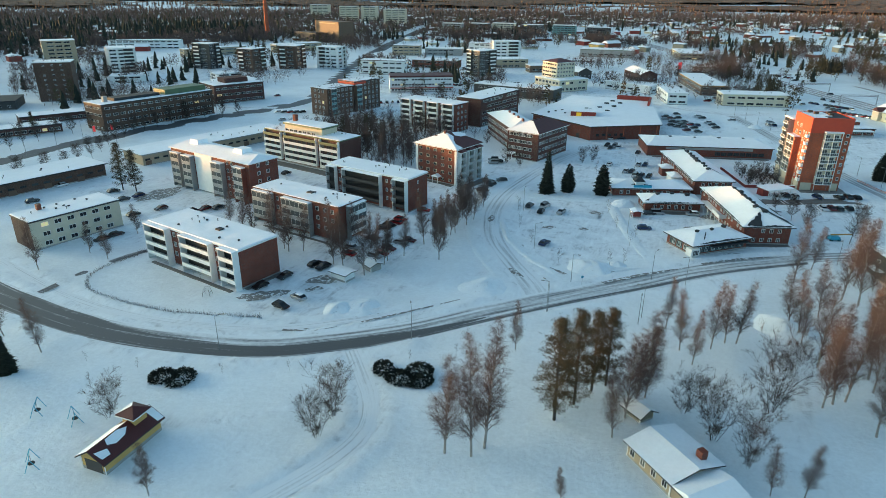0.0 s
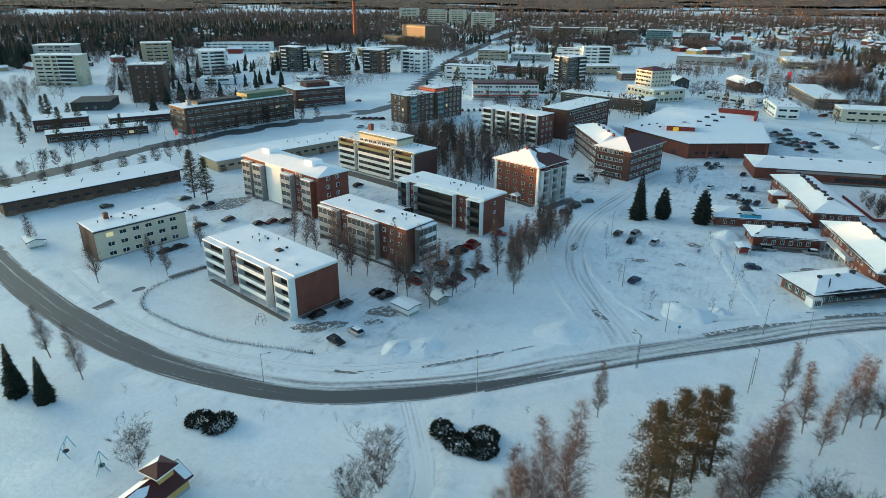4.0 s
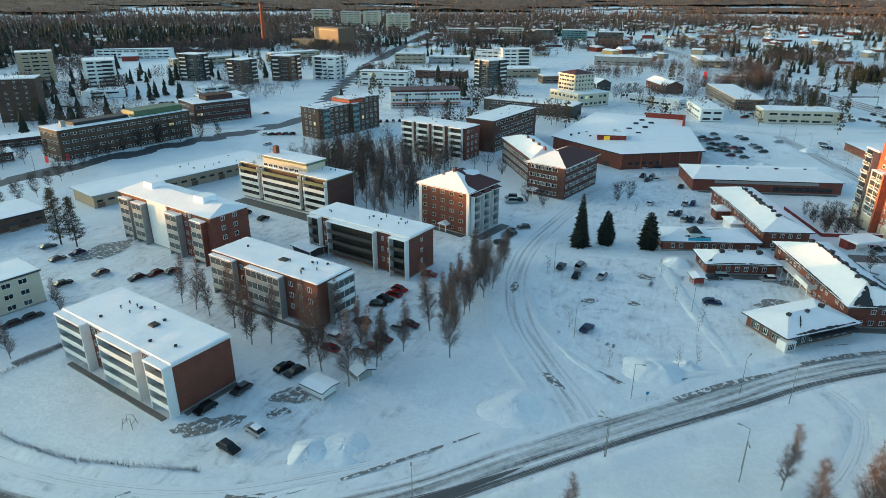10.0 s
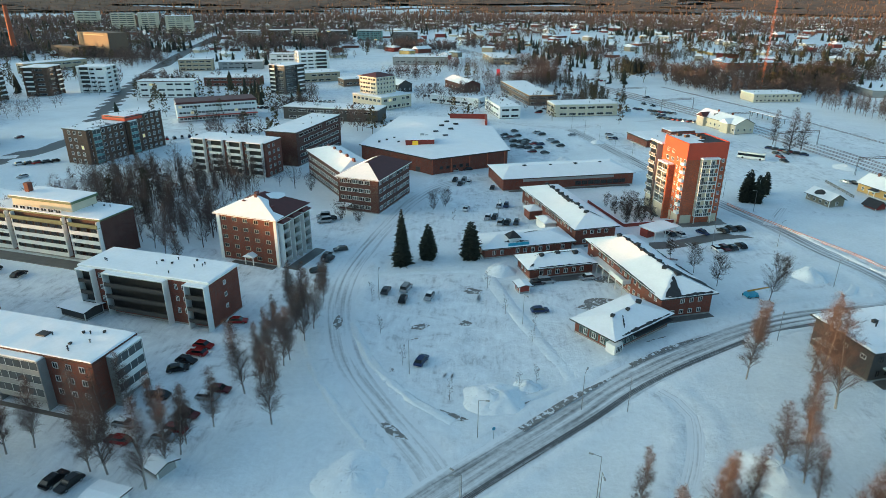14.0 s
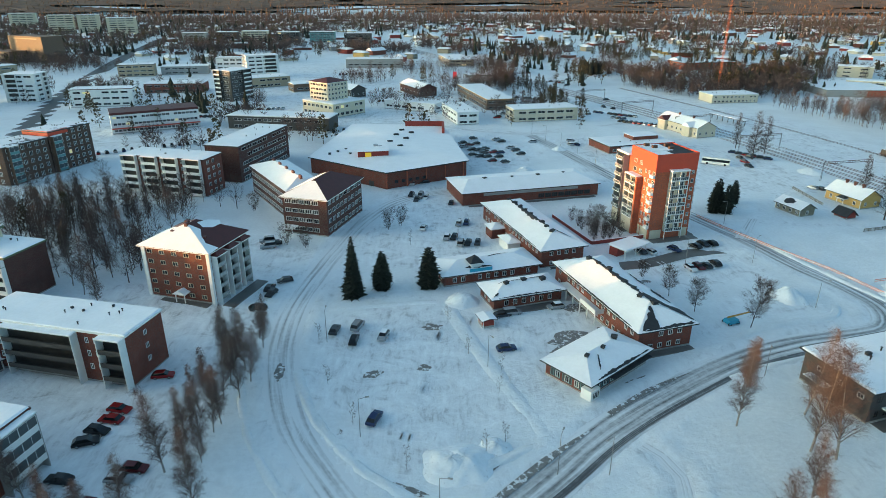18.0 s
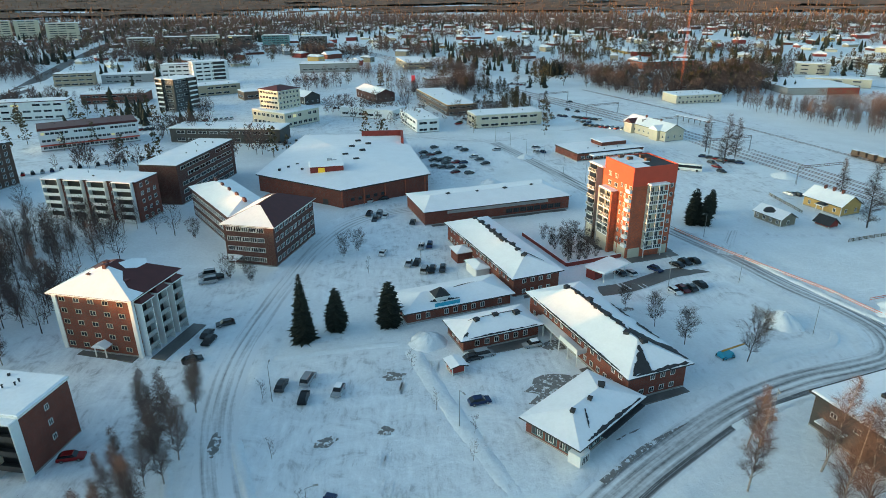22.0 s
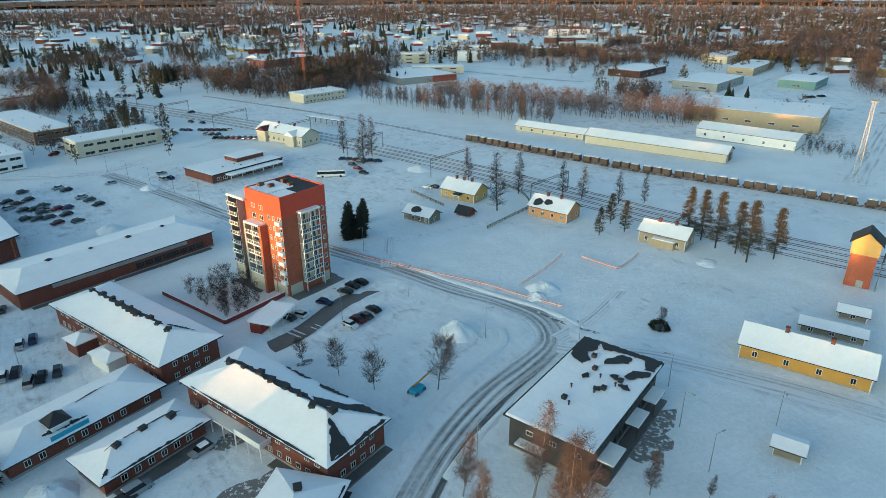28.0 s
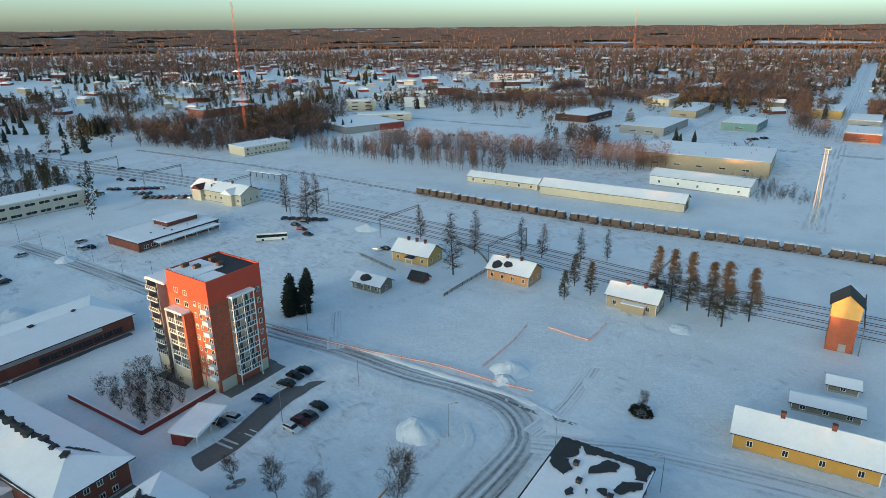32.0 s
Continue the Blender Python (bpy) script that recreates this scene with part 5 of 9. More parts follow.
lo2 = block("apartment_building", -164.4, 266.2, 71.5, 22, 14, 17.5, BRICK_BROWN, "brown brick block with orange panelled top", floors=6, us=3.3, vs=0, edge=DARK, win=(1.5, 1.7), snow=ROOF_MIX)
part("top_panel", Shape().box(-0.2, -0.2, 16.2, 10, -0.004, 18.2).box(-0.2, 0, 16.2, -0.004, 14, 18.2).mesh("top_panel", RED_PANEL), lo2)
bay(lo2, "u", 22, 14, 1, 5.5, 1.4, 5, 2.9, 1.0, TEAL, BROWN, 1)

# ---- market hall with its sign
def market():
    ob = thing("market_hall", 0, 0, 0, "low red brick market hall with wide snowy roof", "shop")
    ring = [(-19.7, 241), (13, 260), (3, 333), (-44, 337), (-54, 266)]
    h = 6.9
    s = Shape()
    for i, p in enumerate(ring):
        q = ring[(i + 1) % 5]
        s.face([(*p, -0.3), (*q, -0.3), (*q, h), (*p, h)])
    part("wall", s.mesh("wall", BRICK), ob)
    c = (-24, 296)
    wide = [(c[0] + (x - c[0]) * 1.03, c[1] + (y - c[1]) * 1.03) for x, y in ring]
    s, e = Shape(), Shape()
    for i, p in enumerate(wide):
        q = wide[(i + 1) % 5]
        s.face([(*p, h + 0.45), (*q, h + 0.45), (c[0], c[1], h + 2.6)])
        e.face([(*p, h), (*q, h), (*q, h + 0.45), (*p, h + 0.45)])
    e.face([(*p, h) for p in wide][::-1])
    part("roof_snow", s.mesh("roof_snow", ROOF_SNOW), ob)
    part("roof", e.mesh("roof", BITUMEN), ob)
    part("parapet", Shape().box(-16, 330, h, 4, 331, h + 3.2).box(3.2, 312, h, 4.4, 330, h + 3.2).mesh("parapet", FALU), ob)
    box_m = pose(-33, 262, h, 0, 0, 8)
    part("plant_room", Shape().box(0, 0, 0, 13, 8, 3.4).mesh("plant_room", FALU), ob, box_m)
    part("roof_snow", blanket(-0.3, -0.3, 13.3, 8.3, 3.4, 0.3, 2).mesh("roof_snow", ROOF_SNOW), ob, box_m)
    part("sign", Shape().box(3.0, -0.2, 0.6, 5.6, -0.01, 2.9).mesh("sign", SIGN_YELLOW), ob, box_m, "glowing yellow sign panel")
    part("flue", Shape().tube((8, 9.5, 0), (8, 9.5, 4.2), 1.0, 1.0, 10).tube((10, 9.5, 0), (10, 9.5, 3.6), 0.9, 0.9, 10).mesh("flue", METAL), ob, box_m)
    for k in range(7):
        x, y = -12 + (k % 2) * 6 + k, 272 + k * 7
        part("skylight", Shape().box(0, 0, 0, 2.6, 1.5, 1.0, 0, 0.15).mesh("skylight", BITUMEN), ob, pose(x - 12, y, h + 2.2 - 0.05 * math.hypot(x - 12 + 24, y - 296), 0, 0, 20))
    for k in range(5):
        part("roof_vent", vent_mesh(1), ob, pose(-46 + k * 3, 268 + (k % 3) * 4, h + 1.0))
    a = math.degrees(math.atan2(19, 32.7))
    for k in range(5):
        part("window", window_mesh(1.6, 1.3, DARK), ob, pose(-19.7, 241, 0, 0, 0, a) @ pose(4.5 + k * 3.2, 0, 2.0))
    for k in range(5):
        part("pilaster", Shape().box(k * 9, -0.25, 0, k * 9 + 0.5, -0.004, h).mesh("pilaster", BRICK_ORANGE), ob, pose(-19.7, 241, 0, 0, 0, a))
    part("door", Shape().box(-9, -0.12, 0, -6.5, -0.004, 2.4).mesh("door", DARK), ob, pose(-19.7, 241, 0, 0, 0, -36))


market()

# ---- clinic wings, low brick pavilions
def wing(x, y, rot, u, v, h, rise, label, floors=1, over=1.0, ridge=True, m=BRICK, inset=None):
    ob = thing("clinic_wing", x, y, rot, label, "clinic", "clinic wings")
    walls(ob, 0, 0, u, v, h, m)
    part("roof", hip(0, 0, u, v, h, rise, over, inset, 0.3).mesh("roof", ROOF_SNOW, BITUMEN), ob)
    part("soffit", Shape().box(-over * 0.8, -over * 0.8, h - 0.12, u + over * 0.8, v + over * 0.8, h - 0.003).mesh("soffit", WHITE), ob)
    fh = h / floors
    for face, length in (("u", u), ("v", v), ("V", v), ("U", u)):
        n = max(1, int((length - 2) / 2.4))
        windows(ob, face, u, v, (length - (n - 1) * 2.4) / 2, 2.4, n, fh * 0.34, fh, floors, 1.1, fh * 0.42, split=1, skip=0.12)
    return ob


def ridge_clutter(ob, u, v, z, n, seed, along="y", patch=True):
    """Vents, a bare dark strip and snow-topped boxes along the ridge of a snowy roof."""
    r = random.Random(seed)
    for i in range(n):
        t = (i + 0.6) / n * 0.8 + 0.1
        x, y = (u / 2 + r.uniform(-0.3, 0.9), v * t) if along == "y" else (u * t, v / 2 + r.uniform(-0.9, 0.3))
        k = r.uniform(0.85, 1.5)
        part("roof_vent", vent_mesh(1), ob, pose(x, y, z - 0.1, 0, 0, r.uniform(0, 40)) @ Matrix.Diagonal((k, k, 1.1, 1)))
    return ob


def roof_z(u, v, h, rise, over, x, y):
    """Height of a hipped roof at a place in plan."""
    half = min(u, v) / 2 + over
    return h + 0.3 + rise * min(1, min(x + over, u + over - x, y + over, v + over - y) / half)


def dark_patch(ob, u, v, h, rise, over, x0, y0, x1, y1, w, seed, n=30):
    r = random.Random(seed)
    s = Shape()
    a = []
    for i in range(n + 1):
        t = i / n
        x, y = x0 + (x1 - x0) * t, y0 + (y1 - y0) * t
        L = math.hypot(x1 - x0, y1 - y0)
        nx, ny = -(y1 - y0) / L, (x1 - x0) / L
        k = w * (0.35 + 0.65 * math.sin(math.pi * min(1, t * 1.15))) * r.uniform(0.45, 1.25) * (1 + 0.5 * noise.noise((t * 9, seed, 0)))
        row = []
        for c in range(9):
            sg = k - k * 1.5 * c / 8
            px = min(max(x + nx * sg, -over + 0.03), u + over - 0.03)
            py = min(max(y + ny * sg, -over + 0.03), v + over - 0.03)
            row.append((px, py, roof_z(u, v, h, rise, over, px, py) + 0.09))
        a.append(row)
    for i in range(n):
        for c in range(8):
            s.face([a[i][c], a[i][c + 1], a[i + 1][c + 1], a[i + 1][c]])
    part("bare_roof", s.mesh("bare_roof", BITUMEN), ob)


def bare_facet(ob, dims, pts, seed):
    """A ragged piece of roof on one slope where the snow has slid off."""
    r = random.Random(seed)
    ring = []
    for (x0, y0), (x1, y1) in zip(pts, pts[1:] + pts[:1]):
        n = max(2, int(math.hypot(x1 - x0, y1 - y0) / 0.6))
        for i in range(n):
            j = 0.0 if i == 0 else 0.28
            ring.append((x0 + (x1 - x0) * i / n + r.uniform(-j, j), y0 + (y1 - y0) * i / n + r.uniform(-j, j)))
    u, v, h, rise, over = dims
    s = Shape()
    s.face([(x, y, roof_z(u, v, h, rise, over, x, y) + 0.1) for x, y in ring])
    part("bare_roof", s.mesh("bare_roof", BITUMEN), ob)


w1 = wing(29.8, 163.2, 17.5, 13.4, 44.5, 5.6, 2.6, "two-storey brick clinic wing with thick snow on its hip roof", 2)
apron(w1, (-1.6, 0, -0.1, 13), (0, -1.8, 13.4, -0.1))
ridge_clutter(w1, 13.4, 44.5, 8.3, 9, 1)
dark_patch(w1, 13.4, 44.5, 5.6, 2.6, 1, 7.4, 10, 7.0, 40, 1.3, 3)
dark_patch(w1, 13.4, 44.5, 5.6, 2.6, 1, 8, 9.5, 11, 4, 0.7, 5)
part("bay", Shape().box(-4.5, 26, 0, -0.02, 31, 3.2).mesh("bay", BRICK), w1)
part("bay_roof", hip(-4.5, 26, 0, 31, 3.2, 1.2, 0.5).mesh("bay_roof", ROOF_SNOW, WHITE), w1)
part("porch", Shape().box(-4.0, 14, 0, -0.02, 21, 2.8).mesh("porch", WHITE), w1)
part("porch_roof", hip(-4.0, 14, 0, 21, 2.8, 0.9, 0.5).mesh("porch_roof", ROOF_SNOW, WHITE), w1)
w2 = wing(43.6, 117.4, 17, 13.6, 38.6, 5.6, 2.8, "two-storey brick clinic wing with snow sliding off a black roof", 2)
apron(w2, (0, -2.2, 13.6, -0.1), (-2.2, 2, -0.1, 13))
ridge_clutter(w2, 13.6, 38.6, 8.5, 8, 2)
dark_patch(w2, 13.6, 38.6, 5.6, 2.8, 1, 7.4, 36, 7.6, 6, 1.7, 7)
W2 = (13.6, 38.6, 5.6, 2.8, 1.0)
bare_facet(w2, W2, [(7.4, 9.5), (14.3, -0.2), (14.4, 5.5), (11.5, 7.5), (9.0, 13.0)], 8)
bare_facet(w2, W2, [(6.2, 5.6), (0.4, -0.5), (4.6, -0.6), (5.4, 1.2)], 9)
bare_facet(w2, W2, [(4.0, -0.85), (13.8, -0.85), (13.0, -0.1), (8.0, -0.2)], 19)
bare_facet(w2, W2, [(13.9, 9.0), (14.5, 9.0), (14.5, 17.0), (13.2, 15.0)], 20)
bare_facet(w2, W2, [(13.6, 20.0), (14.5, 19.0), (14.5, 27.0), (13.8, 24.0)], 21)
dark_patch(w2, 13.6, 38.6, 5.6, 2.8, 1, 6.8, 34, 9.5, 38, 0.8, 10)
s = Shape()
s.box(-2.4, 14, 3.0, -0.02, 32, 3.25)
part("balcony", s.mesh("balcony", WHITE), w2)
part("balcony_front", Shape().box(-2.4, 14, 3.25, -2.25, 21, 4.2).box(-2.25, 14, 3.25, -0.02, 14.15, 4.2).mesh("balcony_front", WHITE), w2)
for k in range(6):
    part("post", Shape().box(-2.35, 14.1 + k * 3.5, 0, -2.15, 14.3 + k * 3.5, 3.0).mesh("post", WHITE), w2)
w3 = wing(14.2, 137.9, 17.5, 18.6, 9.0, 3.2, 1.9, "single-storey brick clinic wing with snowy hip roof", 1)
apron(w3, (1, -3.2, 18, -0.1))
ridge_clutter(w3, 18.6, 9.0, 5.2, 3, 3, "x")
dark_patch(w3, 18.6, 9, 3.2, 1.9, 1, 1.5, 1.0, 0.0, 0.0, 0.5, 11)
dark_patch(w3, 18.6, 9, 3.2, 1.9, 1, 17, 4.6, 3, 4.6, 0.3, 12)
dark_patch(w3, 18.6, 9, 3.2, 1.9, 1, 1, -0.75, 18, -0.75, 0.35, 31)
dark_patch(w1, 13.4, 44.5, 5.6, 2.6, 1, -0.75, 2, -0.75, 42, 0.3, 32)
dark_patch(w2, 13.6, 38.6, 5.6, 2.8, 1, -0.7, 2, -0.7, 36, 0.35, 33)
dark_patch(w2, 13.6, 38.6, 5.6, 2.8, 1, 1, -0.7, 13, -0.7, 0.4, 34)
w4 = wing(29.6, 101.6, 40, 19.5, 11.0, 3.3, 1.9, "single-storey brick wing with wide windows and snowy roof", 1, m=BRICK)
windows(w4, "u", 19.5, 11, 2.0, 3.0, 6, 0.9, 1, 1, 2.7, 1.7, TEAL, BLIND, 2)
windows(w4, "v", 19.5, 11, 2.5, 3.0, 3, 0.9, 1, 1, 2.4, 1.7, TEAL, BLIND, 2)
ridge_clutter(w4, 19.5, 11, 5.2, 3, 4, "x")
dark_patch(w4, 19.5, 11, 3.3, 1.9, 1, 7.5, 4.0, 4.5, 1.0, 0.3, 13)
dark_patch(w4, 19.5, 11, 3.3, 1.9, 1, 2, -0.6, 19, -0.6, 0.5, 15)
part("bow_window", Shape().box(-1.4, -1.4, 0.6, 1.4, 1.0, 2.8).mesh("bow_window", WHITE), w4)
part("window", window_mesh(2.0, 1.6, WHITE, GLASS, 3), w4, pose(0, -1.45, 0.9))
part("awning", Shape().box(6, -1.6, 2.5, 19, -0.05, 2.7).mesh("awning", BITUMEN), w4)
w5 = wing(2.2, 151.4, 17.5, 27.4, 11.0, 3.2, 1.8, "low link building with blue sign and snowy roof", 1)
part("roof_sign", Shape().box(7, -0.5, 3.2, 13.5, -0.3, 4.5).mesh("roof_sign", SIGN_BLUE), w5, None, "blue sign board along the eave")
part("dormer", Shape().box(8, 1.2, 3.4, 11, 4.2, 5.2).mesh("dormer", WHITE), w5)
part("dormer_roof", hip(8, 1.2, 11, 4.2, 5.2, 1.8, 0.5).mesh("dormer_roof", BITUMEN, WHITE), w5)
dark_patch(w5, 27.4, 11, 3.2, 1.8, 1, 14, 5.0, 21, 6.0, 0.3, 16)
dark_patch(w5, 27.4, 11, 3.2, 1.8, 1, 6.5, 1.5, 14, 1.0, 0.7, 17)
m1 = thing("supermarket", 9.8, 219.0, 14.4, "long low red brick hall with broad snowy roof", "shop")
walls(m1, 0, 0, 54.5, 22, 4.9, BRICK)
part("roof", hip(0, 0, 54.5, 22, 4.9, 2.0, 0.6, 6.0).mesh("roof", ROOF_SNOW, BITUMEN), m1)
part("band", Shape().box(8, -0.1, 3.6, 46, -0.004, 4.6).mesh("band", GREY), m1)
windows(m1, "u", 54.5, 22, 31, 2.7, 8, 1.2, 1, 1, 2.4, 1.6, DARK, GLASS, 2)
windows(m1, "u", 54.5, 22, 9.5, 2.6, 14, 3.65, 1, 1, 2.2, 0.8, WHITE, BLIND, 2)
apron(m1, (2, -1.8, 53, -0.1))
ridge_clutter(m1, 54.5, 22, 6.8, 4, 6, "x")
dark_patch(m1, 54.5, 22, 4.9, 2.0, 0.6, 48, 12, 53, 3, 0.8, 21)


def tower():
    u, v, h = 14.5, 14.4, 27.2
    ob = thing("tower_block", 67.2, 185.5, 14.5, "nine-storey orange-red brick tower with white balcony stacks", "apartment building")
    apron(ob, (0, -3.4, 16.5, -0.1), (14.6, 0, 17.0, 14), (-3.4, 8.5, -0.1, 20))
    walls(ob, 0, 0, u, v, 22.0, BRICK_ORANGE, None)
    part("top_storey", Shape().box(-0.05, -0.05, 22.0, u + 0.05, v + 0.05, h).mesh("top_storey", RED_PANEL), ob)
    part("roof", Shape().box(0.3, 0.3, h - 0.02, u - 0.3, v - 0.3, h + 0.06).mesh("roof", BITUMEN), ob)
    part("roof_snow", blanket(0.4, 5.5, u - 5.5, v - 0.4, h + 0.06, 0.2, 4).mesh("roof_snow", ROOF_SNOW), ob)
    part("roof_snow", blanket(0.4, 0.5, 6.0, 5.2, h + 0.06, 0.16, 9).mesh("roof_snow", ROOF_SNOW), ob)
    part("parapet", Shape().box(-0.05, -0.05, h, u + 0.05, 0.2, h + 0.35).box(-0.05, 0.2, h, 0.2, v, h + 0.35).box(u - 0.2, 0.2, h, u + 0.05, v, h + 0.35).box(0.2, v - 0.2, h, u - 0.2, v + 0.05, h + 0.35).mesh("parapet", RED_PANEL), ob)
    for x, y in ((4, 9), (8, 6), (9, 10), (3, 12)):
        part("roof_unit", Shape().box(x, y, h, x + 1.6, y + 1.0, h + 1.0).mesh("roof_unit", RUST), ob)
    part("roof_rail", Shape().box(0.0, 9, h + 1.0, 0.05, v, h + 1.08).box(0.0, 9, h + 0.6, 0.05, v, h + 0.66).mesh("roof_rail", METAL), ob)
    for a, b in ((0.6, 4.6), (11.3, 14.0)):
        part("foot_panel", Shape().box(a, -0.06, 0.1, b, -0.004, 3.1).mesh("foot_panel", CREAM), ob)
    for a, b in ((0.6, 4.6), (5.0, 6.2)):
        part("foot_panel", Shape().box(-0.06, a, 0.1, -0.004, b, 3.4).mesh("foot_panel", CREAM), ob)
    fh = 2.75
    # narrow stack of open balconies
    open_stack(ob, "u", u, v, 5.0, 11.0, 1.5, 7, fh, 2.9, 2)
    # wide stack on the sunlit side
    open_stack(ob, "v", u, v, 1.4, 7.2, 2.2, 5, fh, 5.0, 2, (False, False))
    part("stack_foot", Shape().box(1.4, -2.15, 0, 7.2, -0.02, 4.8).mesh("stack_foot", CREAM), ob, FACES["v"](u, v))
    part("stack_wall", Shape().box(7.2, -2.2, 0, 8.0, -0.02, 18.9).mesh("stack_wall", BRICK_ORANGE), ob, FACES["v"](u, v))
    part("stack_wall", Shape().box(0.7, -2.2, 0, 1.4, -0.02, 18.9).mesh("stack_wall", GREY), ob, FACES["v"](u, v))
    windows(ob, "v", u, v, 3.0, 3.2, 2, 22.6 - 2.75, fh, 2, 1.5, 1.3)
    windows(ob, "v", u, v, 13.6, 1.0, 1, 4.2, fh, 7, 1.3, 1.4)
    windows(ob, "v", u, v, 9.3, 1.8, 2, 4.2, fh, 7, 0.8, 1.3)
    windows(ob, "u", u, v, 13.3, 1.0, 1, 4.2, fh, 7, 0.9, 1.3)
    key = Shape().box(-1.0, -0.9, 0, 1.0, -0.004, 0.95).mesh("corner_balcony", WHITE)
    for f in range(7):
        part("corner_balcony", key, ob, FACES["v"](u, v) @ pose(13.4, 0, 3.6 + f * fh))
        part("corner_balcony", key, ob, FACES["V"](u, v) @ pose(1.6, 0, 3.6 + f * fh))
        part("corner_balcony", key, ob, FACES["V"](u, v) @ pose(8.6, 0, 3.6 + f * fh))
    # lower wing behind with its own balcony stack
    part("side_wing", Shape().box(1.2, v + 0.01, -0.3, 12, v + 7.0, 24.2).mesh("side_wing", BRICK_ORANGE), ob)
    part("wing_roof", Shape().box(-1.2, v - 0.4, 24.2, 12.3, v + 7.3, 24.5).mesh("wing_roof", WHITE), ob)
    part("roof_snow", blanket(-1.1, v + 0.1, 12.2, v + 7.2, 24.5, 0.2, 3).mesh("roof_snow", ROOF_SNOW), ob)
    wing_m = pose(1.2, v + 7.0, 0, 0, 0, -90)
    for a in (0.0, 3.9):
        part("balcony_wall", Shape().box(a, -2.2, 0, a + 0.2, 0, 24.2).mesh("balcony_wall", GREY), ob, wing_m)
    bal = Shape().box(0.0, -2.6, 0, 3.9, -0.02, 0.16, 0).box(0.3, -0.12, 0.2, 3.5, -0.02, 2.4, 1).mesh("balcony", WHITE, GLASS)
    rail = grid_pane(3.9, 1.05, 0.1, 4, -0.06, -0.02, WHITE, BLIND, "railing")
    rail_end = grid_pane(2.2, 1.05, 0.1, 2, -0.06, -0.02, WHITE, BLIND, "railing")
    for f in range(7):
        b = part("balcony", bal, ob, wing_m @ pose(0.0, 0, 5.2 + f * fh))
        part("railing", rail, b, pose(1.95, -2.58, 0.14))
        part("railing", rail_end, b, pose(3.88, -1.48, 0.14, 0, 0, 90))
    part("stack_foot", Shape().box(0, -2.1, 0, 4.1, -0.02, 4.6).mesh("stack_foot", CREAM), ob, wing_m)
    return ob


tower()

# ---- tower's carport, yard wall and shrubs
cp = thing("carport", 55.6, 169.3, 35, "white timber carport with snowy roof and red end", "carport")
part("roof", Shape().box(-0.4, -0.4, 2.9, 10.4, 6.4, 3.15).mesh("roof", WHITE), cp)
part("roof_snow", blanket(-0.4, -0.4, 10.4, 6.4, 3.15, 0.35, 6).mesh("roof_snow", ROOF_SNOW), cp)
part("end_wall", Shape().box(0, 3.0, 0, 3.2, 6, 2.9).mesh("end_wall", FALU), cp)
for x in (0.2, 5.0, 9.6):
    for y in (0.2, 5.8):
        part("post", Shape().box(x, y, 0, x + 0.2, y + 0.2, 2.9).mesh("post", WHITE), cp)
part("brace", Shape().tube((5, 0.3, 0.3), (9.7, 0.3, 2.8), 0.07, 0.07, 4).tube((9.7, 0.3, 0.3), (5, 0.3, 2.8), 0.07, 0.07, 4).mesh("brace", WHITE), cp)
yw = thing("garden_wall", 48.7, 181.3, 17, "low dark red garden fence round the yard", "fence")
part("panel", Shape().box(0, 0, 0, 18.5, 0.2, 1.3).mesh("panel", FALU), yw)
part("panel", Shape().box(-0.2, 0.2, 0, 0, 27, 1.3).mesh("panel", FALU), yw)
part("cap", Shape().box(-0.05, -0.05, 1.3, 18.55, 0.25, 1.4).box(-0.25, 0.25, 1.3, 0.05, 27, 1.4).mesh("cap", ROOF_SNOW), yw)
sw = thing("climbing_frame", 57, 189, 20, "dark wooden climbing frame in the snowy yard", "play frame")
part("frame", Shape().tube((0, 0, 0), (1, 0, 2.4), 0.08, 0.08, 5).tube((2, 0, 0), (1, 0, 2.4), 0.08, 0.08, 5).tube((1, 0, 2.4), (1, 4, 2.4), 0.08, 0.08, 5).tube((0, 4, 0), (1, 4, 2.4), 0.08, 0.08, 5).tube((2, 4, 0), (1, 4, 2.4), 0.08, 0.08, 5).mesh("frame", BARK), sw)


# ---- dark two-storey building by the bend
dk = thing("office_building", 78.3, 93.2, 16, "dark brown two-storey building with patchy snow on its roof", "office building")
walls(dk, 0, 0, 30.5, 15.2, 7.0, DARK)
apron(dk, (1, -3.0, 30, -0.1))
part("roof", Shape().box(-0.9, -0.9, 7.0, 31.4, 16.1, 7.35).mesh("roof", BITUMEN), dk)
part("roof_snow", blanket(-0.85, -0.85, 30.6, 15.8, 7.35, 0.28, 2, 16).mesh("roof_snow", ROOF_SNOW), dk)
for k, (x, y) in enumerate(((8, 8), (9.2, 9.5), (14, 6), (16, 5), (19, 7), (21, 9), (13, 10), (25, 11), (18, 3.6), (20, 3.4))):
    part("roof_vent", vent_mesh(k % 2), dk, pose(x, y, 7.6))
rk = random.Random(9)
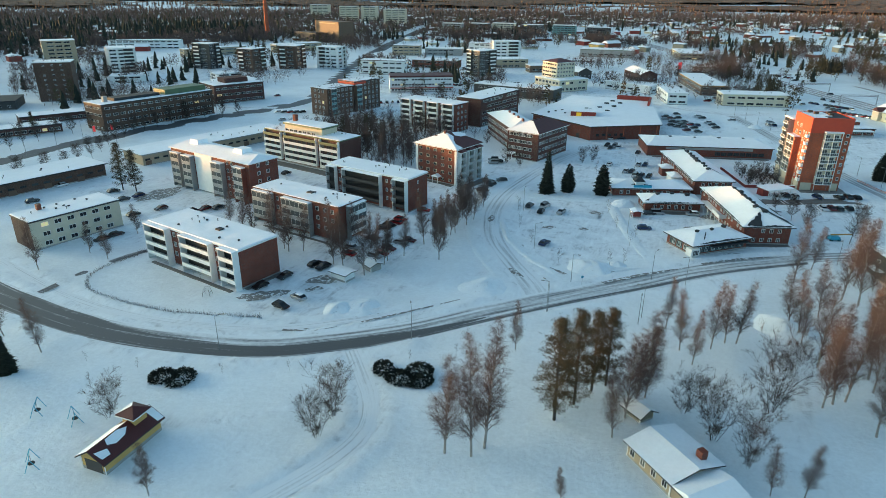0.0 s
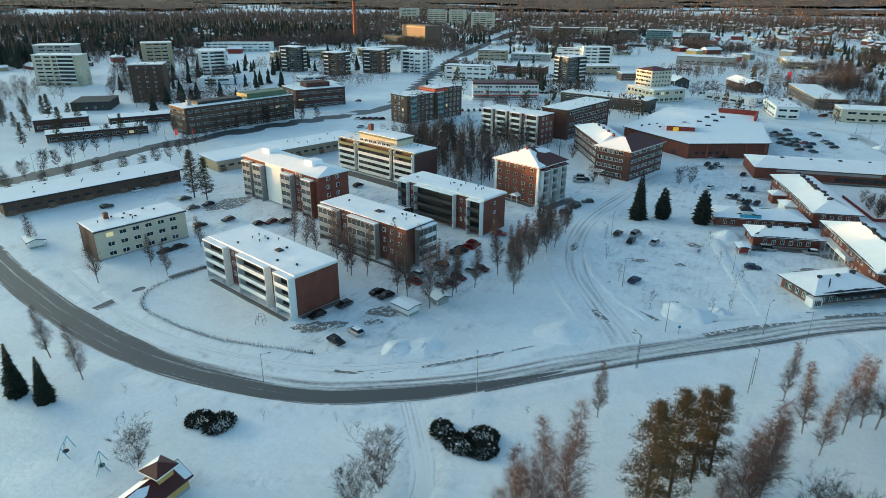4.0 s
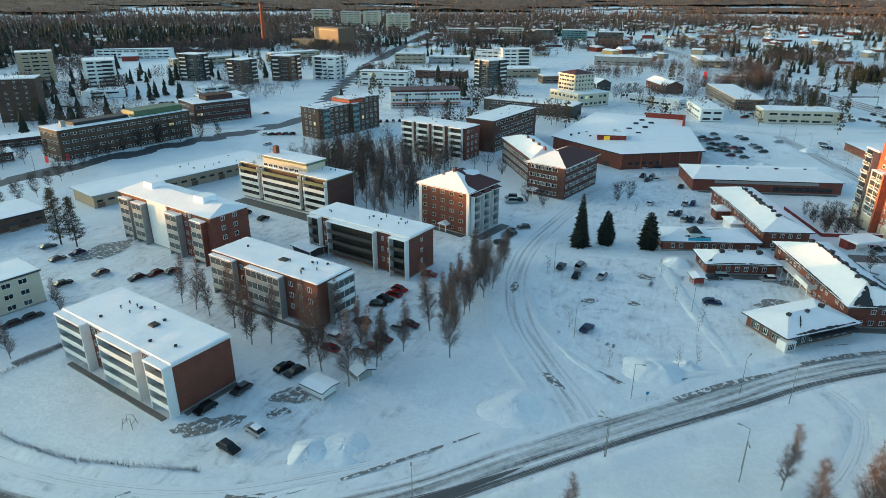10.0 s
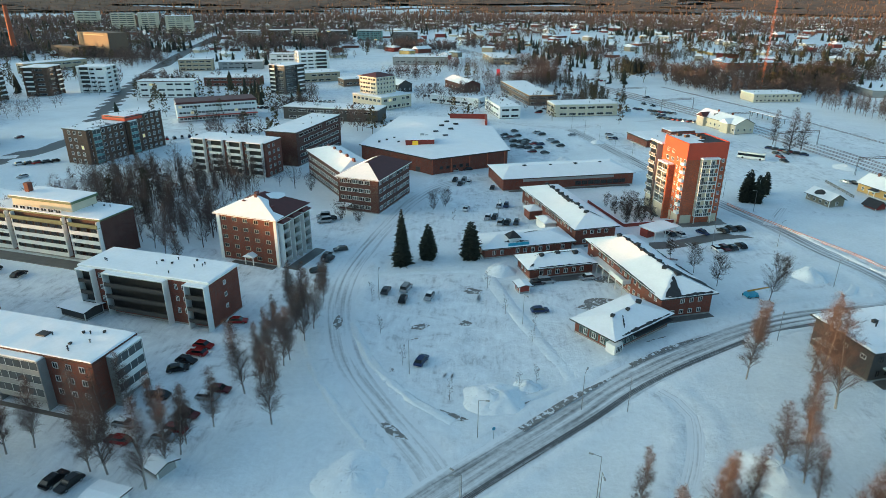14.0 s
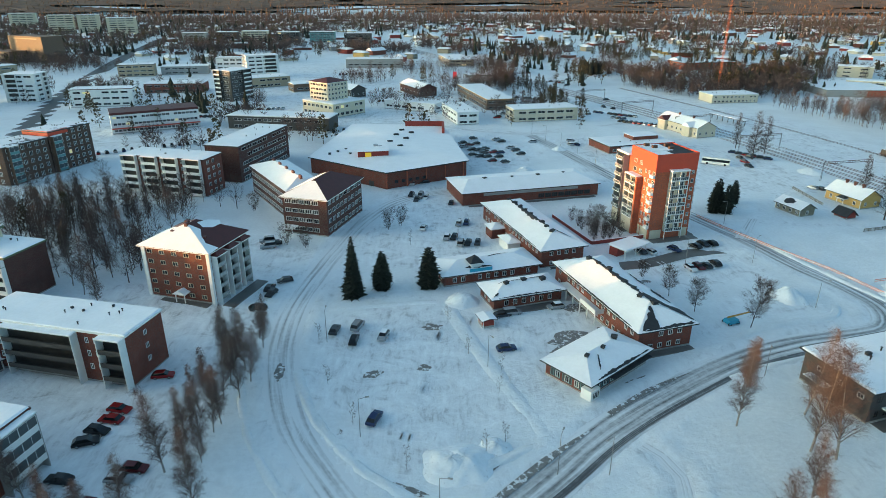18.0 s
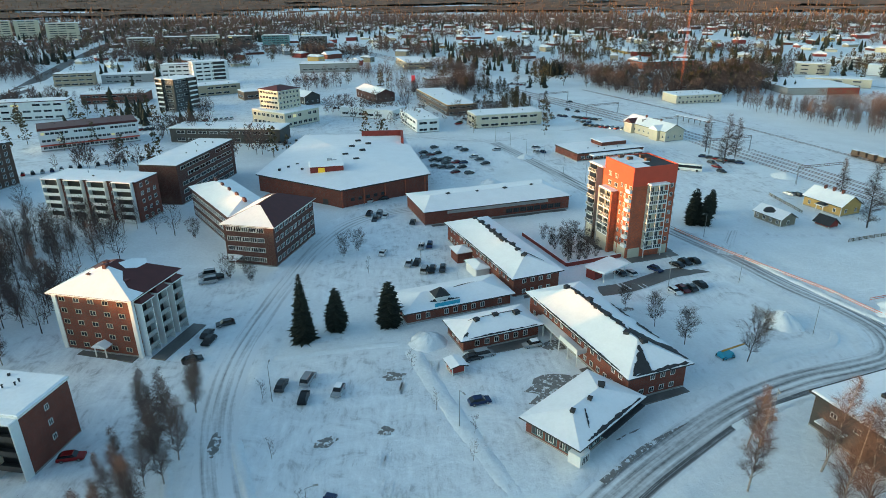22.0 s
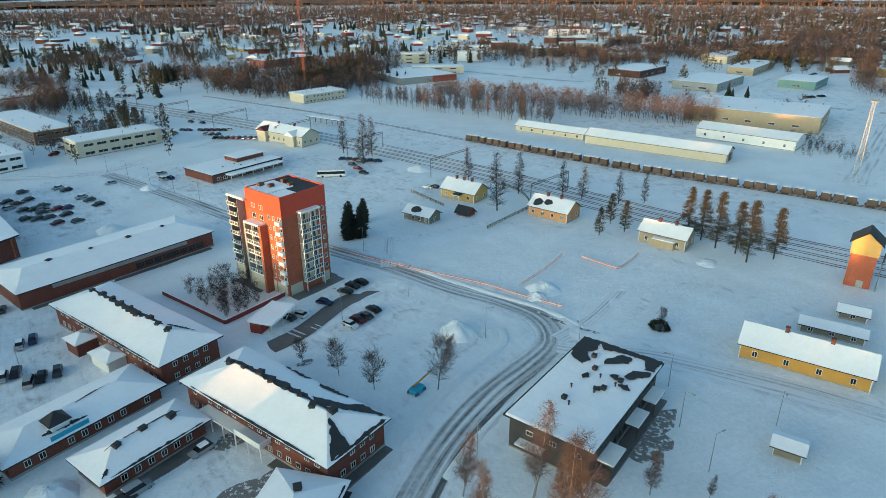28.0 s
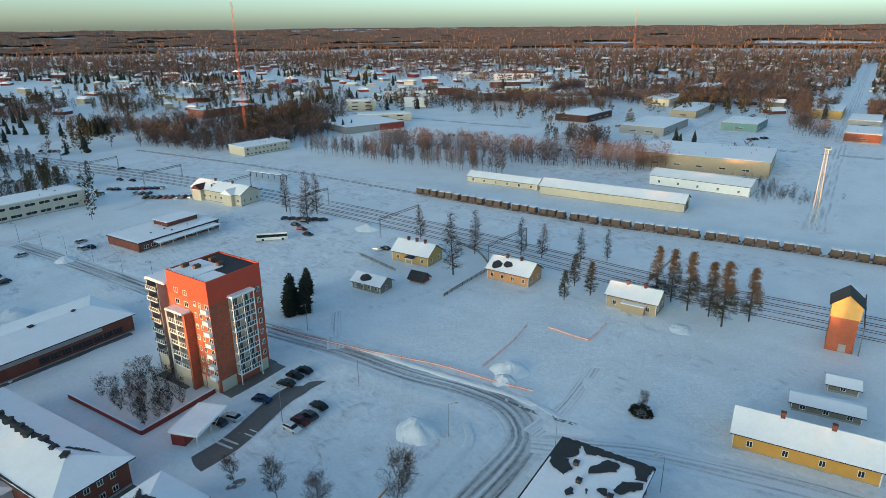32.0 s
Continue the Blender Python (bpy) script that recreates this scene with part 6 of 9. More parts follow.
for k, ring in enumerate(([(22.7, 14.7), (24.5, 15.7), (30.9, 15.9), (31.1, 12.2), (27.0, 11.6), (25.6, 13.0), (23.5, 11.0), (21.0, 11.8)], [(31.1, 12.4), (31.1, -0.6), (26.5, -0.6), (26.2, 1.2), (29.3, 2.0), (29.6, 6.0), (28.4, 10.5)], [(26.4, 4.4), (28.8, 4.6), (28.9, 6.4), (25.2, 8.8), (23.6, 8.4)], [(24.6, -0.5), (26.2, -0.4), (25.0, 2.6), (22.0, 3.6), (21.2, 2.4)], [(17.6, 8.6), (19.2, 9.6), (18.0, 10.3), (16.8, 9.6)], [(14.6, 5.0), (16.2, 5.6), (15.6, 6.8), (14.4, 6.2)], [(20.2, 3.6), (21.8, 4.8), (20.8, 6.0), (19.6, 4.8)], [(18.0, 0.8), (19.6, 1.8), (18.8, 3.4), (17.6, 2.2)])):
    pts = []
    for (x0, y0), (x1, y1) in zip(ring, ring[1:] + ring[:1]):
        n = max(2, int(math.hypot(x1 - x0, y1 - y0) / 0.5))
        pts += [(x0 + (x1 - x0) * i / n + rk.uniform(-0.2, 0.2), y0 + (y1 - y0) * i / n + rk.uniform(-0.2, 0.2)) for i in range(n)]
    sh = Shape()
    sh.face([(min(px, 31.2), min(max(py, -0.7), 15.95), 0) for px, py in pts])
    part("bare_roof", sh.mesh("bare_roof", BITUMEN), dk, pose(0, 0, 7.74 + 0.004 * k))
windows(dk, "u", 30.5, 15.2, 2.0, 2.2, 13, 1.2, 3.2, 2, 1.1, 1.5, DARK)
windows(dk, "v", 30.5, 15.2, 4.0, 4.5, 3, 4.4, 3.2, 1, 1.3, 1.0)
for x, y0 in ((3.0, -3.0), (15, -2.6), (23.5, -2.6)):
    part("canopy", Shape().box(x, y0, 2.7, x + 5.5, -0.02, 2.95).mesh("canopy", DARK), dk)
    part("canopy_snow", blanket(x, y0, x + 5.5, -0.02, 2.95, 0.3, x).mesh("canopy_snow", ROOF_SNOW), dk)
    part("post", Shape().box(x + 0.2, y0 + 0.2, 0, x + 0.4, y0 + 0.4, 2.7).mesh("post", DARK), dk)
part("canopy", Shape().box(-2.0, 8, 3.0, -0.02, 13, 3.2).mesh("canopy", ROOF_SNOW), dk)


# ---- wooden houses
def house(name, x, y, rot, u, v, h, rise, m, label, along="v", roof=ROOF_SNOW, chimneys=1, category="house", nu=2, nv=4, group="wooden houses", trim=WHITE, door="v"):
    ob = thing(name, x, y, rot, label, category, group)
    walls(ob, 0, 0, u, v, h, m)
    s = Shape()
    if along == "v":
        s.face([(0, 0, h), (u, 0, h), (u / 2, 0, h + rise)])
        s.face([(u, v, h), (0, v, h), (u / 2, v, h + rise)])
    else:
        s.face([(0, v, h), (0, 0, h), (0, v / 2, h + rise)])
        s.face([(u, 0, h), (u, v, h), (u, v / 2, h + rise)])
    part("gable", s.mesh("gable", m), ob)
    r = Shape()
    o, th = 0.6, 0.22
    if along == "v":
        k = rise / (u / 2)
        for sg in (0, 1):
            e, rd = (-o, u / 2) if sg == 0 else (u + o, u / 2)
            ze, zr = h - o * k, h + rise
            a = [(e, -o, ze), (rd, -o, zr), (rd, v + o, zr), (e, v + o, ze)]
            b = [(p[0], p[1], p[2] + th) for p in a]
            r.face(b if sg == 0 else b[::-1])
            for i in range(4):
                j = (i + 1) % 4
                r.face([a[i], a[j], b[j], b[i]], 1)
            r.face(a[::-1] if sg == 0 else a, 1)
    else:
        k = rise / (v / 2)
        for sg in (0, 1):
            e, rd = (-o, v / 2) if sg == 0 else (v + o, v / 2)
            ze, zr = h - o * k, h + rise
            a = [(-o, e, ze), (u + o, e, ze), (u + o, rd, zr), (-o, rd, zr)]
            b = [(p[0], p[1], p[2] + th) for p in a]
            r.face(b if sg == 0 else b[::-1])
            for i in range(4):
                j = (i + 1) % 4
                r.face([a[i], a[j], b[j], b[i]], 1)
            r.face(a[::-1] if sg == 0 else a, 1)
    part("roof", r.mesh("roof", roof, BITUMEN), ob)
    for c in range(chimneys):
        t = (c + 0.5) / chimneys * 0.7 + 0.15
        cx, cy = (u / 2, v * t) if along == "v" else (u * t, v / 2)
        part("chimney", Shape().box(cx - 0.4, cy - 0.4, h + rise - 0.8, cx + 0.4, cy + 0.4, h + rise + 1.1).box(cx - 0.48, cy - 0.48, h + rise + 1.1, cx + 0.48, cy + 0.48, h + rise + 1.25).mesh("chimney", BRICK), ob)
    z = max(0.8, h * 0.32)
    if nv:
        windows(ob, "v", u, v, v / nv / 2, v / nv, nv, z, 1, 1, 1.1, min(1.4, h * 0.45), trim)
    if nu:
        windows(ob, "u", u, v, u / nu / 2, u / nu, nu, z, 1, 1, 1.1, min(1.4, h * 0.45), trim)
        windows(ob, "V", u, v, v / max(1, nv) / 2, v / max(1, nv), nv, z, 1, 1, 1.1, min(1.4, h * 0.45), trim)
    for x0, y0, x1, y1 in ((-0.06, -0.06, 0.12, -0.004), (u - 0.12, -0.06, u + 0.06, -0.004), (-0.06, 0, -0.004, 0.15), (-0.06, v - 0.15, -0.004, v)):
        part("corner_board", Shape().box(x0, y0, 0, x1, y1, h).mesh("corner_board", trim), ob)
    return ob


yl = house("yellow_house", 142.1, 75.7, 19.5, 9.2, 24.5, 3.9, 2.9, OCHRE, "long ochre wooden house with white window trim", chimneys=2, nv=4, nu=0)
h1 = house("villa", 153.3, 214.1, 17, 9.5, 15.0, 3.9, 3.0, YELLOW, "yellow wooden house with porch and snowy roof", chimneys=3, nv=3)
part("porch", Shape().box(-2.2, 5.2, 2.5, -0.02, 8.2, 2.75).box(-2.1, 5.3, 0, -1.9, 5.5, 2.5).box(-2.1, 7.9, 0, -1.9, 8.1, 2.5).mesh("porch", WHITE), h1)
part("porch_roof", hip(-2.2, 5.2, 0, 8.2, 2.75, 0.9, 0.3).mesh("porch_roof", BITUMEN, WHITE), h1)
og = house("outbuilding", 127.1, 206.2, 17, 6.5, 11.0, 2.9, 1.9, OLIVE, "grey-green boarded outbuilding with bare patch on its roof", chimneys=0, nv=4, nu=1)
house("storage_shed", 142.1, 203.5, 17, 4.2, 5.2, 1.6, 1.8, FALU, "small dark-roofed shed in the snow", chimneys=0, nv=0, nu=0, category="shed", roof=BITUMEN)
h2 = house("villa", 165.0, 178.7, 14, 9.5, 15.0, 3.9, 3.0, PEACH, "peach wooden house with black patches on its snowy roof", chimneys=2, nv=4)
h3 = house("villa", 175.3, 140.0, 15, 9.0, 14.5, 4.2, 2.4, BEIGE, "beige wooden house with bay front and snowy roof", chimneys=2, nv=3)
part("bay", Shape().box(-1.6, 3.0, 0, -0.02, 9.5, 3.0).mesh("bay", BEIGE), h3)
part("bay_roof", Shape().box(-1.9, 2.7, 3.0, -0.02, 9.8, 3.25).mesh("bay_roof", ROOF_SNOW), h3)
windows(h3, "v", 9, 14.5, 6.0, 1.5, 3, 1.3, 1, 1, 1.1, 1.2)
for hh, spots in ((og, ((1.6, 6.5, 1.2, 2.2),)), (h2, ((1.6, 12.2, 1.4, 1.8), (2.2, 8.6, 1.2, 1.5)))):
    for k, (px, py, a, b) in enumerate(spots):
        uu = 6.5 if hh is og else 9.5
        rs = 1.9 if hh is og else 3.0
        he = 2.9 if hh is og else 3.9
        sh = Shape()
        sh.face([(px + qx, py + qy, he + (px + qx) / (uu / 2) * rs + 0.27) for qx, qy in blob(a, b, k + 60, 16, 0.25)])
        part("bare_roof", sh.mesh("bare_roof", BITUMEN), hh)
house("outbuilding", 160.5, 84.0, 20, 5.0, 13.0, 2.2, 0.9, OLIVE, "low grey outbuilding deep in snow", chimneys=0, nv=3, nu=0, category="shed")
house("outbuilding", 172.0, 88.0, 20, 5.0, 6.0, 2.0, 0.9, OLIVE, "small outbuilding deep in snow", chimneys=0, nv=1, nu=0, category="shed")
house("storage_shed", 110.8, 74.2, 20, 4.0, 4.5, 2.3, 0.7, OLIVE, "small dark hut with snow on its roof", chimneys=0, nv=0, nu=0, category="shed")
house("storage_shed", 11.0, 129.2, 18, 2.8, 3.2, 2.1, 0.3, FALU, "small red shed with snowy roof", chimneys=0, nv=1, nu=0, category="shed")
house("storage_shed", -53.8, 50.5, 76, 3.6, 5.0, 2.1, 0.25, WHITE, "small white shelter with flat snowy roof", chimneys=0, nv=0, nu=0, category="shed")
house("storage_shed", -50.5, 58.5, 60, 3.4, 4.2, 1.8, 0.6, GREY, "small grey refuse shelter under snow", chimneys=0, nv=0, nu=0, category="shed")
house("storage_shed", -68, 160, 75, 6, 7, 2.3, 0.4, FALU, "dark red bicycle shed with snowy roof", chimneys=0, nv=0, nu=0, category="shed")
house("storage_shed", -92, 108, 70, 5, 8, 2.5, 0.4, DARK, "dark refuse shelter with snowy roof", chimneys=0, nv=0, nu=0, category="shed")
house("storage_shed", -172, 33, 70, 4, 6, 2.2, 0.5, WHITE, "small white shed by the road", chimneys=0, nv=0, nu=0, category="shed")
pv = house("pavilion", -60.0, -23.8, 0, 4.8, 11.6, 2.5, 1.5, YELLOW, "cream park pavilion with dark red roof and little belfry", chimneys=0, nv=3, nu=0, roof=ROOF_RED, group="", category="pavilion")
sh = Shape()
for a, b in ((-0.55, 7.4), (10.6, 12.1)):
    sh.face([(-0.55, a, 2.42), (2.3, a, 4.21), (2.3, b, 4.21), (-0.55, b, 2.42)])
part("roof_snow", sh.mesh("roof_snow", ROOF_SNOW), pv)
for k, ring in enumerate(([(2.6, 2.6), (3.4, 2.2), (4.0, 3.4), (3.8, 5.4), (3.0, 6.6), (2.5, 5.0)], [(3.2, -0.2), (4.6, 0.0), (4.7, 1.5), (3.8, 1.8)], [(2.5, 10.6), (5.2, 10.8), (5.3, 12.1), (2.5, 12.1)])):
    sh = Shape()
    sh.face([(x, y, 4.0 + 0.27 - (x - 2.4) * 0.625) for x, y in ring])
    part("roof_snow", sh.mesh("roof_snow", ROOF_SNOW), pv)
part("belfry", Shape().box(1.1, 7.6, 3.2, 3.7, 10.2, 4.9).mesh("belfry", YELLOW), pv)
part("belfry_roof", hip(1.1, 7.6, 3.7, 10.2, 4.9, 1.0, 0.7).mesh("belfry_roof", ROOF_RED, WHITE), pv)
sh = Shape()
sh.face([(0.4, 10.8, 5.2), (0.4, 7.0, 5.2), (2.2, 8.7, 6.12), (2.2, 9.1, 6.12)])
part("roof_snow", sh.mesh("roof_snow", ROOF_SNOW), pv)
# flat dark sheet on the closed wall, coloured as a shaded opening
part("opening", Shape().box(0.8, -0.05, 0.0, 4.2, -0.004, 2.1).mesh("opening", DARK), pv)
hs = house("bungalow", 26.9, 2.4, 44, 9.6, 9.8, 2.9, 1.0, BEIGE, "low cream bungalow under thick snow", chimneys=0, nv=4, nu=2, group="")
part("chimney", Shape().box(6.8, 1.2, 3, 8.0, 2.4, 5.0).mesh("chimney", BRICK), hs)
part("annex", Shape().box(0.2, -7, 0, 8, -0.02, 2.5).mesh("annex", BEIGE), hs)
part("annex_roof", hip(0.2, -7, 8, 0, 2.5, 0.9, 0.6, 0).mesh("annex_roof", ROOF_SNOW, BITUMEN), hs)
house("woodshed", 21.5, 18.6, 50, 3.2, 4.0, 1.7, 0.9, OLIVE, "small woodshed under snow", chimneys=0, nv=0, nu=0, category="shed", group="")

# ---- old water tower
wt = thing("water_tower", 192.6, 95.5, 17, "brick water tower with cream boarded head and gable roof", "tower")
part("shaft", Shape().box(0, 0, -0.3, 6, 6, 9.4).mesh("shaft", BRICK_ORANGE), wt)
part("head", Shape().box(-0.3, -0.3, 9.4, 6.3, 6.3, 13.0).mesh("head", YELLOW), wt)
sh = Shape()
sh.v = [(x, y, z) for x in (-0.3, 6.3) for y, z in ((-0.3, 13), (6.3, 13), (3, 15.6))]
sh.f, sh.m = [(2, 1, 0), (3, 4, 5), (0, 3, 5, 2), (1, 2, 5, 4)], [0, 0, 0, 0]
part("gable", sh.mesh("gable", YELLOW), wt)
sh = Shape()
for a, b in ((-0.9, 3), (6.9, 3)):
    sh.face([(-0.8, a, 12.5), (6.8, a, 12.5), (6.8, b, 15.75), (-0.8, b, 15.75)])
    sh.face([(-0.8, a, 12.75), (6.8, a, 12.75), (6.8, b, 16.0), (-0.8, b, 16.0)])
part("roof", sh.mesh("roof", BITUMEN), wt)
windows(wt, "v", 6, 6, 3, 1, 1, 10.7, 1, 1, 0.5, 1.0)
part("door", Shape().box(-0.1, 1.6, 0, -0.004, 3.2, 2.2).mesh("door", GREY), wt)

# ---- station, restaurant, sheds by the railway
st = house("station", 140.0, 333.1, 18, 12.0, 34.0, 5.6, 3.0, CREAM, "cream wooden railway station with snowy roof", chimneys=2, nv=9, nu=3, group="", category="station")
for yy in (4, 25):
    part("cross_wing", Shape().box(-2.0, yy, 0, -0.02, yy + 6, 5.4).mesh("cross_wing", CREAM), st)
    part("cross_roof", hip(-2.0, yy, 4, yy + 6, 5.4, 2.2, 0.5, 0).mesh("cross_roof", ROOF_RED if yy > 10 else ROOF_SNOW, WHITE), st)
rs = block("restaurant", 84.0, 298.1, 16, 36, 20, 3.6, BRICK, "low red brick restaurant with stepped snowy roofs", "restaurant", 1, edge=BITUMEN, us=3.0, win=(2.0, 1.4), clutter=4)
part("upper_storey", Shape().box(18, 8, 4.0, 32, 17, 6.0).mesh("upper_storey", BRICK), rs)
part("roof_snow", blanket(17.6, 7.6, 32.4, 17.4, 6.0, 0.3, 4).mesh("roof_snow", ROOF_SNOW), rs)
part("canopy", Shape().box(6, -4, 2.9, 34, -0.02, 3.2).mesh("canopy", WHITE), rs)
part("canopy_snow", blanket(6, -4, 34, -0.02, 3.2, 0.3, 3).mesh("canopy_snow", ROOF_SNOW), rs)
for k in range(6):
    part("post", Shape().box(6.3 + k * 5.4, -3.8, 0, 6.5 + k * 5.4, -3.6, 2.9).mesh("post", WHITE), rs)
sl = thing("platform_shelter", 179.0, 364.0, 20, "long dark platform shelter with snow on top", "shelter")
part("roof", Shape().box(0, 0, 3.2, 4.5, 28, 3.5).mesh("roof", DARK), sl)
part("roof_snow", blanket(0, 0, 4.5, 28, 3.5, 0.3, 2).mesh("roof_snow", ROOF_SNOW), sl)
for k in range(7):
    part("post", Shape().box(2, 0.5 + k * 4.4, 0, 2.3, 0.8 + k * 4.4, 3.2).mesh("post", DARK), sl)
wh = house("freight_shed", 278.2, 187.7, 17, 12.5, 68.0, 4.6, 2.6, CREAM, "long pale yellow freight shed with snowy roof", chimneys=0, nv=0, nu=0, group="", category="warehouse")
part("gate", Shape().box(4, -0.1, 0, 9, -0.004, 4).mesh("gate", BROWN), wh)
house("freight_shed", 262.5, 258, 17, 9, 40, 3.4, 2.0, CREAM, "lower end of a yellow freight shed", chimneys=0, nv=6, nu=0, group="", category="warehouse")
house("workshop", 325.2, 179.8, 12, 18, 48, 5.2, 2.2, WHITE, "white workshop hall with snowy roof", chimneys=0, nv=5, nu=0, group="", category="warehouse")
block("factory", 372.1, 190.1, 18, 45, 71, 8.5, BEIGE, "big pale factory hall with flat snowy roof", "factory", 1, us=8, vs=12, edge=GREY, win=(3.5, 1.2), clutter=9)
block("house_modern", 194, 445, 8, 35, 18, 5.8, CREAM, "pale railway office with flat snowy roof", "office building", 2, us=3, edge=WHITE)
block("school", 246.7, 643.5, 12, 60, 25, 7.0, BRICK_ORANGE, "low orange brick school with flat snowy roof", "school", 2, us=4, vs=4, edge=BITUMEN)
hl = block("sports_hall", 291.6, 474.2, -3, 54, 60, 5.0, GREY, "grey and red hall with huge snowy roof", "sports hall", 1, edge=GREY, clutter=0)
part("red_wall", Shape().box(30, -0.15, 0, 54, -0.004, 4.9).mesh("red_wall", FALU), hl)

# ---- the town behind
TOWN = "blocks of the town centre"
g1 = block("office_building", -255.4, 164.6, 75, 66, 17, 13.6, BRICK_BROWN, "long brown brick office with rows of small windows", "office building", 4, us=4.0, vs=4.0, edge=DARK, win=(2.6, 1.2), group=TOWN)
part("roof_house", Shape().box(38, 3, 14, 64, 14, 17).mesh("roof_house", GREEN), g1)
part("plant_room", Shape().box(10, 5, 14, 36, 13, 15.6).mesh("plant_room", BITUMEN), g1)
part("chimney", Shape().box(5, 6, 14, 7, 8, 17).mesh("chimney", GREY), g1)
g2 = block("office_building", -258, 254.0, 62, 34, 24, 11.5, BRICK_DARK, "dark brick square office block", "office building", 3, us=4.0, vs=4.0, edge=DARK, win=(3.2, 1.3), group=TOWN)
part("plant_room", Shape().box(10, 6, 12, 26, 17, 15).mesh("plant_room", BRICK_DARK), g2)
t1 = block("tower_block", -366.5, 217.9, 40, 21, 15, 24.5, BRICK_BROWN, "brown brick tower with pitched snowy top", floors=8, us=5.2, vs=0, edge=WHITE, win=(1.4, 1.0), group=TOWN)
bay(t1, "v", 21, 15, 1, 9, 1.4, 8, 2.9, 0.8, CREAM, BEIGE, 1, False)
for nm, x, y, r, u, v, h, m, lab, fl in (
    ("tower_block", -507.5, 338.2, 53, 26, 15, 25, BEIGE, "beige balcony tower", 8), ("tower_block", -420.4, 326.1, 48, 21, 26, 22.5, WHITE, "white balcony tower", 8),
    ("tower_block", -501.0, 235.1, 26, 36, 14, 23, CREAM, "pale grey balcony tower", 8), ("tower_block", -551.7, 267.2, 38, 33, 14, 26, GREY, "grey tower behind", 9),
    ("tower_block", -384.8, 405.4, 90, 14, 19, 22, DARK, "black and white tower", 7), ("tower_block", -336.5, 402.0, 86, 18, 16, 19.5, BRICK_BROWN, "brown tower with pale balconies", 6),
    ("tower_block", -312.9, 434.9, 95, 18, 18, 20.5, BRICK_BROWN, "brown and grey tower", 6), ("tower_block", -280.8, 454.6, 92, 16, 22, 19, WHITE, "white tower with glazed balconies", 6),
    ("tower_block", -144.0, 454.5, 62, 21, 16, 21, DARK, "dark banded tower with gilt edge", 7), ("tower_block", -169.9, 587.2, 25, 29, 15, 19, WHITE, "white six-storey block", 6),
    ("apartment_building", -863, 1362, 21, 48, 15, 30, CREAM, "cream tower in the woods", 9), ("apartment_building", -681, 1180, 22, 40, 15, 33, CREAM, "cream tower in the woods", 9),
    ("apartment_building", -640, 1200, 22, 36, 15, 33, CREAM, "cream tower in the woods", 9), ("apartment_building", -550, 1121, 22, 46, 15, 31, CREAM, "cream tower in the woods", 9)):
    ob = block(nm, x, y, r, u, v, h, m, lab + " with flat snowy roof", floors=fl, us=6.5 if y < 1000 else 13, vs=6.5 if y < 1000 else 13, edge=WHITE, win=(5.0 if y < 1000 else 11.0, 1.4), clutter=1, group=TOWN)
    if h < 24:
        fh = h / fl
        bay(ob, "v", u, v, v * 0.1, v * 0.45, 1.4, fl - 1, fh, fh, WHITE, m, 1, False)
        bay(ob, "u", u, v, u * 0.55, u * 0.92, 1.4, fl - 1, fh, fh, WHITE, m, 1, False)
th = thing("theatre", -424.8, 716.0, 62, "windowless brown theatre block", "theatre", TOWN)
walls(th, 0, 0, 24, 60, 27, BROWN)
walls(th, -20, 30, 0, 85, 12, BROWN)
part("band", Shape().box(-0.2, 8, 24, -0.004, 50, 25).mesh("band", BEIGE), th)
ch = thing("chimney", -551.9, 733.9, 0, "tall round brick chimney above the trees", "chimney")
part("shaft", Shape().tube((0, 0, 0), (0, 0, 57), 3.4, 2.2, 14).mesh("shaft", BRICK_ORANGE), ch)
part("rim", Shape().tube((0, 0, 56), (0, 0, 57.6), 2.5, 2.5, 14).mesh("rim", BRICK_DARK), ch)
sp = block("shop_building", -136.9, 367.2, 118, 18, 46, 10.6, WHITE, "white banded shop building with red parapet", "shop", 3, edge=ROOF_RED, vs=2.1, win=(1.9, 1.3), lit=0.06, group=TOWN)
part("parapet", Shape().box(-0.35, 0, 10.4, 18, 46, 11.6).mesh("parapet", ROOF_RED), sp)
part("awning", Shape().box(-2.4, 0, 3.0, -0.02, 46, 3.3).mesh("awning", RED_PANEL), sp)
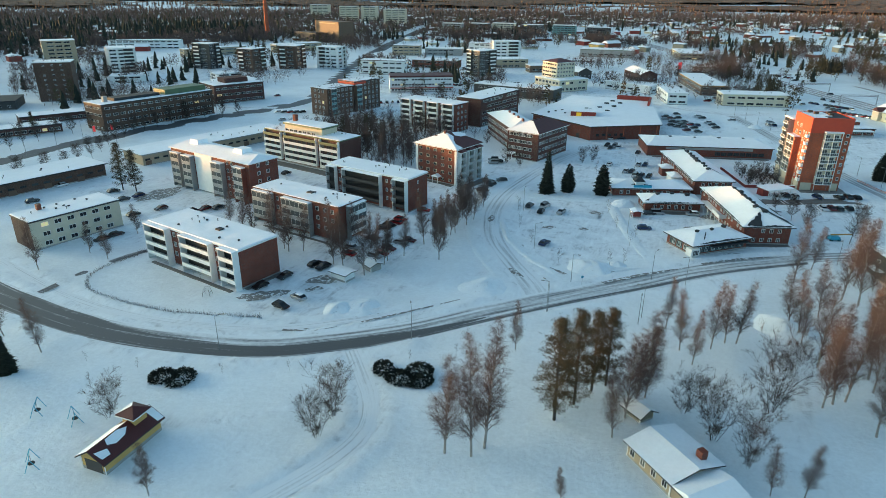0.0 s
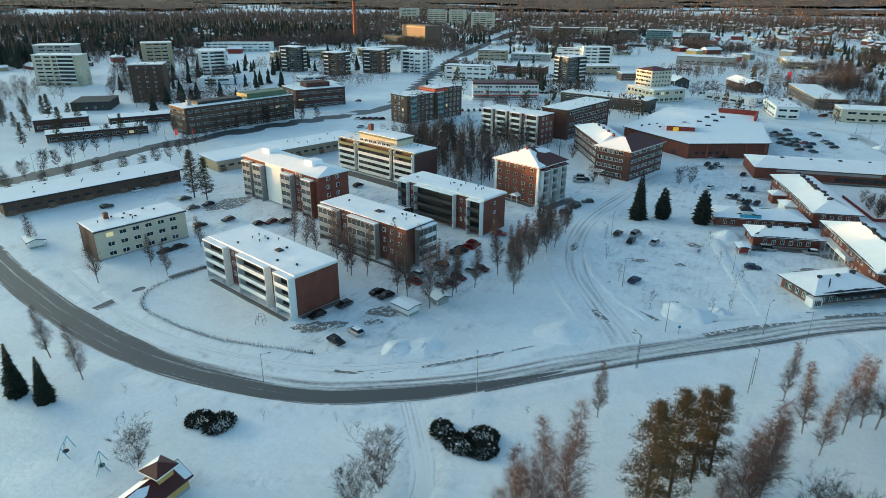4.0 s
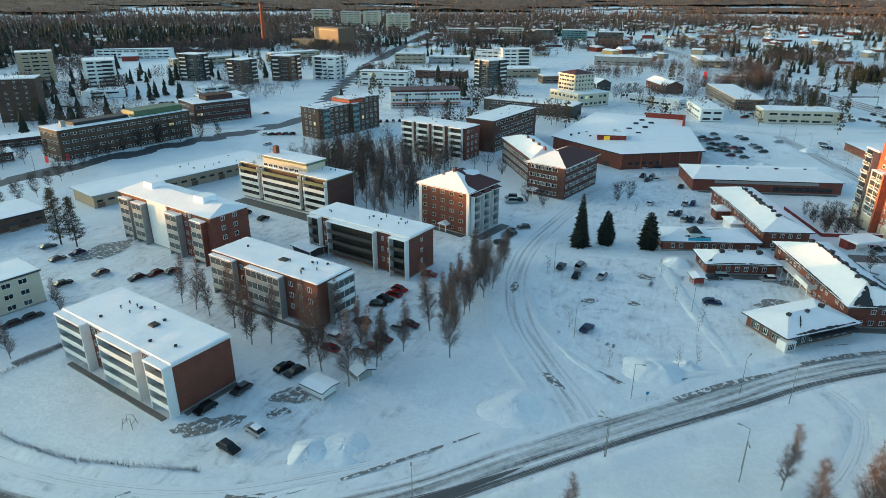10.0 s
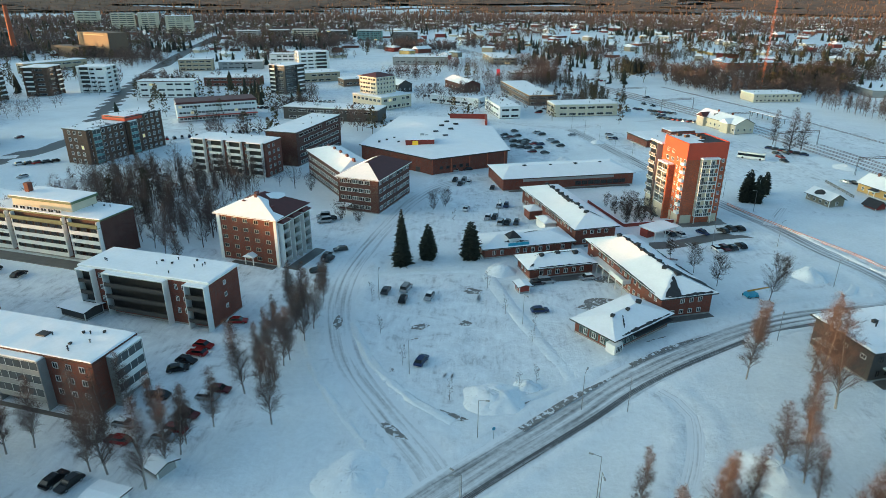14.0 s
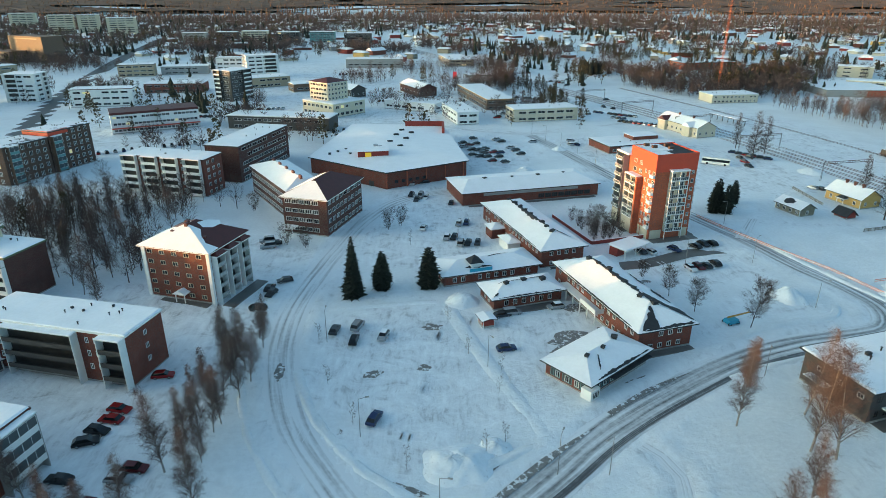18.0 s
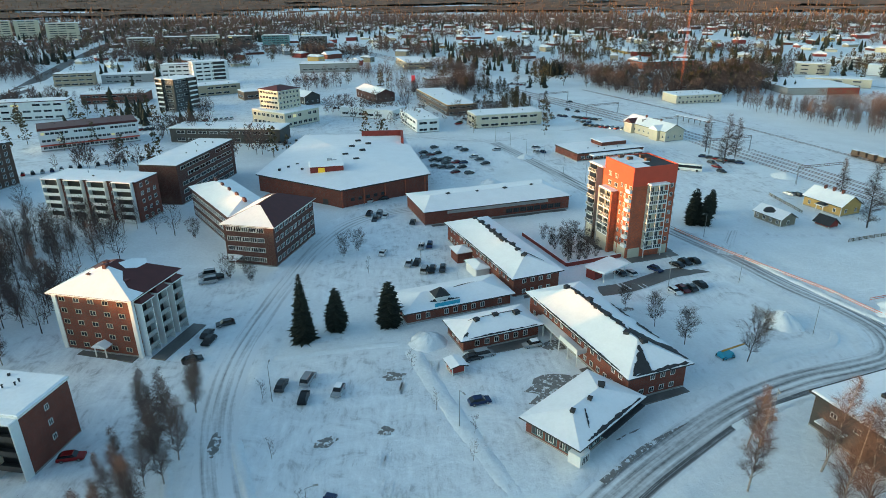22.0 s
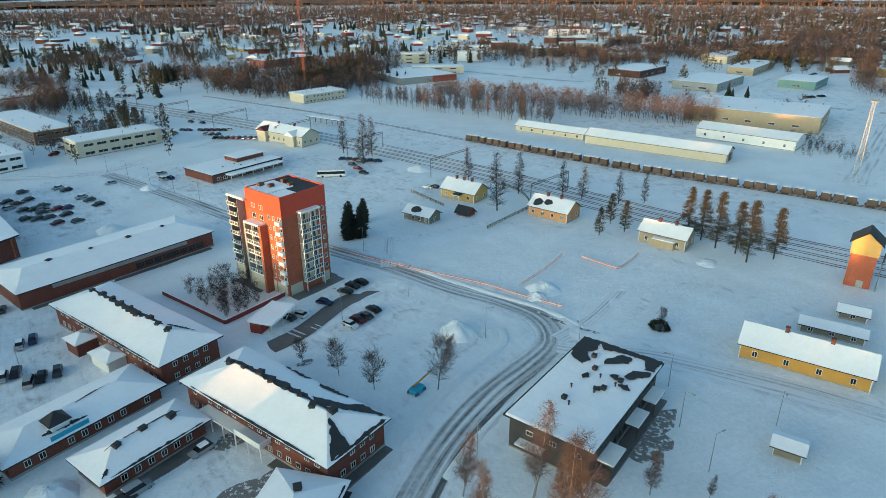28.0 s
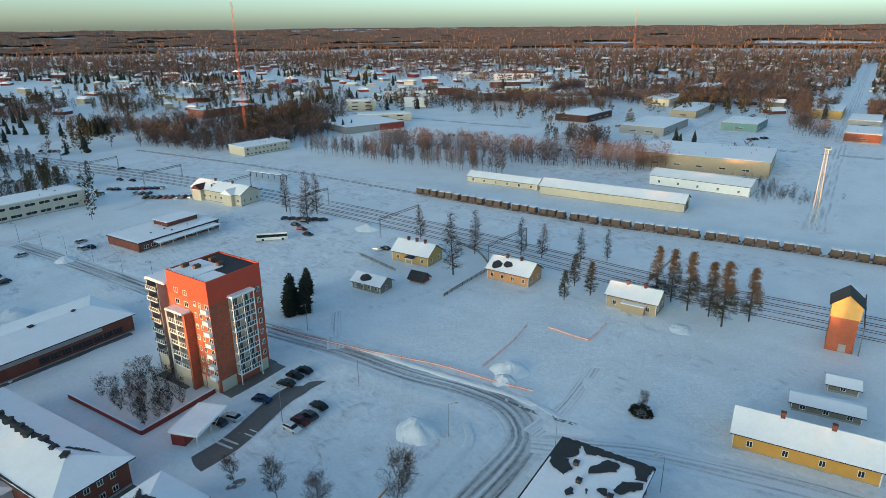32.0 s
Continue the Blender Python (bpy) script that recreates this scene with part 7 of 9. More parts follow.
for nm, x, y, r, u, v, h, m, lab, fl, e in (
    ("office_building", -207, 439, 100, 14, 40, 11.5, WHITE, "white slab office with red parapet", 3, ROOF_RED), ("shop_building", -223.8, 495.5, 5, 44, 18, 7, BRICK, "low red brick shop", 2, WHITE),
    ("office_building", -288.9, 592.7, 15, 31, 15, 10.5, BEIGE, "beige office", 3, BITUMEN), ("office_building", -256.3, 608.9, 12, 42, 15, 7.5, GREY, "low grey office", 2, WHITE),
    ("office_building", -208.7, 621.7, 5, 25, 14, 14, WHITE, "white office with red eaves", 4, ROOF_RED), ("shop_building", -118.6, 361.0, -10, 60, 16, 7.6, DARK, "dark shop row with teal glass front", 2, WHITE),
    ("shop_building", -0.8, 409.4, 62, 18, 38, 5.6, WHITE, "white flat shop", 1, WHITE), ("office_building", 12.8, 369.7, 14, 13, 36, 7.2, WHITE, "white office with glass stair", 2, WHITE),
    ("office_building", 33.9, 419.3, 13, 19, 75, 6.8, BROWN, "brown shop row", 2, OCHRE), ("office_building", 46.9, 377.9, 12, 41, 16, 7.6, CREAM, "pale green-striped office", 2, WHITE),
    ("office_building", 14.0, 678.4, 10, 26, 60, 6.8, BEIGE, "pale hall with dark windows", 2, WHITE), ("shop_building", -91.7, 668.3, 2, 58, 25, 8, GREY, "long grey supermarket", 1, GREEN),
    ("office_building", -150, 520, 30, 34, 18, 8.0, BEIGE, "beige office", 2, WHITE), ("office_building", -110, 500, 30, 40, 14, 6.0, BROWN, "low brown office", 1, WHITE)):
    block(nm, x, y, r, u, v, h, m, lab + " with snow on its roof", "office building" if "office" in nm else "shop", fl, us=6.0, vs=6.0, edge=e, win=(4.6, 1.4), clutter=3, group=TOWN, lit=0.02)
yb = block("bank_building", -63.1, 390.8, 50, 27, 29, 8.6, CREAM, "cream building with colonnade and lit upper tower", "office building", 2, us=4.0, vs=4.0, edge=WHITE, win=(2.6, 1.8), group=TOWN)
part("tower_wall", Shape().box(5, 10, 9, 22, 27, 20).mesh("tower_wall", CREAM), yb)
part("tower_roof", hip(5, 10, 22, 27, 20, 2.2, 0.8, 8).mesh("tower_roof", ROOF_RED, WHITE), yb)
for f in range(4):
    for k in range(6):
        part("window", window_mesh(2.2, 1.4), yb, pose(4.97, 12 + k * 2.6, 9.8 + f * 2.7, 0, 0, -90))
        part("window", window_mesh(1.4, 1.4), yb, pose(6.5 + k * 2.7, 9.97, 9.8 + f * 2.7))
for x0, x1, y, m in ((-374, -340, 981, GREY), (-330, -300, 1001, BRICK_BROWN), (-298, -259, 1023, CREAM), (-239, -206, 999, DARK), (-191, -153, 1009, TEAL), (-131, -94, 975, DARK)):
    block("apartment_building", x0, y, 4, x1 - x0, 15, 15.5, m, "four-storey glazed apartment block with snowy roof", floors=5, us=6.0, vs=7.0, edge=WHITE, win=(5.0, 1.6), clutter=2, group=TOWN)
block("school", -622.7, 515, 31, 82, 14, 10, WHITE, "long pale school building with rows of windows", "school", 3, us=7.0, vs=7.0, edge=DARK, win=(5.6, 1.4), group=TOWN, clutter=3)
block("shop_building", -372, 178, 42, 22, 26, 5.0, DARK, "black-roofed shop hall beside the tower blocks", "shop", 1, us=5.0, edge=BITUMEN, snow=BITUMEN, group=TOWN, clutter=0)
rg = house("red_house", -12.1, 475.5, 26, 14.5, 36, 6.2, 3.0, BRICK_DARK, "red brick hall with twin snowy gables", chimneys=0, nv=6, nu=3, group=TOWN, category="hall")
house("red_house", -62, 470, 40, 13, 26, 6.2, 3.0, DARK, "dark hall with snowy gable roof", chimneys=0, nv=5, nu=3, group=TOWN, category="hall")
lb = [(-310, 160, 60, 40, 12, 4.2), (-300, 118, 60, 46, 12, 4.0), (-330, 130, 60, 26, 18, 6.0), (-290, 190, 60, 26, 18, 5.0)]
for x, y, r, u, v, h in lb:
    block("school", x, y, r, u, v, h, BRICK_DARK, "low dark red brick school wing under snow", "school", 1, us=3.0, edge=BITUMEN, win=(2.2, 1.5), group="school wings", clutter=4)
for x, y, r, u, v, h, m in ((-480, 480, 62, 70, 13, 8, BEIGE), (-420, 560, 62, 60, 13, 9, BEIGE), (-330, 345, 60, 22, 14, 5, WHITE), (-300, 310, 60, 30, 16, 5, GREY), (-395, 300, 40, 26, 18, 5, WHITE)):
    block("school", x, y, r, u, v, h, m, "pale school building with rows of windows", "school", 2, us=10.0, vs=10.0, edge=WHITE, win=(8.4, 1.4), group=TOWN, clutter=2)
for x, y, r, u, v, h, m, fl in ((334, 520, -30, 46, 14, 6.5, CREAM, 2), (369, 591, -30, 28, 16, 10, CREAM, 3), (427, 575, -40, 26, 14, 9, WHITE, 3), (450, 640, -35, 60, 13, 9, WHITE, 3), (594, 589, -40, 50, 14, 8, CREAM, 2), (520, 560, -40, 30, 16, 9, GREY, 3), (530, 640, -40, 30, 14, 9, BRICK, 3), (730, 740, -40, 60, 14, 9, WHITE, 3), (640, 660, -40, 40, 14, 8, BRICK, 3), (560, 480, -30, 34, 20, 6, CREAM, 2),
    (455, 300, 12, 60, 34, 6, GREY, 1), (520, 260, 12, 40, 26, 6, TEAL, 1), (560, 330, 14, 70, 22, 6, BEIGE, 1), (640, 240, 14, 50, 24, 7, YELLOW, 1), (600, 200, 14, 45, 22, 6, GREY, 1), (530, 181, 14, 40, 22, 6, BRICK, 1), (620, 390, 10, 60, 26, 7, CREAM, 1), (470, 380, 10, 50, 30, 6, BRICK_DARK, 1), (760, 420, 10, 70, 24, 8, YELLOW, 1)):
    block("hall", x, y, r, u, v, h, m, "low works building under a snowy flat roof" if fl == 1 else "pale apartment row under a snowy roof", "hall" if fl == 1 else "apartment building", fl, us=13.0, vs=13.0, edge=WHITE if fl > 1 else GREY, win=(6.0, 1.2), group="buildings beyond the railway", clutter=1)


# ---- vehicles
def car_template(paint, label, kind="car", snow=0.0):
    L, W, H = (4.4, 1.78, 1.45) if kind == "car" else (4.9, 1.9, 1.95)
    ob = thing("car", 0, 0, 0, label, "car", "parked cars")
    side = [(0, 0.32), (0.05, 0.72), (1.15, 0.92), (L - 0.2, 0.98), (L, 0.75), (L, 0.32)] if kind == "car" else [(0, 0.35), (0.05, 0.8), (0.9, 1.05), (L - 0.1, 1.1), (L, 0.8), (L, 0.35)]
    s = Shape()
    for sg in (-1, 1):
        pts = [(x - L / 2, sg * W / 2 * (0.93 if z > 0.9 else 1.0), z) for x, z in side]
        s.face(pts if sg < 0 else pts[::-1])
    for i in range(len(side)):
        (x0, z0), (x1, z1) = side[i], side[(i + 1) % len(side)]
        w0, w1 = (W / 2 * (0.93 if z > 0.9 else 1.0) for z in (z0, z1))
        s.face([(x0 - L / 2, w0, z0), (x1 - L / 2, w1, z1), (x1 - L / 2, -w1, z1), (x0 - L / 2, -w0, z0)])
    part("body", s.mesh("body", paint), ob)
    g = Shape()
    lo = [(-L / 2 + 1.1, 0.93), (L / 2 - (0.2 if kind == "car" else 0.08), 0.98)]
    hi = [(-L / 2 + 1.75, H), (L / 2 - (0.85 if kind == "car" else 0.3), H)]
    a = [(lo[0][0], -W * 0.46, lo[0][1]), (lo[1][0], -W * 0.46, lo[1][1]), (lo[1][0], W * 0.46, lo[1][1]), (lo[0][0], W * 0.46, lo[0][1])]
    b = [(hi[0][0], -W * 0.38, H), (hi[1][0], -W * 0.38, H), (hi[1][0], W * 0.38, H), (hi[0][0], W * 0.38, H)]
    for i in range(4):
        j = (i + 1) % 4
        g.face([a[i], a[j], b[j], b[i]])
    part("cabin_glass", g.mesh("cabin_glass", GLASS), ob)
    part("roof", Shape().box(hi[0][0] - 0.05, -W * 0.39, H - 0.03, hi[1][0] + 0.05, W * 0.39, H + 0.05, 0, 0.06).mesh("roof", paint), ob)
    wheel = Shape().tube((0, -0.11, 0), (0, 0.11, 0), 0.32, 0.32, 12, 0).tube((0, 0.1, 0), (0, 0.13, 0), 0.19, 0.17, 10, 1).tube((0, -0.1, 0), (0, -0.13, 0), 0.19, 0.17, 10, 1).mesh("wheel", RUBBER, METAL)
    for x in (-L / 2 + 0.85, L / 2 - 0.85):
        for y in (-W / 2 + 0.1, W / 2 - 0.1):
            part("wheel", wheel, ob, pose(x, y, 0.32))
    if snow:
        part("snow_cap", blanket(hi[0][0], -W * 0.37, hi[1][0], W * 0.37, H + 0.05, 0.1, snow).mesh("snow_cap", ROOF_SNOW), ob)
    return ob


PAINTS = [("black", (0.012, 0.012, 0.014)), ("dark grey", (0.05, 0.052, 0.056)), ("silver", (0.35, 0.36, 0.37)), ("white", (0.7, 0.7, 0.7)), ("red", (0.28, 0.015, 0.015)), ("dark blue", (0.015, 0.03, 0.09)), ("wine red", (0.1, 0.012, 0.015))]
CARS = []
for k, (word, c) in enumerate(PAINTS):
    p = plain("paint_" + word.replace(" ", "_"), c, 0.25, 0.3)
    CARS.append(car_template(p, word + " car parked on packed snow", "car", 3.0 if k == 2 else 0.0))
CARS.append(car_template(bpy.data.materials["paint_silver"], "silver estate van parked on packed snow", "van"))
parked = []


def park(rows, weights=(4, 4, 2, 1.5, 1, 1, 1, 0.5)):
    for x, y, a in rows:
        if any((x - p) ** 2 + (y - q) ** 2 < 4.2 for p, q in parked):
            continue
        parked.append((x, y))
        t = random.choices(CARS, weights)[0]
        copy_thing(t, pose(x, y, 0.1, 0, 0, a + random.choice((0, 180)) + random.uniform(-4, 4)))


park(CARS_CLINIC, (2, 2, 3, 3, 0.2, 0.4, 0.2, 1))
park(CARS_TOWER, (4, 3, 1, 0.1, 0.3, 1, 0.4, 0.3))
for rows in (CARS_STORE, CARS_FRONT, CARS_COURT, CARS_YARD, CARS_D, CARS_STATION, CARS_FAR):
    park(rows)
park(CARS_LOT, (5, 3, 3, 0.2, 0.1, 1, 0.1, 1))
park(CARS_BIRCH + CARS_D2, (2, 2, 2, 0.5, 5, 1, 5, 0.3))
for t in CARS:
    for o in (*t.children_recursive, t):
        bpy.data.objects.remove(o)
bus = thing("bus", 128, 279, 150, "long white coach parked by the station", "bus")
part("body", Shape().box(-6, -1.25, 0.4, 6, 1.25, 3.2, 0, 0.12).mesh("body", WHITE), bus)
part("window_band", Shape().box(-5.8, -1.29, 1.5, 5.8, -1.2, 2.6).box(-5.8, 1.2, 1.5, 5.8, 1.29, 2.6).mesh("window_band", GLASS), bus)
for x in (-4, 3.6):
    for y in (-1.15, 1.15):
        part("wheel", Shape().tube((x, y - 0.15, 0.5), (x, y + 0.15, 0.5), 0.5, 0.5, 12).mesh("wheel", RUBBER), bus)
lift = thing("boom_lift", 70.2, 131.0, 20, "blue boom lift with folded yellow arm", "boom lift")
part("chassis", Shape().box(-1.6, -1.1, 0.5, 1.6, 1.1, 1.4, 0, 0.2).mesh("chassis", SIGN_BLUE), lift)
part("arm", Shape().tube((-1, 0.2, 1.8), (5.5, 0.2, 2.0), 0.22, 0.18, 6).mesh("arm", OCHRE), lift)
for x in (-1.2, 1.2):
    for y in (-1, 1):
        part("wheel", Shape().tube((x, y - 0.15, 0.5), (x, y + 0.15, 0.5), 0.5, 0.5, 12).mesh("wheel", RUBBER), lift)


# ---- trees: grown once in a few forms, then copied
def twig(s, p, d, L, w, mi=0):
    side = d.cross(Vector((random.uniform(-1, 1), random.uniform(-1, 1), random.uniform(-1, 1)))).normalized() * w
    s.face([p - side, p + side, p + d * L], mi)


def bare_tree(seed, h, spread, bark, twigs, limbs=30, droop=0.25, low=0.22, stems=1, thick=0.011, sub=11, fine=9, rise=0.75, cone=False, hair=0.0095):
    """A leafless tree: tapered trunk, limbs, branches and a haze of thin twigs."""
    random.seed(seed)
    trunk, crown = Shape(), Shape()
    for st in range(stems):
        lean = Vector((random.uniform(-0.1, 0.1), random.uniform(-0.1, 0.1), 0)) * (1 if stems == 1 else 3.2)
        pts = [Vector((0, 0, -0.2)) + lean * 0.2 * st]
        for k in range(6):
            pts.append(pts[-1] + Vector((lean.x + random.uniform(-0.04, 0.04), lean.y + random.uniform(-0.04, 0.04), 1)) * (h / 6))
        r = h * thick * (1.0 if stems == 1 else 0.6)
        for k in range(6):
            trunk.tube(pts[k], pts[k + 1], r * (1 - k / 6.4), r * (1 - (k + 1) / 6.4), 6, 0, False)
        for i in range(limbs // stems):
            t = low + (0.97 - low) * (i + random.random()) / (limbs // stems)
            a = random.uniform(0, 6.283)
            k = min(5, int(t * 6))
            p = pts[k].lerp(pts[k + 1], t * 6 - k)
            reach = spread * (0.35 + 0.65 * math.sin(math.pi * min(1, (1 - t) * 0.9 + 0.12))) * random.uniform(0.7, 1.15)
            if cone:
                reach = spread * (0.22 + 0.85 * min(0.85, (1 - t) * 1.25) * min(1, 0.55 + t * 1.6)) * random.uniform(0.8, 1.1)
            up = rise + 0.5 * t
            d = Vector((math.cos(a), math.sin(a), up)).normalized()
            q = p + d * reach * 0.6
            e = q + (d + Vector((0, 0, 0.25 - droop))).normalized() * reach * 0.55
            rr = r * 0.35 * (1.1 - t)
            crown.tube(p, q, rr, rr * 0.55, 4, 0, False)
            crown.tube(q, e, rr * 0.55, 0.012, 3, 0, False)
            for j in range(max(2, int(sub * 1.5 * reach / spread)) if cone else sub):
                f = random.uniform(0.25, 1.0)
                b = p.lerp(q, f * 2) if f < 0.5 else q.lerp(e, f * 2 - 1)
                d2 = (d * 0.7 + Vector((random.uniform(-1, 1), random.uniform(-1, 1), random.uniform(-0.3, 0.9)))).normalized()
                L2 = reach * random.uniform(0.3, 0.65)
                twig(crown, b, d2, L2, hair * 1.5)
                for m in range(fine):
                    c = b + d2 * L2 * random.uniform(0.2, 1.0)
                    d3 = (d2 + Vector((random.uniform(-1, 1), random.uniform(-1, 1), random.uniform(-0.6, 0.7) - droop))).normalized()
                    twig(crown, c, d3, random.uniform(0.4, 1.1) * h / 13, hair)
    return trunk.mesh("trunk", bark), crown.mesh("crown", twigs)


def spruce(seed, h, wide, rounded=False):
    random.seed(seed)
    trunk, crown = Shape(), Shape()
    trunk.tube((0, 0, -0.2), (0, 0, h * 0.97), h * 0.016, 0.02, 7)
    layers = int(h * 2.6)
    for i in range(layers):
        t = i / layers
        z = h * (0.04 + 0.94 * t)
        R = wide * ((1 - t) ** 0.85 if not rounded else math.sqrt(max(0.02, 1 - t ** 2.2)) * (0.78 + 0.22 * min(1, t * 5))) * random.uniform(0.82, 1.1) + 0.12
        n = max(5, int(13 * (1 - t) + 4))
        for k in range(n):
            a = 6.283 * (k + random.random()) / n
            d = Vector((math.cos(a), math.sin(a), 0))
            r = R * random.uniform(0.7, 1.1)
            sd = Vector((-d.y, d.x, 0))
            p0, p1, p2 = Vector((0, 0, z)), d * r * 0.55 + Vector((0, 0, z - r * 0.18)), d * r + Vector((0, 0, z - r * 0.32 + 0.1))
            w = 0.16 + r * 0.16
            crown.face([p0, p1 - sd * w, p2, p1 + sd * w])
            crown.face([p1 - sd * w * 0.9, p1 - sd * w * 0.3 - Vector((0, 0, w * 1.3)), p2])
            crown.face([p1 + sd * w * 0.9, p1 + sd * w * 0.3 - Vector((0, 0, w * 1.3)), p2])
            for q in range(2):
                c = p1.lerp(p2, random.random())
                twig(crown, c, (d + sd * random.uniform(-1.3, 1.3) + Vector((0, 0, random.uniform(-0.9, 0.1)))).normalized(), 0.35 + r * 0.2, 0.09)
    return trunk.mesh("trunk", BARK), crown.mesh("crown", NEEDLE)


def pine(seed, h, wide):
    random.seed(seed)
    trunk, crown = Shape(), Shape()
    trunk.tube((0, 0, -0.2), (0.15, 0.1, h * 0.55), h * 0.014, h * 0.009, 7)
    trunk.tube((0.15, 0.1, h * 0.55), (0.1, 0, h * 0.96), h * 0.009, 0.03, 6)
    for i in range(120):
        t = 0.14 + 0.85 * (i + random.random()) / 120
        a = random.uniform(0, 6.283)
        R = wide * (0.1 + 0.95 * min(0.92, (1 - t) * 1.3) * min(1, 0.5 + t * 1.3)) * random.uniform(0.35, 1.05)
        z = h * t
        c = Vector((math.cos(a) * R, math.sin(a) * R, z + R * 0.2))
        crown.tube((0.1, 0.05, z - R * 0.15), tuple(c), 0.05, 0.02, 3, 0, False)
        for k in range(70):
            d = Vector((random.gauss(0, 1), random.gauss(0, 1), random.gauss(0.35, 0.7))).normalized()
            q = c + Vector((random.gauss(0, 0.38), random.gauss(0, 0.38), random.gauss(0, 0.16))) * (h / 14)
            twig(crown, q, d, random.uniform(0.25, 0.5), 0.04)
    return trunk.mesh("trunk", BARK), crown.mesh("crown", PINE_N)


FORMS = {
    "birch": [(bare_tree(i, 13.0, 2.3 + 0.3 * (i % 3), BIRCH_BARK, TWIG_RED, 84, 0.55, 0.14, 1, 0.011, 8, 11, 1.5, True, 0.0075), 13.0) for i in range(5)],
    "far_birch": [(bare_tree(90 + i, 13.0, 3.0, BIRCH_BARK, TWIG_RED, 50, 0.5, 0.16, 1, 0.012, 8, 7, 1.5, True, 0.0115), 13.0) for i in range(4)],
    "broad": [(bare_tree(20 + i, 9.0, 3.0, BARK, TWIG, 52, 0.05, 0.2, 1, 0.011, 11, 11, 0.75, False, 0.012), 9.0) for i in range(3)],
    "shrub": [(bare_tree(30 + i, 6.0, 2.1, BARK, TWIG, 84, -0.05, 0.08, 7, 0.007, 9, 12, 0.9, False, 0.007), 6.0) for i in range(3)],
    "sapling": [(bare_tree(40 + i, 4.5, 1.1, BARK, TWIG, 14, 0.0, 0.2, 1, 0.01, 6, 4), 4.5) for i in range(2)],
    "spruce": [(spruce(50 + i, 14.0, 3.0), 14.0) for i in range(2)],
    "cypress": [(spruce(60 + i, 11.5, 2.9, True), 11.5) for i in range(2)],
    "pine": [(pine(70 + i, 15.0, 3.0), 15.0) for i in range(3)],
    "larch": [(bare_tree(80 + i, 16.0, 2.4, BARK, TWIG, 84, 0.3, 0.08, 1, 0.012, 8, 9, 0.6, True, 0.0105), 16.0) for i in range(2)],
}
random.seed(11)
WORDS = {"far_birch": ("birch_tree", "slender bare birch in a dense stand", "birch"), "birch": ("birch_tree", "bare birch with thin reddish twigs standing in snow", "birch"), "broad": ("broadleaf_tree", "leafless dark broadleaf tree in snow", "tree"), "shrub": ("shrub", "bare many-stemmed shrub in deep snow", "shrub"),
         "sapling": ("sapling", "thin bare sapling beside the car park", "sapling"), "spruce": ("spruce_tree", "tall dark green spruce in snow", "spruce"), "cypress": ("conifer", "dense dark rounded conifer in snow", "conifer"),
         "pine": ("pine_tree", "olive-green pine with bare lower trunk", "pine"), "larch": ("larch_tree", "slender bare larch in snow", "larch")}
planted = []


def plant(rows, kind, gap=2.2):
    name, label, cat = WORDS[kind]
    for x, y, h in rows:
        if any((x - p) ** 2 + (y - q) ** 2 < gap * gap for p, q in planted):
            continue
        planted.append((x, y))
        (tr, cr), h0 = random.choice(FORMS[kind])
        k = h / h0
        ob = thing(name, x, y, random.uniform(0, 360), label, cat, cat + "es" if cat.endswith("ch") else cat + "s", z=0.05)
        ob.scale = (k * random.uniform(0.9, 1.1), k * random.uniform(0.9, 1.1), k)
        part("trunk", tr, ob)
        part("crown", cr, ob)


for rows in (BIRCH_A, BIRCH_B, BIRCH_G, BIRCH_PARK, BIRCH_WOOD, BIRCH_FRONT, BIRCH_E, BIRCH_MID, TREE_ROAD):
    plant(rows, "birch")
plant(SHRUB_PARK, "shrub")
plant(PINE_PARK + PINE_YARD, "pine")
plant(PINE_RAIL, "pine")
plant(SPRUCE[:1] + SPRUCE_W, "spruce")
plant(SPRUCE[1:] + [(103.5, 211.5, 11.0), (99.5, 212.5, 10.0)], "cypress")
plant(LARCH, "larch")
plant(TREE_CLINIC, "broad")
plant(TREE_LOT, "sapling")
plant(TREE_D, "shrub")
plant([(50.5 + 2.6 * (i % 5) - 0.9 * (i // 5) + random.uniform(-0.8, 0.8), 184.5 + 0.8 * (i % 5) + 4.4 * (i // 5) + random.uniform(-1, 1), random.uniform(3.2, 5.0)) for i in range(25)], "shrub", 1.5)
rw = random.Random(3)
plant([(rw.uniform(50, 82), rw.uniform(28, 74), rw.uniform(12, 18)) for i in range(22)], "birch", 3.6)
plant([(rw.uniform(-150, -84), rw.uniform(150, 232), rw.uniform(9, 15)) for i in range(90)], "far_birch", 3.4)
plant([(rw.uniform(-46, -37), rw.uniform(80, 130), rw.uniform(9, 14)) for i in range(30)], "birch", 2.4)
plant([(-255 + 14 * math.sin(k * 0.35), 20 + k * 9.0, rw.uniform(7, 10)) for k in range(26)], "broad", 3)
plant([(-228 + 14 * math.sin(k * 0.35), 60 + k * 9.0, rw.uniform(6, 9)) for k in range(20)], "broad", 3)
plant([(rw.uniform(262, 272) + k * 2.1, 330 - k * 6.2 + rw.uniform(-6, 6), rw.uniform(10, 15)) for k in range(-16, 6) for j in range(4)], "far_birch", 1.4)
plant([(rw.uniform(-420, -285), rw.uniform(80, 160), rw.uniform(9, 14)) for i in range(26)], "pine", 4)


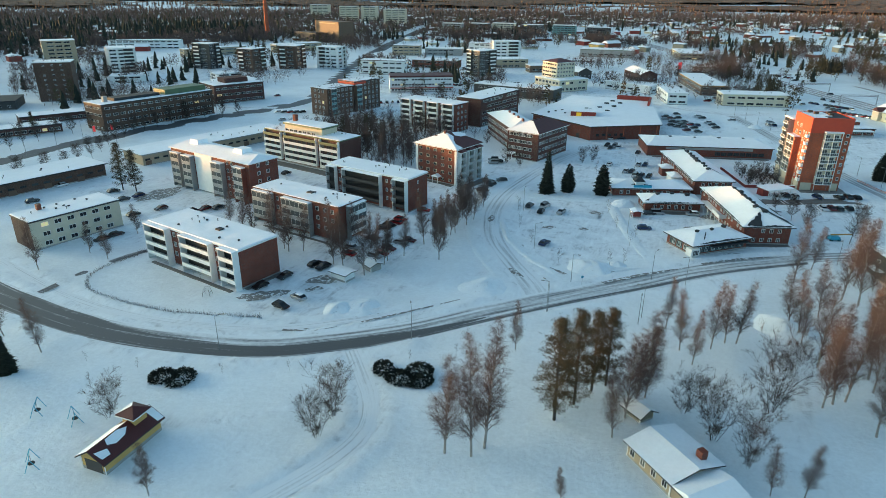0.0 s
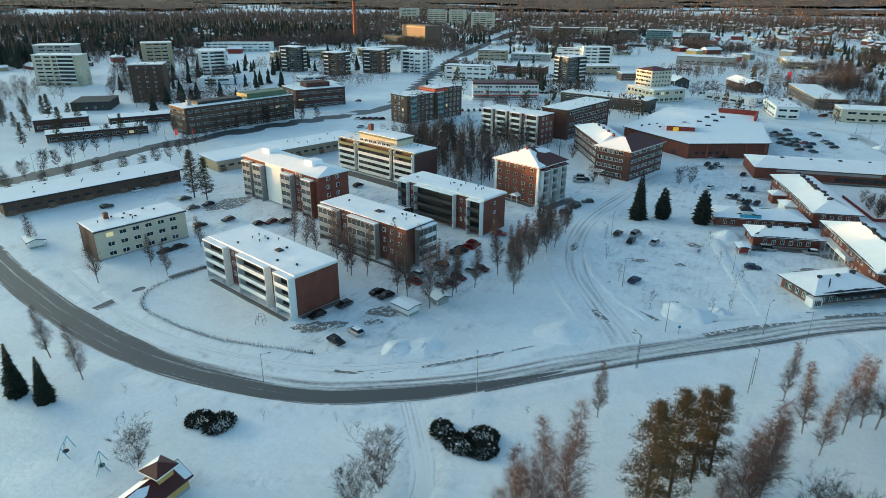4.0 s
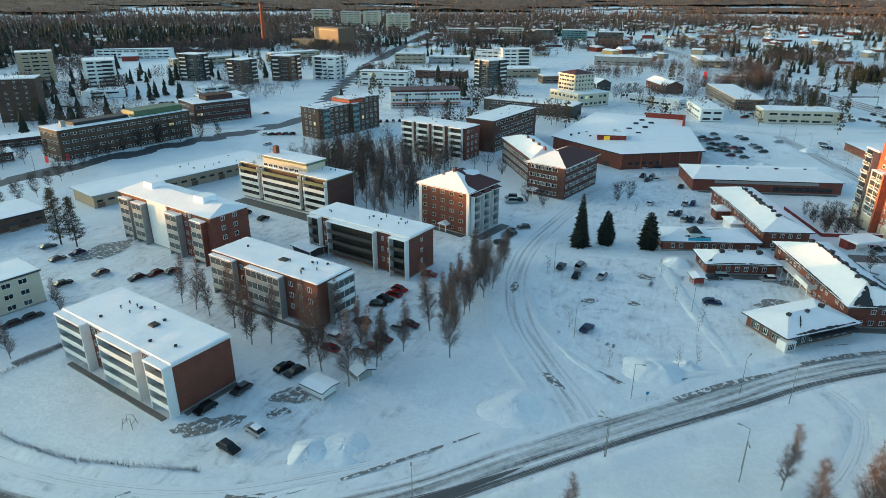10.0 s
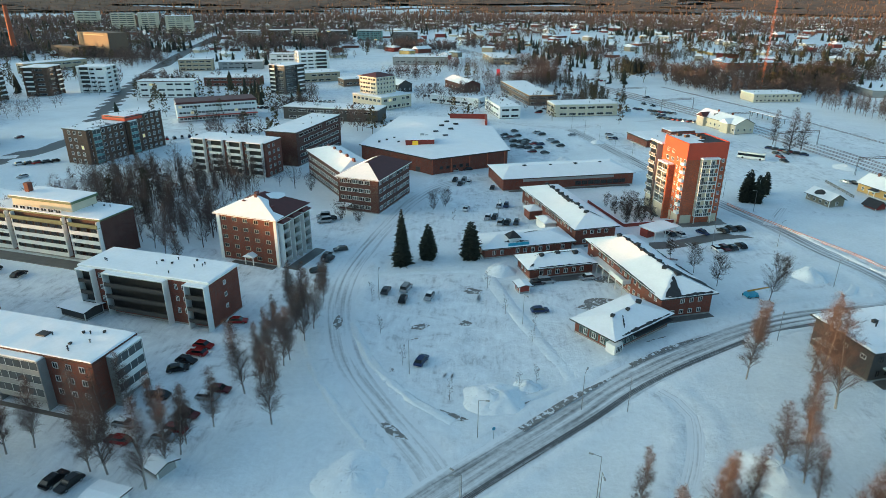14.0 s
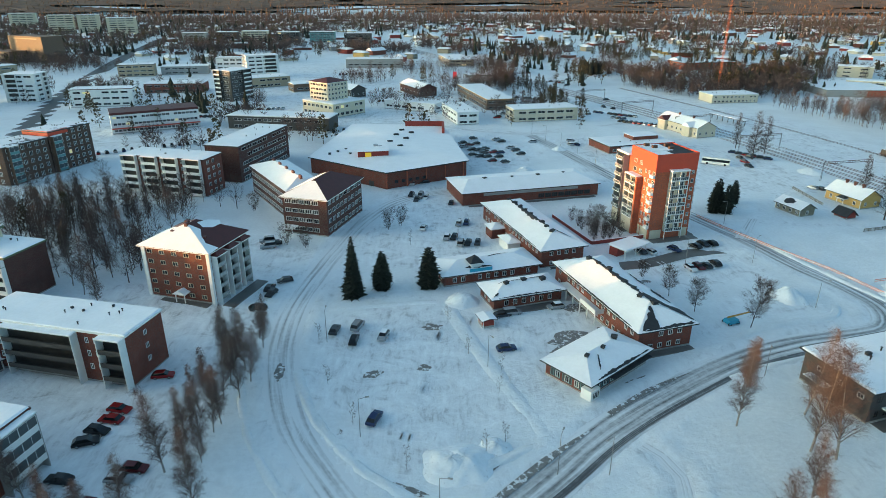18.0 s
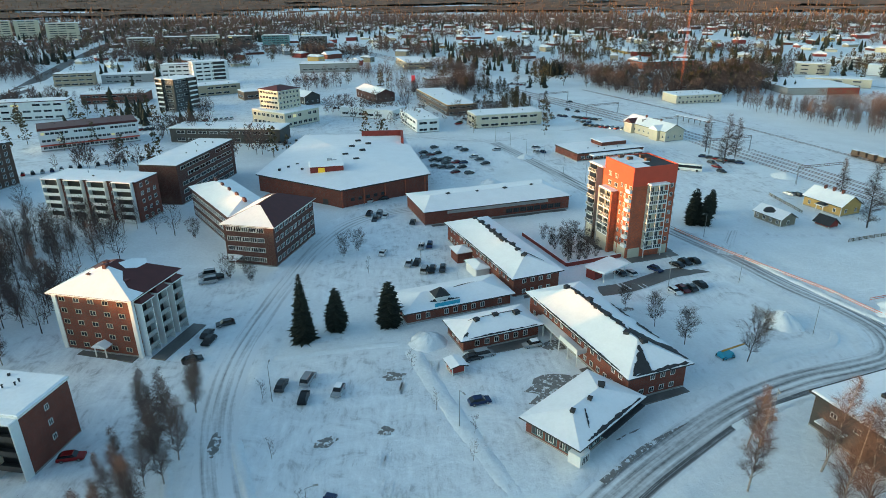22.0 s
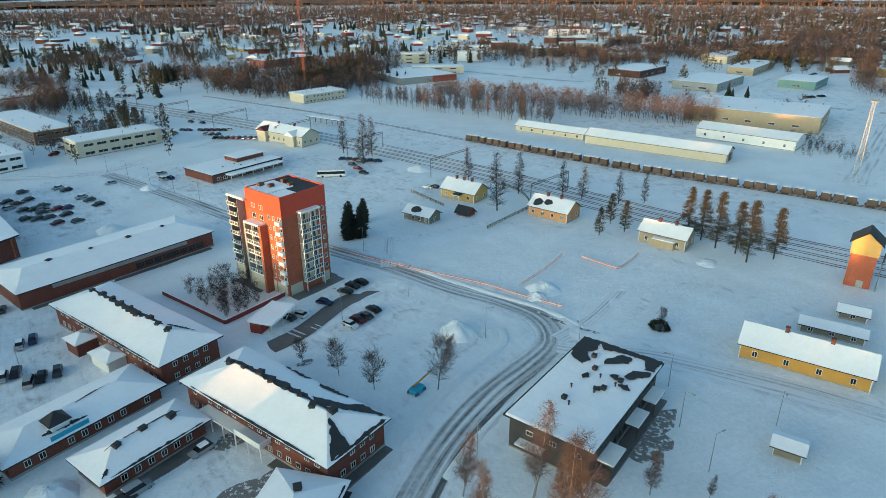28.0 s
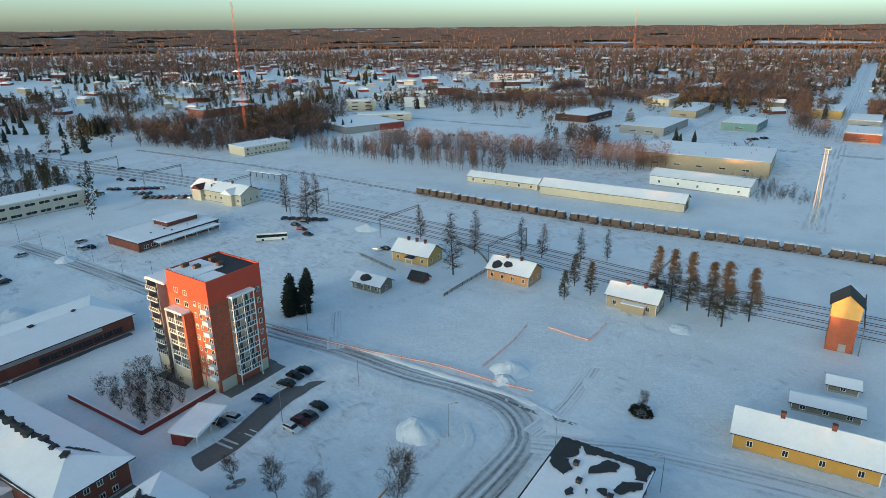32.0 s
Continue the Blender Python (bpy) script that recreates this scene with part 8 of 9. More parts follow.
# ---- dark evergreen shrubs in the park and the hedge
def evergreen(x, y, r, h, seed):
    random.seed(seed)
    s = Shape()
    for i in range(1100):
        d = Vector((random.gauss(0, 1), random.gauss(0, 1), abs(random.gauss(0, 1)))).normalized()
        k = random.uniform(0.75, 1.05)
        p = Vector((d.x * r * k, d.y * r * k * 0.8, d.z * h * k))
        twig(s, p, (d + Vector((random.gauss(0, 0.8), random.gauss(0, 0.8), random.gauss(0, 0.5)))).normalized(), random.uniform(0.3, 0.6), 0.14)
    ob = thing("evergreen_shrub", x, y, seed * 40, "low dark evergreen shrub with snow on it", "shrub", "evergreen shrubs")
    part("foliage", s.mesh("foliage", NEEDLE), ob)
    for i in range(4):
        a, q = random.uniform(0, 6.28), random.uniform(0.3, 0.9)
        c = Shape()
        c.face([(r * q * math.cos(a) + bx * 0.3, r * q * 0.8 * math.sin(a) + by * 0.3, h * math.sqrt(1 - q * q) * 0.96 + 0.1) for bx, by in blob(1, 1, i + seed, 8)])
        part("snow_tuft", c.mesh("snow_tuft", ROOF_SNOW), ob)


for k, (x, y, r, h) in enumerate(((-66.2, 0.0, 2.6, 1.9), (-62.5, 0.8, 3.0, 2.1), (-27.5, 17.8, 2.6, 1.7), (-23.2, 16.0, 3.0, 1.6), (-20.5, 19.5, 2.8, 2.0), (-19.0, 16.5, 2.6, 1.6), (131, 117, 2.4, 2.0))):
    evergreen(x, y, r, h, k + 1)


def hedge(pts, seed):
    random.seed(seed)
    s = Shape()
    for p in smooth(pts, 0.25):
        for k in range(5):
            twig(s, Vector((p.x + random.gauss(0, 0.25), p.y + random.gauss(0, 0.25), 0.1)), Vector((random.gauss(0, 0.35), random.gauss(0, 0.35), 1)).normalized(), random.uniform(0.6, 1.3), 0.03)
    ob = new("hedge", s.mesh("hedge", TWIG))
    tagged(ob, "low clipped bare hedge along the snowy lawn", "hedge")


hedge([(-117, 45), (-118.5, 33), (-114, 25.5), (-105, 22.3), (-87, 21.5), (-76, 23.5), (-63, 27)], 5)
hedge([(-118, 47), (-104, 58), (-92, 66)], 6)
for k, (x, y) in enumerate(PARK_STAKES):
    plant([(x, y, 2.2)], "sapling", 0.5)


# ---- lamp posts, park furniture, fences
def lamp_post(x, y, rot, h=8.0):
    ob = thing("street_lamp", x, y, rot, "slim grey street lamp post", "street lamp", "street lamps")
    part("post", Shape().tube((0, 0, -0.2), (0, 0, h), 0.09, 0.05, 6).tube((0, 0, h), (1.4, 0, h + 0.25), 0.05, 0.04, 5).mesh("post", POLE), ob)
    part("head", Shape().box(1.2, -0.14, h + 0.18, 1.95, 0.14, h + 0.34, 0, 0.04).mesh("head", GREY), ob)


for k, (x, y) in enumerate(POLES + POLES_B + POLES_C):
    lamp_post(x, y, 40 + k * 77 % 360)
for k in range(16):
    lamp_post(-256 + 8 * math.sin(k * 0.4), 30 + k * 17, 10, 9)
for k in range(10):
    lamp_post(98 - k * 5, 200 + k * 16, 200, 8)


def swing(x, y, rot):
    ob = thing("swing", x, y, rot, "metal playground swing standing in snow", "swing", "playground swings")
    for yy in (0, 3):
        part("leg", Shape().tube((-1, yy, 0), (0, yy, 2.4), 0.06, 0.06, 5).tube((1, yy, 0), (0, yy, 2.4), 0.06, 0.06, 5).mesh("leg", SIGN_BLUE), ob)
    part("beam", Shape().tube((0, 0, 2.4), (0, 3, 2.4), 0.06, 0.06, 5).mesh("beam", SIGN_BLUE), ob)
    part("seat", Shape().tube((0, 1.5, 0.6), (0, 1.5, 0.75), 0.5, 0.5, 10).tube((0, 1.2, 0.7), (0, 1.4, 2.4), 0.02, 0.02, 4).tube((0, 1.8, 0.7), (0, 1.6, 2.4), 0.02, 0.02, 4).mesh("seat", RUBBER), ob)


swing(-69.5, -16.5, 60)
swing(-78, -17.5, 40)
swing(-66.5, -27.5, 50)
cf = thing("climbing_frame", -81.8, 31.8, 20, "grey cube climbing frame in the snow", "play frame")
sh = Shape()
for a in (-1, 1):
    for b in (-1, 1):
        sh.tube((a, b, 0), (a * 0.6, b * 0.6, 2.2), 0.07, 0.06, 5)
        sh.tube((a * 0.6, b * 0.6, 2.2), (-a * 0.6, b * 0.6, 2.2), 0.05, 0.05, 5)
        sh.tube((a * 0.8, b * 0.8, 1.1), (a * 0.8, -b * 0.8, 1.1), 0.05, 0.05, 5)
part("frame", sh.mesh("frame", POLE), cf)
for x, y in ((-89.5, 38.5), (-94, 41)):
    cr = thing("carpet_rack", x, y, 76, "thin metal carpet-beating rack", "rack", "carpet racks")
    part("rack", Shape().tube((0, 0, 0), (0, 0, 1.6), 0.04, 0.04, 5).tube((3, 0, 0), (3, 0, 1.6), 0.04, 0.04, 5).tube((0, 0, 1.6), (3, 0, 1.6), 0.04, 0.04, 5).mesh("rack", POLE), cr)


def net_fence(pts):
    ob = thing("safety_fence", 0, 0, 0, "orange and white safety net fence along the snow", "fence", "safety fences")
    line = smooth(pts, 2.5)
    for i, p in enumerate(line):
        part("post", Shape().tube((p.x, p.y, 0), (p.x, p.y, 1.15), 0.03, 0.03, 4).mesh("post", BARK), ob)
        if i:
            a, b = line[i - 1], p
            s = Shape()
            for k, (z, mi) in enumerate(((0.3, 0), (0.55, 1), (0.8, 0))):
                s.face([(a.x, a.y, z), (b.x, b.y, z), (b.x, b.y, z + 0.17), (a.x, a.y, z + 0.17)], mi)
            part("net", s.mesh("net", NET, WHITE), ob)


net_fence(FENCE_NET)
net_fence(FENCE_NET_B)
net_fence(FENCE_NET_C)
def board_fence(pts, step=2.4):
    ob = thing("board_fence", 0, 0, 0, "low weathered board fence half buried in snow", "fence", "board fences")
    line = smooth(pts, step)
    for a, b in zip(line[:-1], line[1:]):
        d = (b - a).normalized() * 0.04
        part("post", Shape().box(a.x - 0.07, a.y - 0.07, 0, a.x + 0.07, a.y + 0.07, 1.35).mesh("post", BARK), ob)
        for z in (0.35, 0.75, 1.1):
            s = Shape()
            for q in (0, 1):
                w = Vector((-d.y, d.x)) * (1 if q else -1)
                s.face([(a.x + w.x, a.y + w.y, z), (b.x + w.x, b.y + w.y, z), (b.x + w.x, b.y + w.y, z + 0.2), (a.x + w.x, a.y + w.y, z + 0.2)])
            part("board", s.mesh("board", OLIVE), ob)


board_fence([(142.8, 240.1), (142.8, 230), (142.6, 218.5)])
board_fence([(140.7, 191.6), (154, 195), (168.2, 198.4)])
board_fence([(168.2, 198.4), (176, 212), (178, 226)])
sg = thing("road_sign", 3.2, 71.7, 30, "small blue traffic sign on a post", "road sign")
part("post", Shape().tube((0, 0, 0), (0, 0, 2.4), 0.03, 0.03, 5).mesh("post", POLE), sg)
part("plate", Shape().tube((0, -0.03, 2.2), (0, 0.03, 2.2), 0.35, 0.35, 14).mesh("plate", SIGN_BLUE), sg)

# ---- railway
def offset_line(pts, d, step=6.0):
    line = smooth(pts, step)
    out = []
    for i, p in enumerate(line):
        t = (line[min(i + 1, len(line) - 1)] - line[max(i - 1, 0)]).normalized()
        out.append(Vector((p.x - t.y * d, p.y + t.x * d)))
    return out


TRAIN = [(150, 520), (190, 400), (216.5, 289), (235, 212), (250.5, 167), (266.6, 119), (300, 20), (345, -100)]
for d, base in ((0, RAIL), (-5, RAIL), (-10, RAIL), (-15, RAIL), (0, TRAIN)):
    tr = thing("railway_track", 0, 0, 0, "railway track half buried in snow", "railway track", "tracks", "structure")
    for k in (-0.76, 0.76):
        line = offset_line(base, d + k)
        s = Shape()
        for a, b in zip(line[:-1], line[1:]):
            t = (b - a).normalized() * 0.06
            s.face([(a.x - t.y, a.y + t.x, 0.34), (a.x + t.y, a.y - t.x, 0.34), (b.x + t.y, b.y - t.x, 0.34), (b.x - t.y, b.y + t.x, 0.34)])
            s.face([(a.x - t.y, a.y + t.x, 0.2), (a.x - t.y, a.y + t.x, 0.34), (b.x - t.y, b.y + t.x, 0.34), (b.x - t.y, b.y + t.x, 0.2)])
            s.face([(a.x + t.y, a.y - t.x, 0.2), (b.x + t.y, b.y - t.x, 0.2), (b.x + t.y, b.y - t.x, 0.34), (a.x + t.y, a.y - t.x, 0.34)])
        part("rail", s.mesh("rail", RUST), tr)
    line = offset_line(base, d)
    s = Shape()
    for a, b in zip(line[:-1], line[1:]):
        t = (b - a).normalized() * 0.62
        s.face([(a.x + t.y, a.y - t.x, 0.2), (b.x + t.y, b.y - t.x, 0.2), (b.x - t.y, b.y + t.x, 0.2), (a.x - t.y, a.y + t.x, 0.2)])
    part("bed", s.mesh("bed", mat("track_bed_" + str(len(bpy.data.objects)), (0.8, 0.82, 0.85), 0.8, vary=0.1, scale=0.3, second=(0.5, 0.5, 0.5), spread=0.66)), tr)


def wagon_template():
    ob = thing("freight_wagon", 0, 0, 0, "brown freight wagon loaded with timber under snow", "wagon", "freight train")
    part("chassis", Shape().box(-6.3, -1.3, 0.9, 6.3, 1.3, 1.25).box(-6.6, -0.3, 0.8, 6.6, 0.3, 1.1).mesh("chassis", RUST), ob)
    for x in (-4.5, 4.5):
        part("bogie", Shape().box(x - 1.3, -0.95, 0.35, x + 1.3, 0.95, 0.85).tube((x - 0.9, -0.9, 0.5), (x - 0.9, 0.9, 0.5), 0.45, 0.45, 10).tube((x + 0.9, -0.9, 0.5), (x + 0.9, 0.9, 0.5), 0.45, 0.45, 10).mesh("bogie", BARK), ob)
    for k in range(3):
        x = -5.9 + k * 4.1
        part("load", Shape().box(x, -1.3, 1.26, x + 3.6, 1.3, 3.2 + 0.15 * (k % 2), 0, 0.15).mesh("load", TIMBER), ob)
        part("snow_cap", blanket(x + 0.1, -1.15, x + 3.5, 1.15, 3.2 + 0.15 * (k % 2), 0.22, k).mesh("snow_cap", ROOF_SNOW), ob)
        part("stake", Shape().box(x + 0.2, -1.42, 1.25, x + 0.35, -1.31, 3.4).box(x + 3.2, -1.42, 1.25, x + 3.35, -1.31, 3.4).box(x + 0.2, 1.31, 1.25, x + 0.35, 1.42, 3.4).box(x + 3.2, 1.31, 1.25, x + 3.35, 1.42, 3.4).mesh("stake", RUST), ob)
    return ob


wg = wagon_template()
line = [Vector(p) for p in smooth(TRAIN, 1.0)]
run, nxt = 0.0, 240.0
for a, b in zip(line[:-1], line[1:]):
    run += (b - a).length
    if run >= nxt and run < 640:
        nxt += 13.6
        d = b - a
        copy_thing(wg, pose(b.x, b.y, 0.2, 0, 0, math.degrees(math.atan2(d.y, d.x))))
for o in (*wg.children_recursive, wg):
    bpy.data.objects.remove(o)


def gantry(x, y, rot, span):
    ob = thing("catenary_portal", x, y, rot, "grey lattice catenary portal over the tracks", "catenary portal", "catenary portals")
    for k in (0, span):
        part("mast", Shape().tube((k - 0.3, 0, 0), (k - 0.12, 0, 8), 0.13, 0.12, 4).tube((k + 0.3, 0, 0), (k + 0.12, 0, 8), 0.13, 0.12, 4).tube((k - 0.3, 0, 1), (k + 0.25, 0, 3), 0.04, 0.04, 4).tube((k + 0.25, 0, 3), (k - 0.2, 0, 5.5), 0.04, 0.04, 4).tube((k - 0.2, 0, 5.5), (k + 0.12, 0, 8), 0.04, 0.04, 4).mesh("mast", POLE), ob)
    s = Shape()
    n = int(span / 1.2)
    s.tube((0, 0, 8), (span, 0, 8), 0.11, 0.11, 4).tube((0, 0, 7.2), (span, 0, 7.2), 0.11, 0.11, 4)
    for i in range(n):
        s.tube((span * i / n, 0, 7.2 if i % 2 else 8), (span * (i + 1) / n, 0, 8 if i % 2 else 7.2), 0.06, 0.06, 4)
    part("beam", s.mesh("beam", RUST), ob)


rl = smooth(RAIL, 2.0)
acc = 0.0
for i in range(1, len(rl) - 1):
    acc += (rl[i] - rl[i - 1]).length
    if acc > 52:
        acc = 0.0
        d = (rl[i + 1] - rl[i - 1]).normalized()
        a = math.degrees(math.atan2(d.y, d.x)) + 90
        p = rl[i] + Vector((-d.y, d.x)) * -3.0
        if rl[i].y < 620:
            gantry(p.x, p.y, a - 180, 24)


def lattice(name, x, y, h, w0, w1, m, label, head=False, thick=0.08):
    ob = thing(name, x, y, 20, label, "mast")
    s = Shape()
    n = int(h / max(2.2, w0 * 1.6))
    for i in range(n):
        t0, t1 = i / n, (i + 1) / n
        a, b = (w0 + (w1 - w0) * t0) / 2, (w0 + (w1 - w0) * t1) / 2
        c0 = [(-a, -a), (a, -a), (a, a), (-a, a)]
        c1 = [(-b, -b), (b, -b), (b, b), (-b, b)]
        for k in range(4):
            j = (k + 1) % 4
            s.tube((*c0[k], h * t0), (*c1[k], h * t1), thick, thick, 4, 0, False)
            s.tube((*c0[k], h * t0), (*c1[j], h * t1), thick * 0.65, thick * 0.65, 3, 0, False)
            s.tube((*c1[k], h * t1), (*c1[j], h * t1), 0.045, 0.045, 3, 0, False)
    part("lattice", s.mesh("lattice", m), ob)
    if head:
        part("platform", Shape().box(-2.4, -1.2, h, 2.4, 1.2, h + 0.25).box(-2.4, -1.2, h + 1.0, 2.4, -1.1, h + 1.1).box(-2.4, 1.1, h + 1.0, 2.4, 1.2, h + 1.1).mesh("platform", m), ob)
        for k in range(4):
            part("floodlight", Shape().box(-2.2 + k * 1.2, -1.45, h + 0.3, -1.5 + k * 1.2, -1.25, h + 0.9).mesh("floodlight", GREY), ob)
    return ob


lattice("radio_mast", 225.8, 510.7, 96, 1.2, 0.8, ORANGE, "tall thin orange and white radio mast", False, 0.07)
lattice("light_mast", 300.1, 142.7, 32, 2.2, 1.0, CREAM, "pale lattice floodlight mast in the rail yard", True, 0.09)
lattice("radio_mast", 1750, 1150, 120, 3.0, 2.0, ORANGE, "far radio mast above the woods")
for k, (x, y, a) in enumerate(((-202, 122, 20), (-197, 128, 20))):
    fl = thing("flag", x - 45, y + 28, a, "red flag hanging on a tall pole", "flag", "flags")
    part("pole", Shape().tube((0, 0, 0), (0, 0, 7), 0.05, 0.04, 5).mesh("pole", POLE), fl)
    # cloth takes the sign's red with its glow, so it shines without being a lamp
    part("cloth", Shape().box(0.05, -0.01, 4.0, 1.3, 0.01, 6.8).mesh("cloth", SIGN_RED), fl)
gs = thing("fuel_station", 28, 560, 10, "fuel station canopy with bright price sign", "fuel station")
part("canopy", Shape().box(0, 0, 4.6, 26, 14, 5.6).mesh("canopy", GREEN), gs)
part("roof_snow", blanket(0, 0, 26, 14, 5.6, 0.3, 2).mesh("roof_snow", ROOF_SNOW), gs)
for x in (3, 13, 23):
    part("column", Shape().box(x, 6.5, 0, x + 0.5, 7.0, 4.6).mesh("column", WHITE), gs)
part("price_sign", Shape().box(-13, 0, 3, -10, 0.4, 9).mesh("price_sign", SIGN_RED), gs)

# ---- small houses of the outskirts
BUSY = [(o.matrix_world.translation.x, o.matrix_world.translation.y) for o in bpy.data.objects if o.parent is None and o.type == "EMPTY" and o.get("category", "") not in ("car", "birch", "tree", "shrub", "pine", "sapling", "street lamp")]
ROUTES = [np.array([tuple(p) for p in smooth(pts, 12.0)]) for pts in (MAIN, AVENUE, CROSS, ROAD_FAR, ROAD_INDUSTRY, RAIL, TRAIN)]
rr = random.Random(21)


def free(x, y, gap):
    if any((x - p) ** 2 + (y - q) ** 2 < gap * gap for p, q in BUSY):
        return False
    return all(np.min((line[:, 0] - x) ** 2 + (line[:, 1] - y) ** 2) > 400 for line in ROUTES)


def zone(x, y):
    """Where houses of the outskirts stand: past the centre to the north, and beyond the railway."""
    if y > 720 and -950 < x < 420 and math.hypot(x, y) < 1750:
        return True
    if x > 330 + 0.1 * y and y > 640 and math.hypot(x, y) < 1900:
        return True
    if x > 640 and y > 60 and math.hypot(x, y) < 1650:
        return True
    return x < -560 and -100 < y < 900 and math.hypot(x, y) < 1300


WALLM = [CREAM, WHITE, BRICK, YELLOW, FALU, BEIGE, BRICK_BROWN, OLIVE, GREY]
near_houses, far = 0, []
while near_houses < 190 or len(far) < 800:
    x, y = rr.uniform(-1250, 1650), rr.uniform(-60, 1750)
    if not zone(x, y) or not free(x, y, 30):
        continue
    BUSY.append((x, y))
    d = math.hypot(x, y)
    u, v, h, rise = rr.uniform(8, 12), rr.uniform(10, 20), rr.choice((2.8, 3.0, 5.2)), rr.uniform(1.4, 3.2)
    if d < 1250 and near_houses < 190:
        near_houses += 1
        ob = thing("house", x, y, rr.choice((15, 105, 60, -20)) + rr.uniform(-8, 8), "detached house of the outskirts under a snowy roof", "house", "houses of the outskirts")
        m = rr.choice(WALLM)
        part("wall", Shape().box(0, 0, -0.3, u, v, h).mesh("wall", m), ob)
        part("roof", hip(0, 0, u, v, h, rise, 0.6, 0.0 if rr.random() < 0.6 else None).mesh("roof", ROOF_SNOW, BITUMEN), ob)
        if rr.random() < 0.4:
            part("chimney", Shape().box(u / 2 - 0.4, v * 0.4, h + rise - 0.4, u / 2 + 0.4, v * 0.4 + 0.8, h + rise + 1.2).mesh("chimney", BRICK), ob)
        part("window", window_mesh(u * 0.6, 1.2, None, None, 3), ob, pose(u * 0.5, 0, 1.0))
    elif len(far) < 900:
        far.append((x, y, rr.uniform(0, 180), u * 1.2, v * 1.2, h, rise, rr.randrange(3)))
    else:
        near_houses += 1
s = Shape()
for x, y, a, u, v, h, rise, k in far:
    m = pose(x, y, 0, 0, 0, a)
    b = Shape().box(0, 0, -0.3, u, v, h, 1 + k)
    t = hip(0, 0, u, v, h, rise, 0.6, 0.0)
    for q, off in ((b, 0), (t, 1)):
        n = len(s.v)
        s.v += [tuple(m @ Vector(p)) for p in q.v]
        s.f += [tuple(n + i for i in f) for f in q.f]
        s.m += q.m if q is b else [0] * len(q.f)
tagged(new("far_houses", s.mesh("far_houses", ROOF_SNOW, CREAM, BRICK, FALU)), "scattered far houses under snowy roofs", "houses", "", "stuff")


# ---- woods: single-mesh stands of trees, thinner in the town and closed beyond it
def woods(name, spots, kind, label, m, seed, detail=1):
    """kind: conifer (tiered spruces), pine (ragged clumped crowns), bare (thin upswept twigs)."""
    rng = np.random.RandomState(seed)
    tris = []
    for x, y, z, h in spots:
        if kind == "conifer":
            sides, tiers = 7, (6 if detail else 3)
            for t in range(tiers):
                f = t / tiers
                z0, r = z + h * (0.06 + 0.86 * f), h * 0.2 * (1 - f) ** 0.8 + 0.25
                top_z = min(z + h, z0 + h * (0.34 if detail else 0.5))
                a = rng.uniform(0, 6.28) + np.arange(sides) * 6.283 / sides
                q = r * rng.uniform(0.6, 1.25, sides)
                ring = np.stack([x + q * np.cos(a), y + q * np.sin(a), z0 + rng.uniform(-0.05, 0.03, sides) * h], 1)
                tip = np.tile((x, y, top_z), (sides, 1))
                tris.append(np.stack([ring, np.roll(ring, -1, 0), tip], 1))
            continue
        if kind == "pine":
            n, wide, lo, hi, size, thin = (24, 80, 400)[detail], 0.2, 0.2, 0.98, (0.16, 0.09, 0.042)[detail], 0.5
        else:
            n, wide, lo, hi, size, thin = (20, 75, 240)[detail], 0.21, 0.2, 0.92, (0.22, 0.16, 0.13)[detail], (0.26, 0.1, 0.032)[detail]
        t = rng.uniform(0, 1, n)
        a = rng.uniform(0, 6.283, n)
        rad = wide * h * np.sqrt(rng.uniform(0.02, 1, n)) * (np.clip(1.25 - t, 0.15, 1) if kind == "pine" else np.clip(np.sin(3.14 * (0.12 + 0.8 * t)), 0.2, 1))
        if kind == "pine":
            lump = (a * 1.9 + t * 9 + x).astype(int)
            rad = rad * (0.75 + 0.4 * np.sin(lump * 2.4))
        p = np.stack([x + rad * np.cos(a), y + rad * np.sin(a), z + h * (lo + (hi - lo) * t)], 1)
        d = np.stack([np.cos(a), np.sin(a), rng.uniform(0.3, 1.9, n) if kind == "bare" else rng.uniform(-0.5, 0.7, n)], 1) + rng.normal(0, 0.35, (n, 3))
        d /= np.linalg.norm(d, axis=1)[:, None]
        L = size * h * rng.uniform(0.6, 1.3, n)[:, None]
        w = np.cross(d, rng.normal(0, 1, (n, 3)))
        w = w / (np.linalg.norm(w, axis=1)[:, None] + 1e-6) * L * thin
        tris.append(np.stack([p - w, p + w, p + d * L], 1))
        b = 0.012 * h
        tris.append(np.array([[(x - b, y, z), (x + b, y, z), (x, y, z + h * 0.85)], [(x, y - b, z), (x, y + b, z), (x, y, z + h * 0.85)]]))
    V = np.concatenate(tris).reshape(-1, 3).astype(np.float32)
    k = len(V) // 3
    me = bpy.data.meshes.new(name)
    me.vertices.add(3 * k)
    me.vertices.foreach_set("co", V.reshape(-1))
    me.loops.add(3 * k)
    me.loops.foreach_set("vertex_index", np.arange(3 * k, dtype=np.int32))
    me.polygons.add(k)
    me.polygons.foreach_set("loop_start", np.arange(0, 3 * k, 3, dtype=np.int32))
    me.update(calc_edges=True)
    me.materials.append(m)
    tagged(new(name, me), label, "trees", "", "stuff")


def height_at(x, y):
    return 58 * max(0, min(1, (math.hypot(x, y) - 2000) / 2850)) ** 1.6 * max(0, min(1, (math.degrees(math.atan2(x, y)) + 72) / 10))


